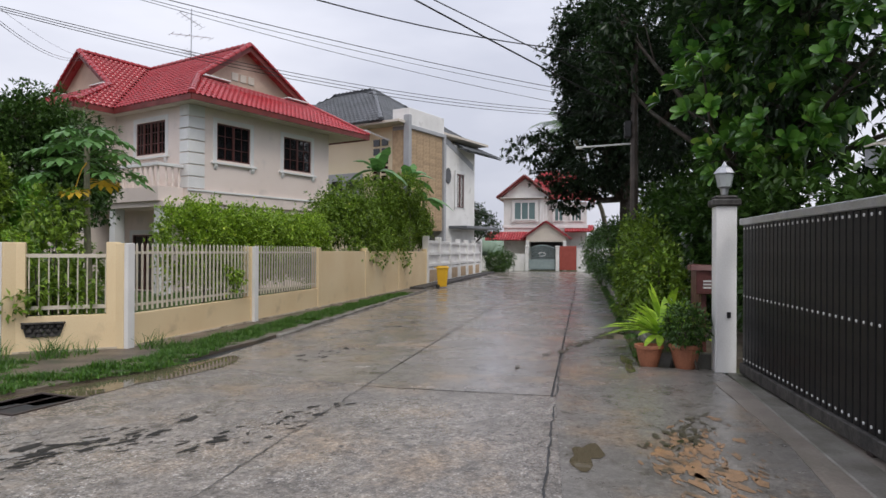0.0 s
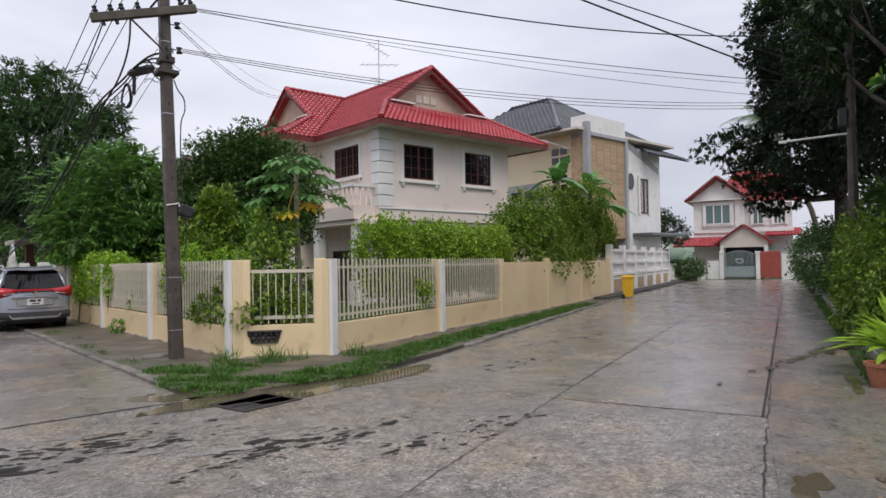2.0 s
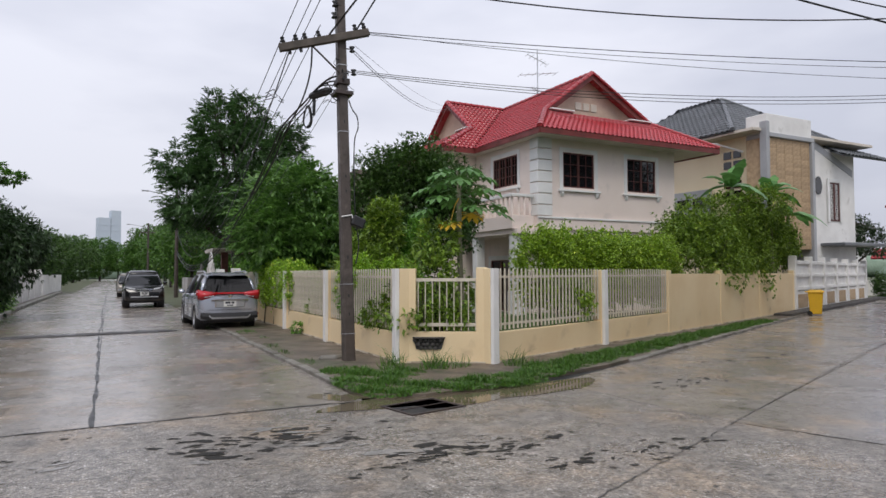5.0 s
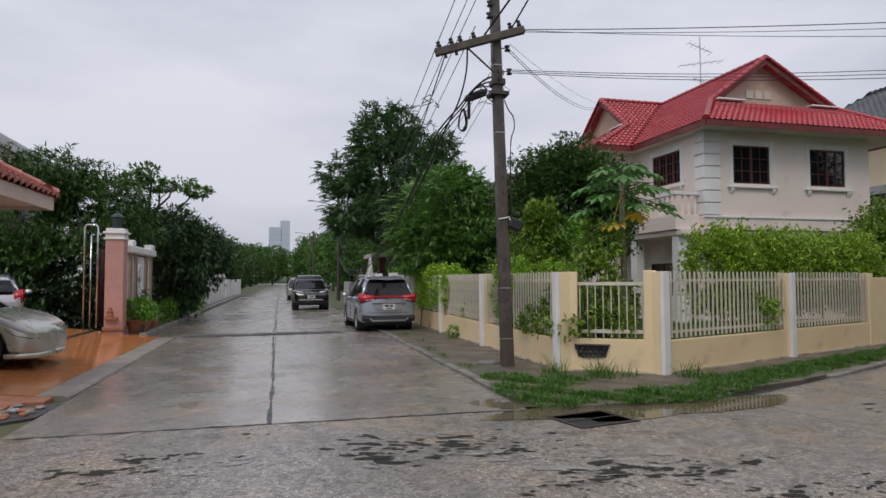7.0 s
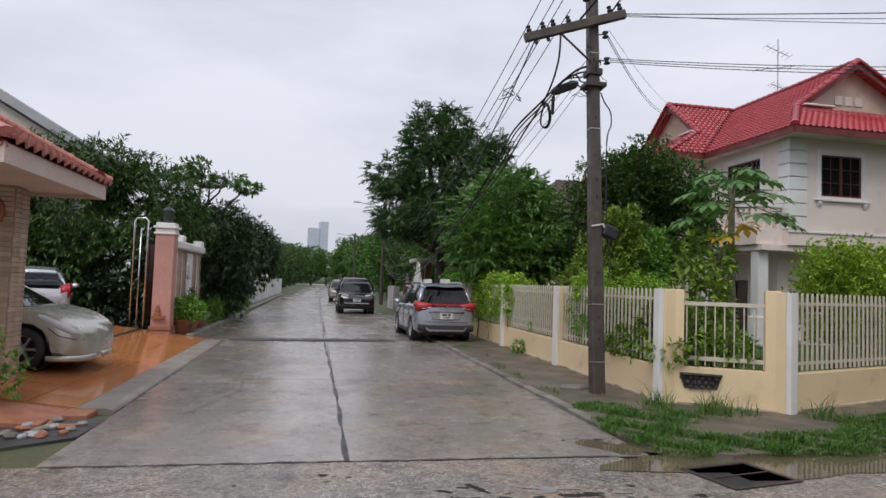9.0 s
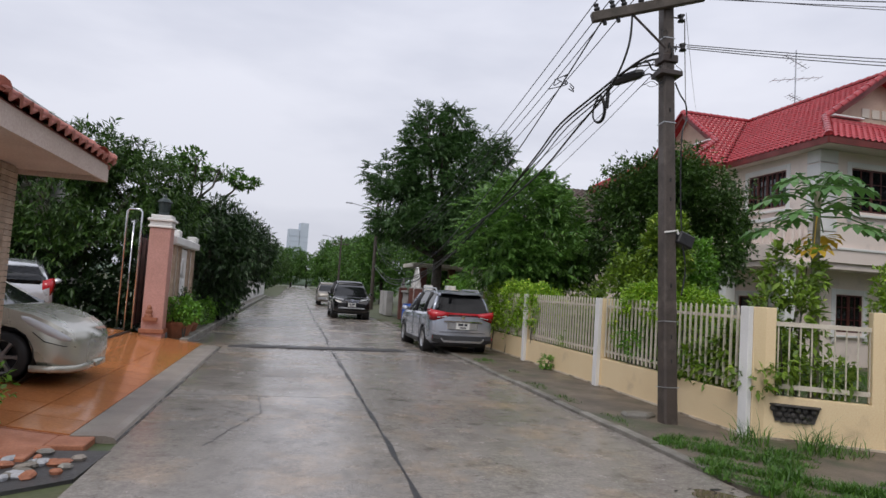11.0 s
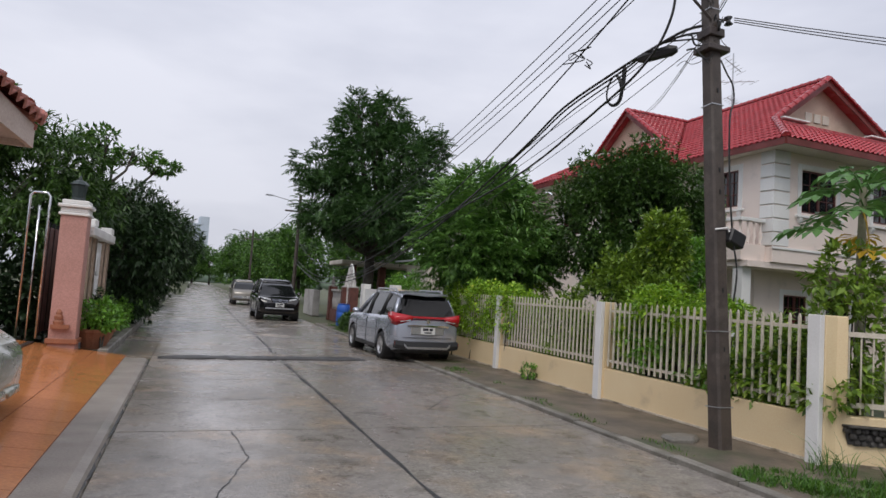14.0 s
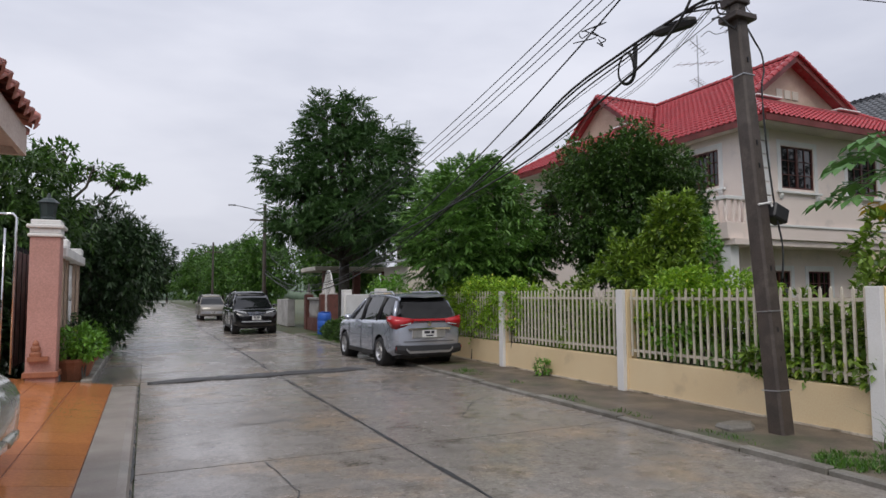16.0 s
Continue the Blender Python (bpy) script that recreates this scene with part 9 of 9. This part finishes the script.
spiky("dracaena", "yellow-green strap-leaved potted plant", *ap(1.45, -8.75), 34, 1.05, 0.075, "golden", 8, 0.3)
spiky("dracaena", "yellow-green strap-leaved potted plant", *ap(2.1, -8.85), 26, 0.95, 0.07, "golden", 9, 0.3)
shrub("potted_plant", "fine-leaved dark green potted shrub", *ap(0.55, -8.95), [(0, 0, 0.62, 0.36, 0.34, 0.34)], "mango", 0.07, 700, 3, seed=63, category="plant")
shrub("shrub", "bright small-leaved shrubs along the planting kerb", 0, 0, [(4.6, -9.1, 0.9, 0.7, 0.5, 0.9), (5.8, -9.0, 1.3, 0.8, 0.6, 1.1), (8.0, -8.8, 1.1, 0.9, 0.6, 1.1), (9.6, -9.0, 1.7, 1.0, 0.6, 1.2), (4.4, -8.75, 0.4, 0.6, 0.3, 0.4), (7.0, -8.6, 0.5, 0.9, 0.35, 0.45)], "street", 0.12, 4200, 4, seed=64, m=A_M, stems=14)
shrub("shrub", "tall green shrubs leaning over the far street edge", 0, 0, [(13, -9.2, 1.5, 1.4, 0.8, 1.5), (16, -9.3, 1.6, 1.6, 0.8, 1.6), (19.5, -9.0, 1.5, 1.6, 0.9, 1.5), (24, -8.9, 1.7, 2.0, 1.0, 1.7), (28, -8.7, 1.7, 2.2, 1.0, 1.7), (33, -8.6, 1.6, 2.4, 1.1, 1.6), (38, -8.6, 1.6, 2.4, 1.1, 1.6)], "mango", 0.15, 6000, 4, seed=65, m=A_M, stems=16)
shrub("shrub", "shadowy shrubbery behind the planting strip", 0, 0, [(3, -10.9, 1.6, 1.5, 0.9, 1.7), (6, -10.9, 2.0, 1.7, 0.9, 2.0), (9, -10.9, 2.2, 1.8, 0.9, 2.2), (12.5, -10.9, 2.4, 2.0, 0.9, 2.4), (16.5, -11, 2.4, 2.2, 1.0, 2.4), (0.5, -11.6, 1.6, 1.4, 0.8, 1.5), (-2, -12, 1.5, 1.6, 0.8, 1.4), (5.5, -10.0, 1.9, 1.2, 0.6, 1.4), (8.5, -9.9, 2.2, 1.4, 0.6, 1.6), (12, -9.9, 2.6, 1.8, 0.7, 1.8)], "mango", 0.2, 9500, 5, seed=66, m=A_M, stems=16)
# the large-leaved tree: rosettes of broad leaves at the shoots' ends
shrub("shrub", "dark leafy shrubs crowding behind the black gate", 0, 0, [(u, -12.8 - 0.3 * (k % 2), 2.3 + 0.5 * math.sin(u * 1.3), 1.2, 0.8, 1.7) for k, u in enumerate(np.arange(-3.2, 4.6, 1.1))], "dark", 0.2, 3400, 4, seed=265, m=A_M, stems=10)
bt = thing("tree", "near tree with rosettes of large glossy leaves over the gate", "tree", A_M)
bm_ = Mesh()
bm_.tube([(5.2, -11.6, 0), (5.1, -11.5, 1.6), (5.4, -11.2, 3.2)], 0.17, 9, 0.12)
part("trunk", bm_, M["bark"], bt, smooth=True)
g = np.random.default_rng(67)
lob = [(4.2, -9.9, 4.6, 1.2, 0.9, 1.3), (4.8, -11.3, 4.9, 1.6, 1.3, 1.6), (3.4, -11.0, 3.9, 1.0, 0.9, 1.0), (2.8, -12.2, 5.0, 1.3, 1.2, 1.4), (5.5, -10.5, 6.4, 1.5, 1.2, 1.2), (3.6, -11.8, 6.4, 1.5, 1.3, 1.0), (1.6, -13.0, 4.4, 1.3, 1.1, 1.3), (1.8, -12.6, 6.2, 1.4, 1.2, 1.2), (4.0, -10.4, 3.4, 0.8, 0.7, 0.7)]
lm_ = Mesh()
limbs(lm_, (5.4, -11.2, 3.1), lob, 0.08, 0.4, 68)
part("branchwork", lm_, M["bark"], bt, smooth=True)
pts_, out_ = clump_points(lob, 330, 69, 0.45)
allv, allf = [], []
for i, (p, o) in enumerate(zip(pts_, out_)):
    gg = np.random.default_rng(200 + i)
    ax = o + np.array((0, 0, 0.55))
    ax /= np.linalg.norm(ax)
    e1 = np.cross(ax, (0.3, 0.9, 0.1))
    e1 /= np.linalg.norm(e1)
    e2 = np.cross(ax, e1)
    for k in range(11):
        a = 2.4 * k + gg.normal(0, 0.15)
        tilt = 0.35 + 0.085 * k
        d = ax * math.cos(tilt) + (e1 * math.cos(a) + e2 * math.sin(a)) * math.sin(tilt)
        ln = gg.uniform(0.24, 0.36)
        s = np.cross(d, ax)
        s /= np.linalg.norm(s) + 1e-9
        nn = np.cross(s, d)
        w = ln * 0.23
        rows_ = []
        for t, ww_, sag_ in ((0.0, 0.12, 0.0), (0.35, 0.6, 0.01), (0.7, 1.0, 0.05), (0.92, 0.7, 0.1), (1.0, 0.15, 0.13)):
            c = p + d * ln * t - nn * 0 - np.array((0, 0, sag_ * ln * 0.9))
            rows_ += [c + s * w * ww_ + nn * w * ww_ * 0.35, c, c - s * w * ww_ + nn * w * ww_ * 0.35]
        b0 = len(allv)
        allv += rows_
        for r in range(4):
            q = b0 + r * 3
            allf += [(q, q + 1, q + 4, q + 3), (q + 1, q + 2, q + 5, q + 4)]
part("crown", np_mesh("crown", np.array(allv), np.array(allf), L["big"]), None, bt, smooth=True)
tree("tree", "tall very dark broad tree shading the street", *ap(21.5, -9.4), 4.2, 0.34, [(0, 0, 8.2, 3.4, 3.0, 3.0), (-2.4, 0.3, 6.2, 2.2, 2.0, 1.8), (-1.6, 0.6, 10.6, 2.8, 2.6, 2.4), (1.8, -0.4, 6.8, 2.4, 2.4, 2.2), (-0.6, 2.0, 5.4, 1.6, 2.0, 1.2), (-1.0, -1.8, 9.5, 2.8, 2.6, 2.6), (-3.4, -1.4, 8.2, 2.4, 2.4, 2.2), (0.2, 2.6, 4.4, 1.0, 1.4, 0.8), (-5.5, -2.6, 9.4, 3.0, 2.4, 3.0), (-7.0, -3.6, 6.6, 2.6, 2.0, 2.4), (-1.3, 3.4, 6.5, 1.7, 1.8, 0.9), (-0.6, 1.3, 8.6, 2.0, 1.6, 2.0), (-0.7, 1.4, 11.2, 2.2, 1.8, 2.2)], "black", 0.2, 18000, 8, seed=70)
tree("tree", "dark tree rising behind the gate shrubs", *ap(9.5, -12.5), 3.0, 0.22, [(0.0, 4.3, 8.9, 1.2, 0.9, 1.1), (0.2, 4.4, 7.2, 1.1, 0.8, 1.0), (0, 0, 6.0, 2.4, 2.0, 2.4), (-2.4, 0, 7.4, 2.4, 2.0, 2.2), (2.0, 0.5, 7.8, 2.4, 2.0, 2.4), (-4.6, -1.0, 6.0, 2.2, 1.8, 2.4), (-5.0, -1.2, 8.4, 2.4, 1.8, 2.0), (0, 0.5, 9.6, 3.0, 2.2, 2.0)], "dark", 0.26, 7500, 5, seed=71)
# palm between the street trees
pm = thing("palm", "slim palm with drooping feathered fronds", "palm", A_M @ pose(27.0, -9.4, 0))
part("trunk", Mesh().tube([(0, 0, 0), (0.3, 0.9, 4), (0.3, 2.6, 8.6)], 0.14, 8, 0.1), M["barklight"], pm, smooth=True)
for k in range(22):
    a, el = 2.4 * k, 1.0 - 0.065 * k
    m, prev = Mesh(), None
    c, q = math.cos(a), math.sin(a)
    stem = [Vector((0.3 + 2.6 * s * math.cos(el) * c, 2.6 + 2.9 * s * math.cos(el) * q, 8.6 + 2.9 * s * math.sin(el) - 1.6 * s * s)) for s in np.linspace(0, 1, 26)]
    m.tube(stem, 0.02, 4, 0.006)
    for i in range(2, 26):
        for sd in (-1, 1):
            p0 = stem[i]
            d = Vector((-q * sd + c * 0.5, c * sd + q * 0.5, -0.55)).normalized()
            t0 = (stem[i] - stem[i - 1]).normalized() * 0.035
            m.add([p0 - t0, p0 + t0, p0 + d * (0.8 - 0.018 * i)], [(0, 1, 2)])
    part("frond", m, L["palm"], pm)
# street-side pole with lamp arm
sp = thing("utility_pole", "dark concrete pole with a white lamp arm among trees", "utility pole", A_M @ pose(11, -9.0, 0))
part("post", Mesh().tube([(0, 0, 0), (0, 0, 8.6)], 0.14, 8, 0.1), M["pole"], sp)
part("lamp_arm", Mesh().tube([(0, 0.1, 5.02), (0, 1.7, 4.95)], 0.03, 6), M["trimwhite"], sp, "white lamp arm")
part("lamp_head", Mesh().box(-0.05, 0.05, 1.55, 1.75, 4.9, 4.98), M["trimwhite"], sp, bevel=0.01)
part("fuse_box", Mesh().box(-0.2, 0.14, 0.1, 0.3, 5.2, 5.7), M["plastic"], sp, bevel=0.02)
# pale corrugated awning beyond the gate
aw = thing("awning", "pale corrugated awning with scalloped edge behind the gate", "awning", A_M @ pose(1.1, -14.5, 0.1, 0, 0, 60))
sheet = Mesh()
for i in range(30):
    x0, x1 = -1.5 + i * 0.14, -1.5 + (i + 1) * 0.14
    h0, h1 = 0.02 * (i % 2), 0.02 * ((i + 1) % 2)
    sheet.add([(x0, 0.9, 3.25 + h0), (x1, 0.9, 3.25 + h1), (x1, -2.5, 3.9 + h1), (x0, -2.5, 3.9 + h0), (x0, 0.9, 3.23 + h0), (x1, 0.9, 3.23 + h1), (x1, -2.5, 3.88 + h1), (x0, -2.5, 3.88 + h0)], [(0, 1, 2, 3), (7, 6, 5, 4), (0, 4, 5, 1)])
part("sheet", sheet, M["soffit"], aw)
part("valance", Mesh().add([(-1.5 + i * 0.1, 0.85, 3.2 if j == 0 else 2.95 - 0.05 * abs(math.sin(i * 1.57))) for i in range(43) for j in range(2)], [(2 * i, 2 * i + 2, 2 * i + 3, 2 * i + 1) for i in range(42)]), M["greytrim"], aw, "grey scalloped valance")
for x in (-1.3, 2.4):
    part("post", Mesh().tube([(x, 0.6, 0), (x, 0.6, 3.25)], 0.05, 6), M["steel"], aw)
# creeper at the gatehouse corner
shrub("creeper", "leafy creeper spilling beside the gatehouse pillar", -9.35, -0.6, [(0, 0, 0.7, 0.35, 0.4, 0.5), (0.15, -0.3, 1.1, 0.3, 0.3, 0.35), (0.2, 0.3, 0.4, 0.35, 0.35, 0.35)], "bright", 0.09, 420, 3, seed=72, z0=0.05, category="plant")
grass("grass", "weeds in the gutter along the planting kerb", [(*ap(u, -8.42), 0.35, 0.12) for u in np.arange(1.5, 22, 1.1)], 3500, 0.16, 8)
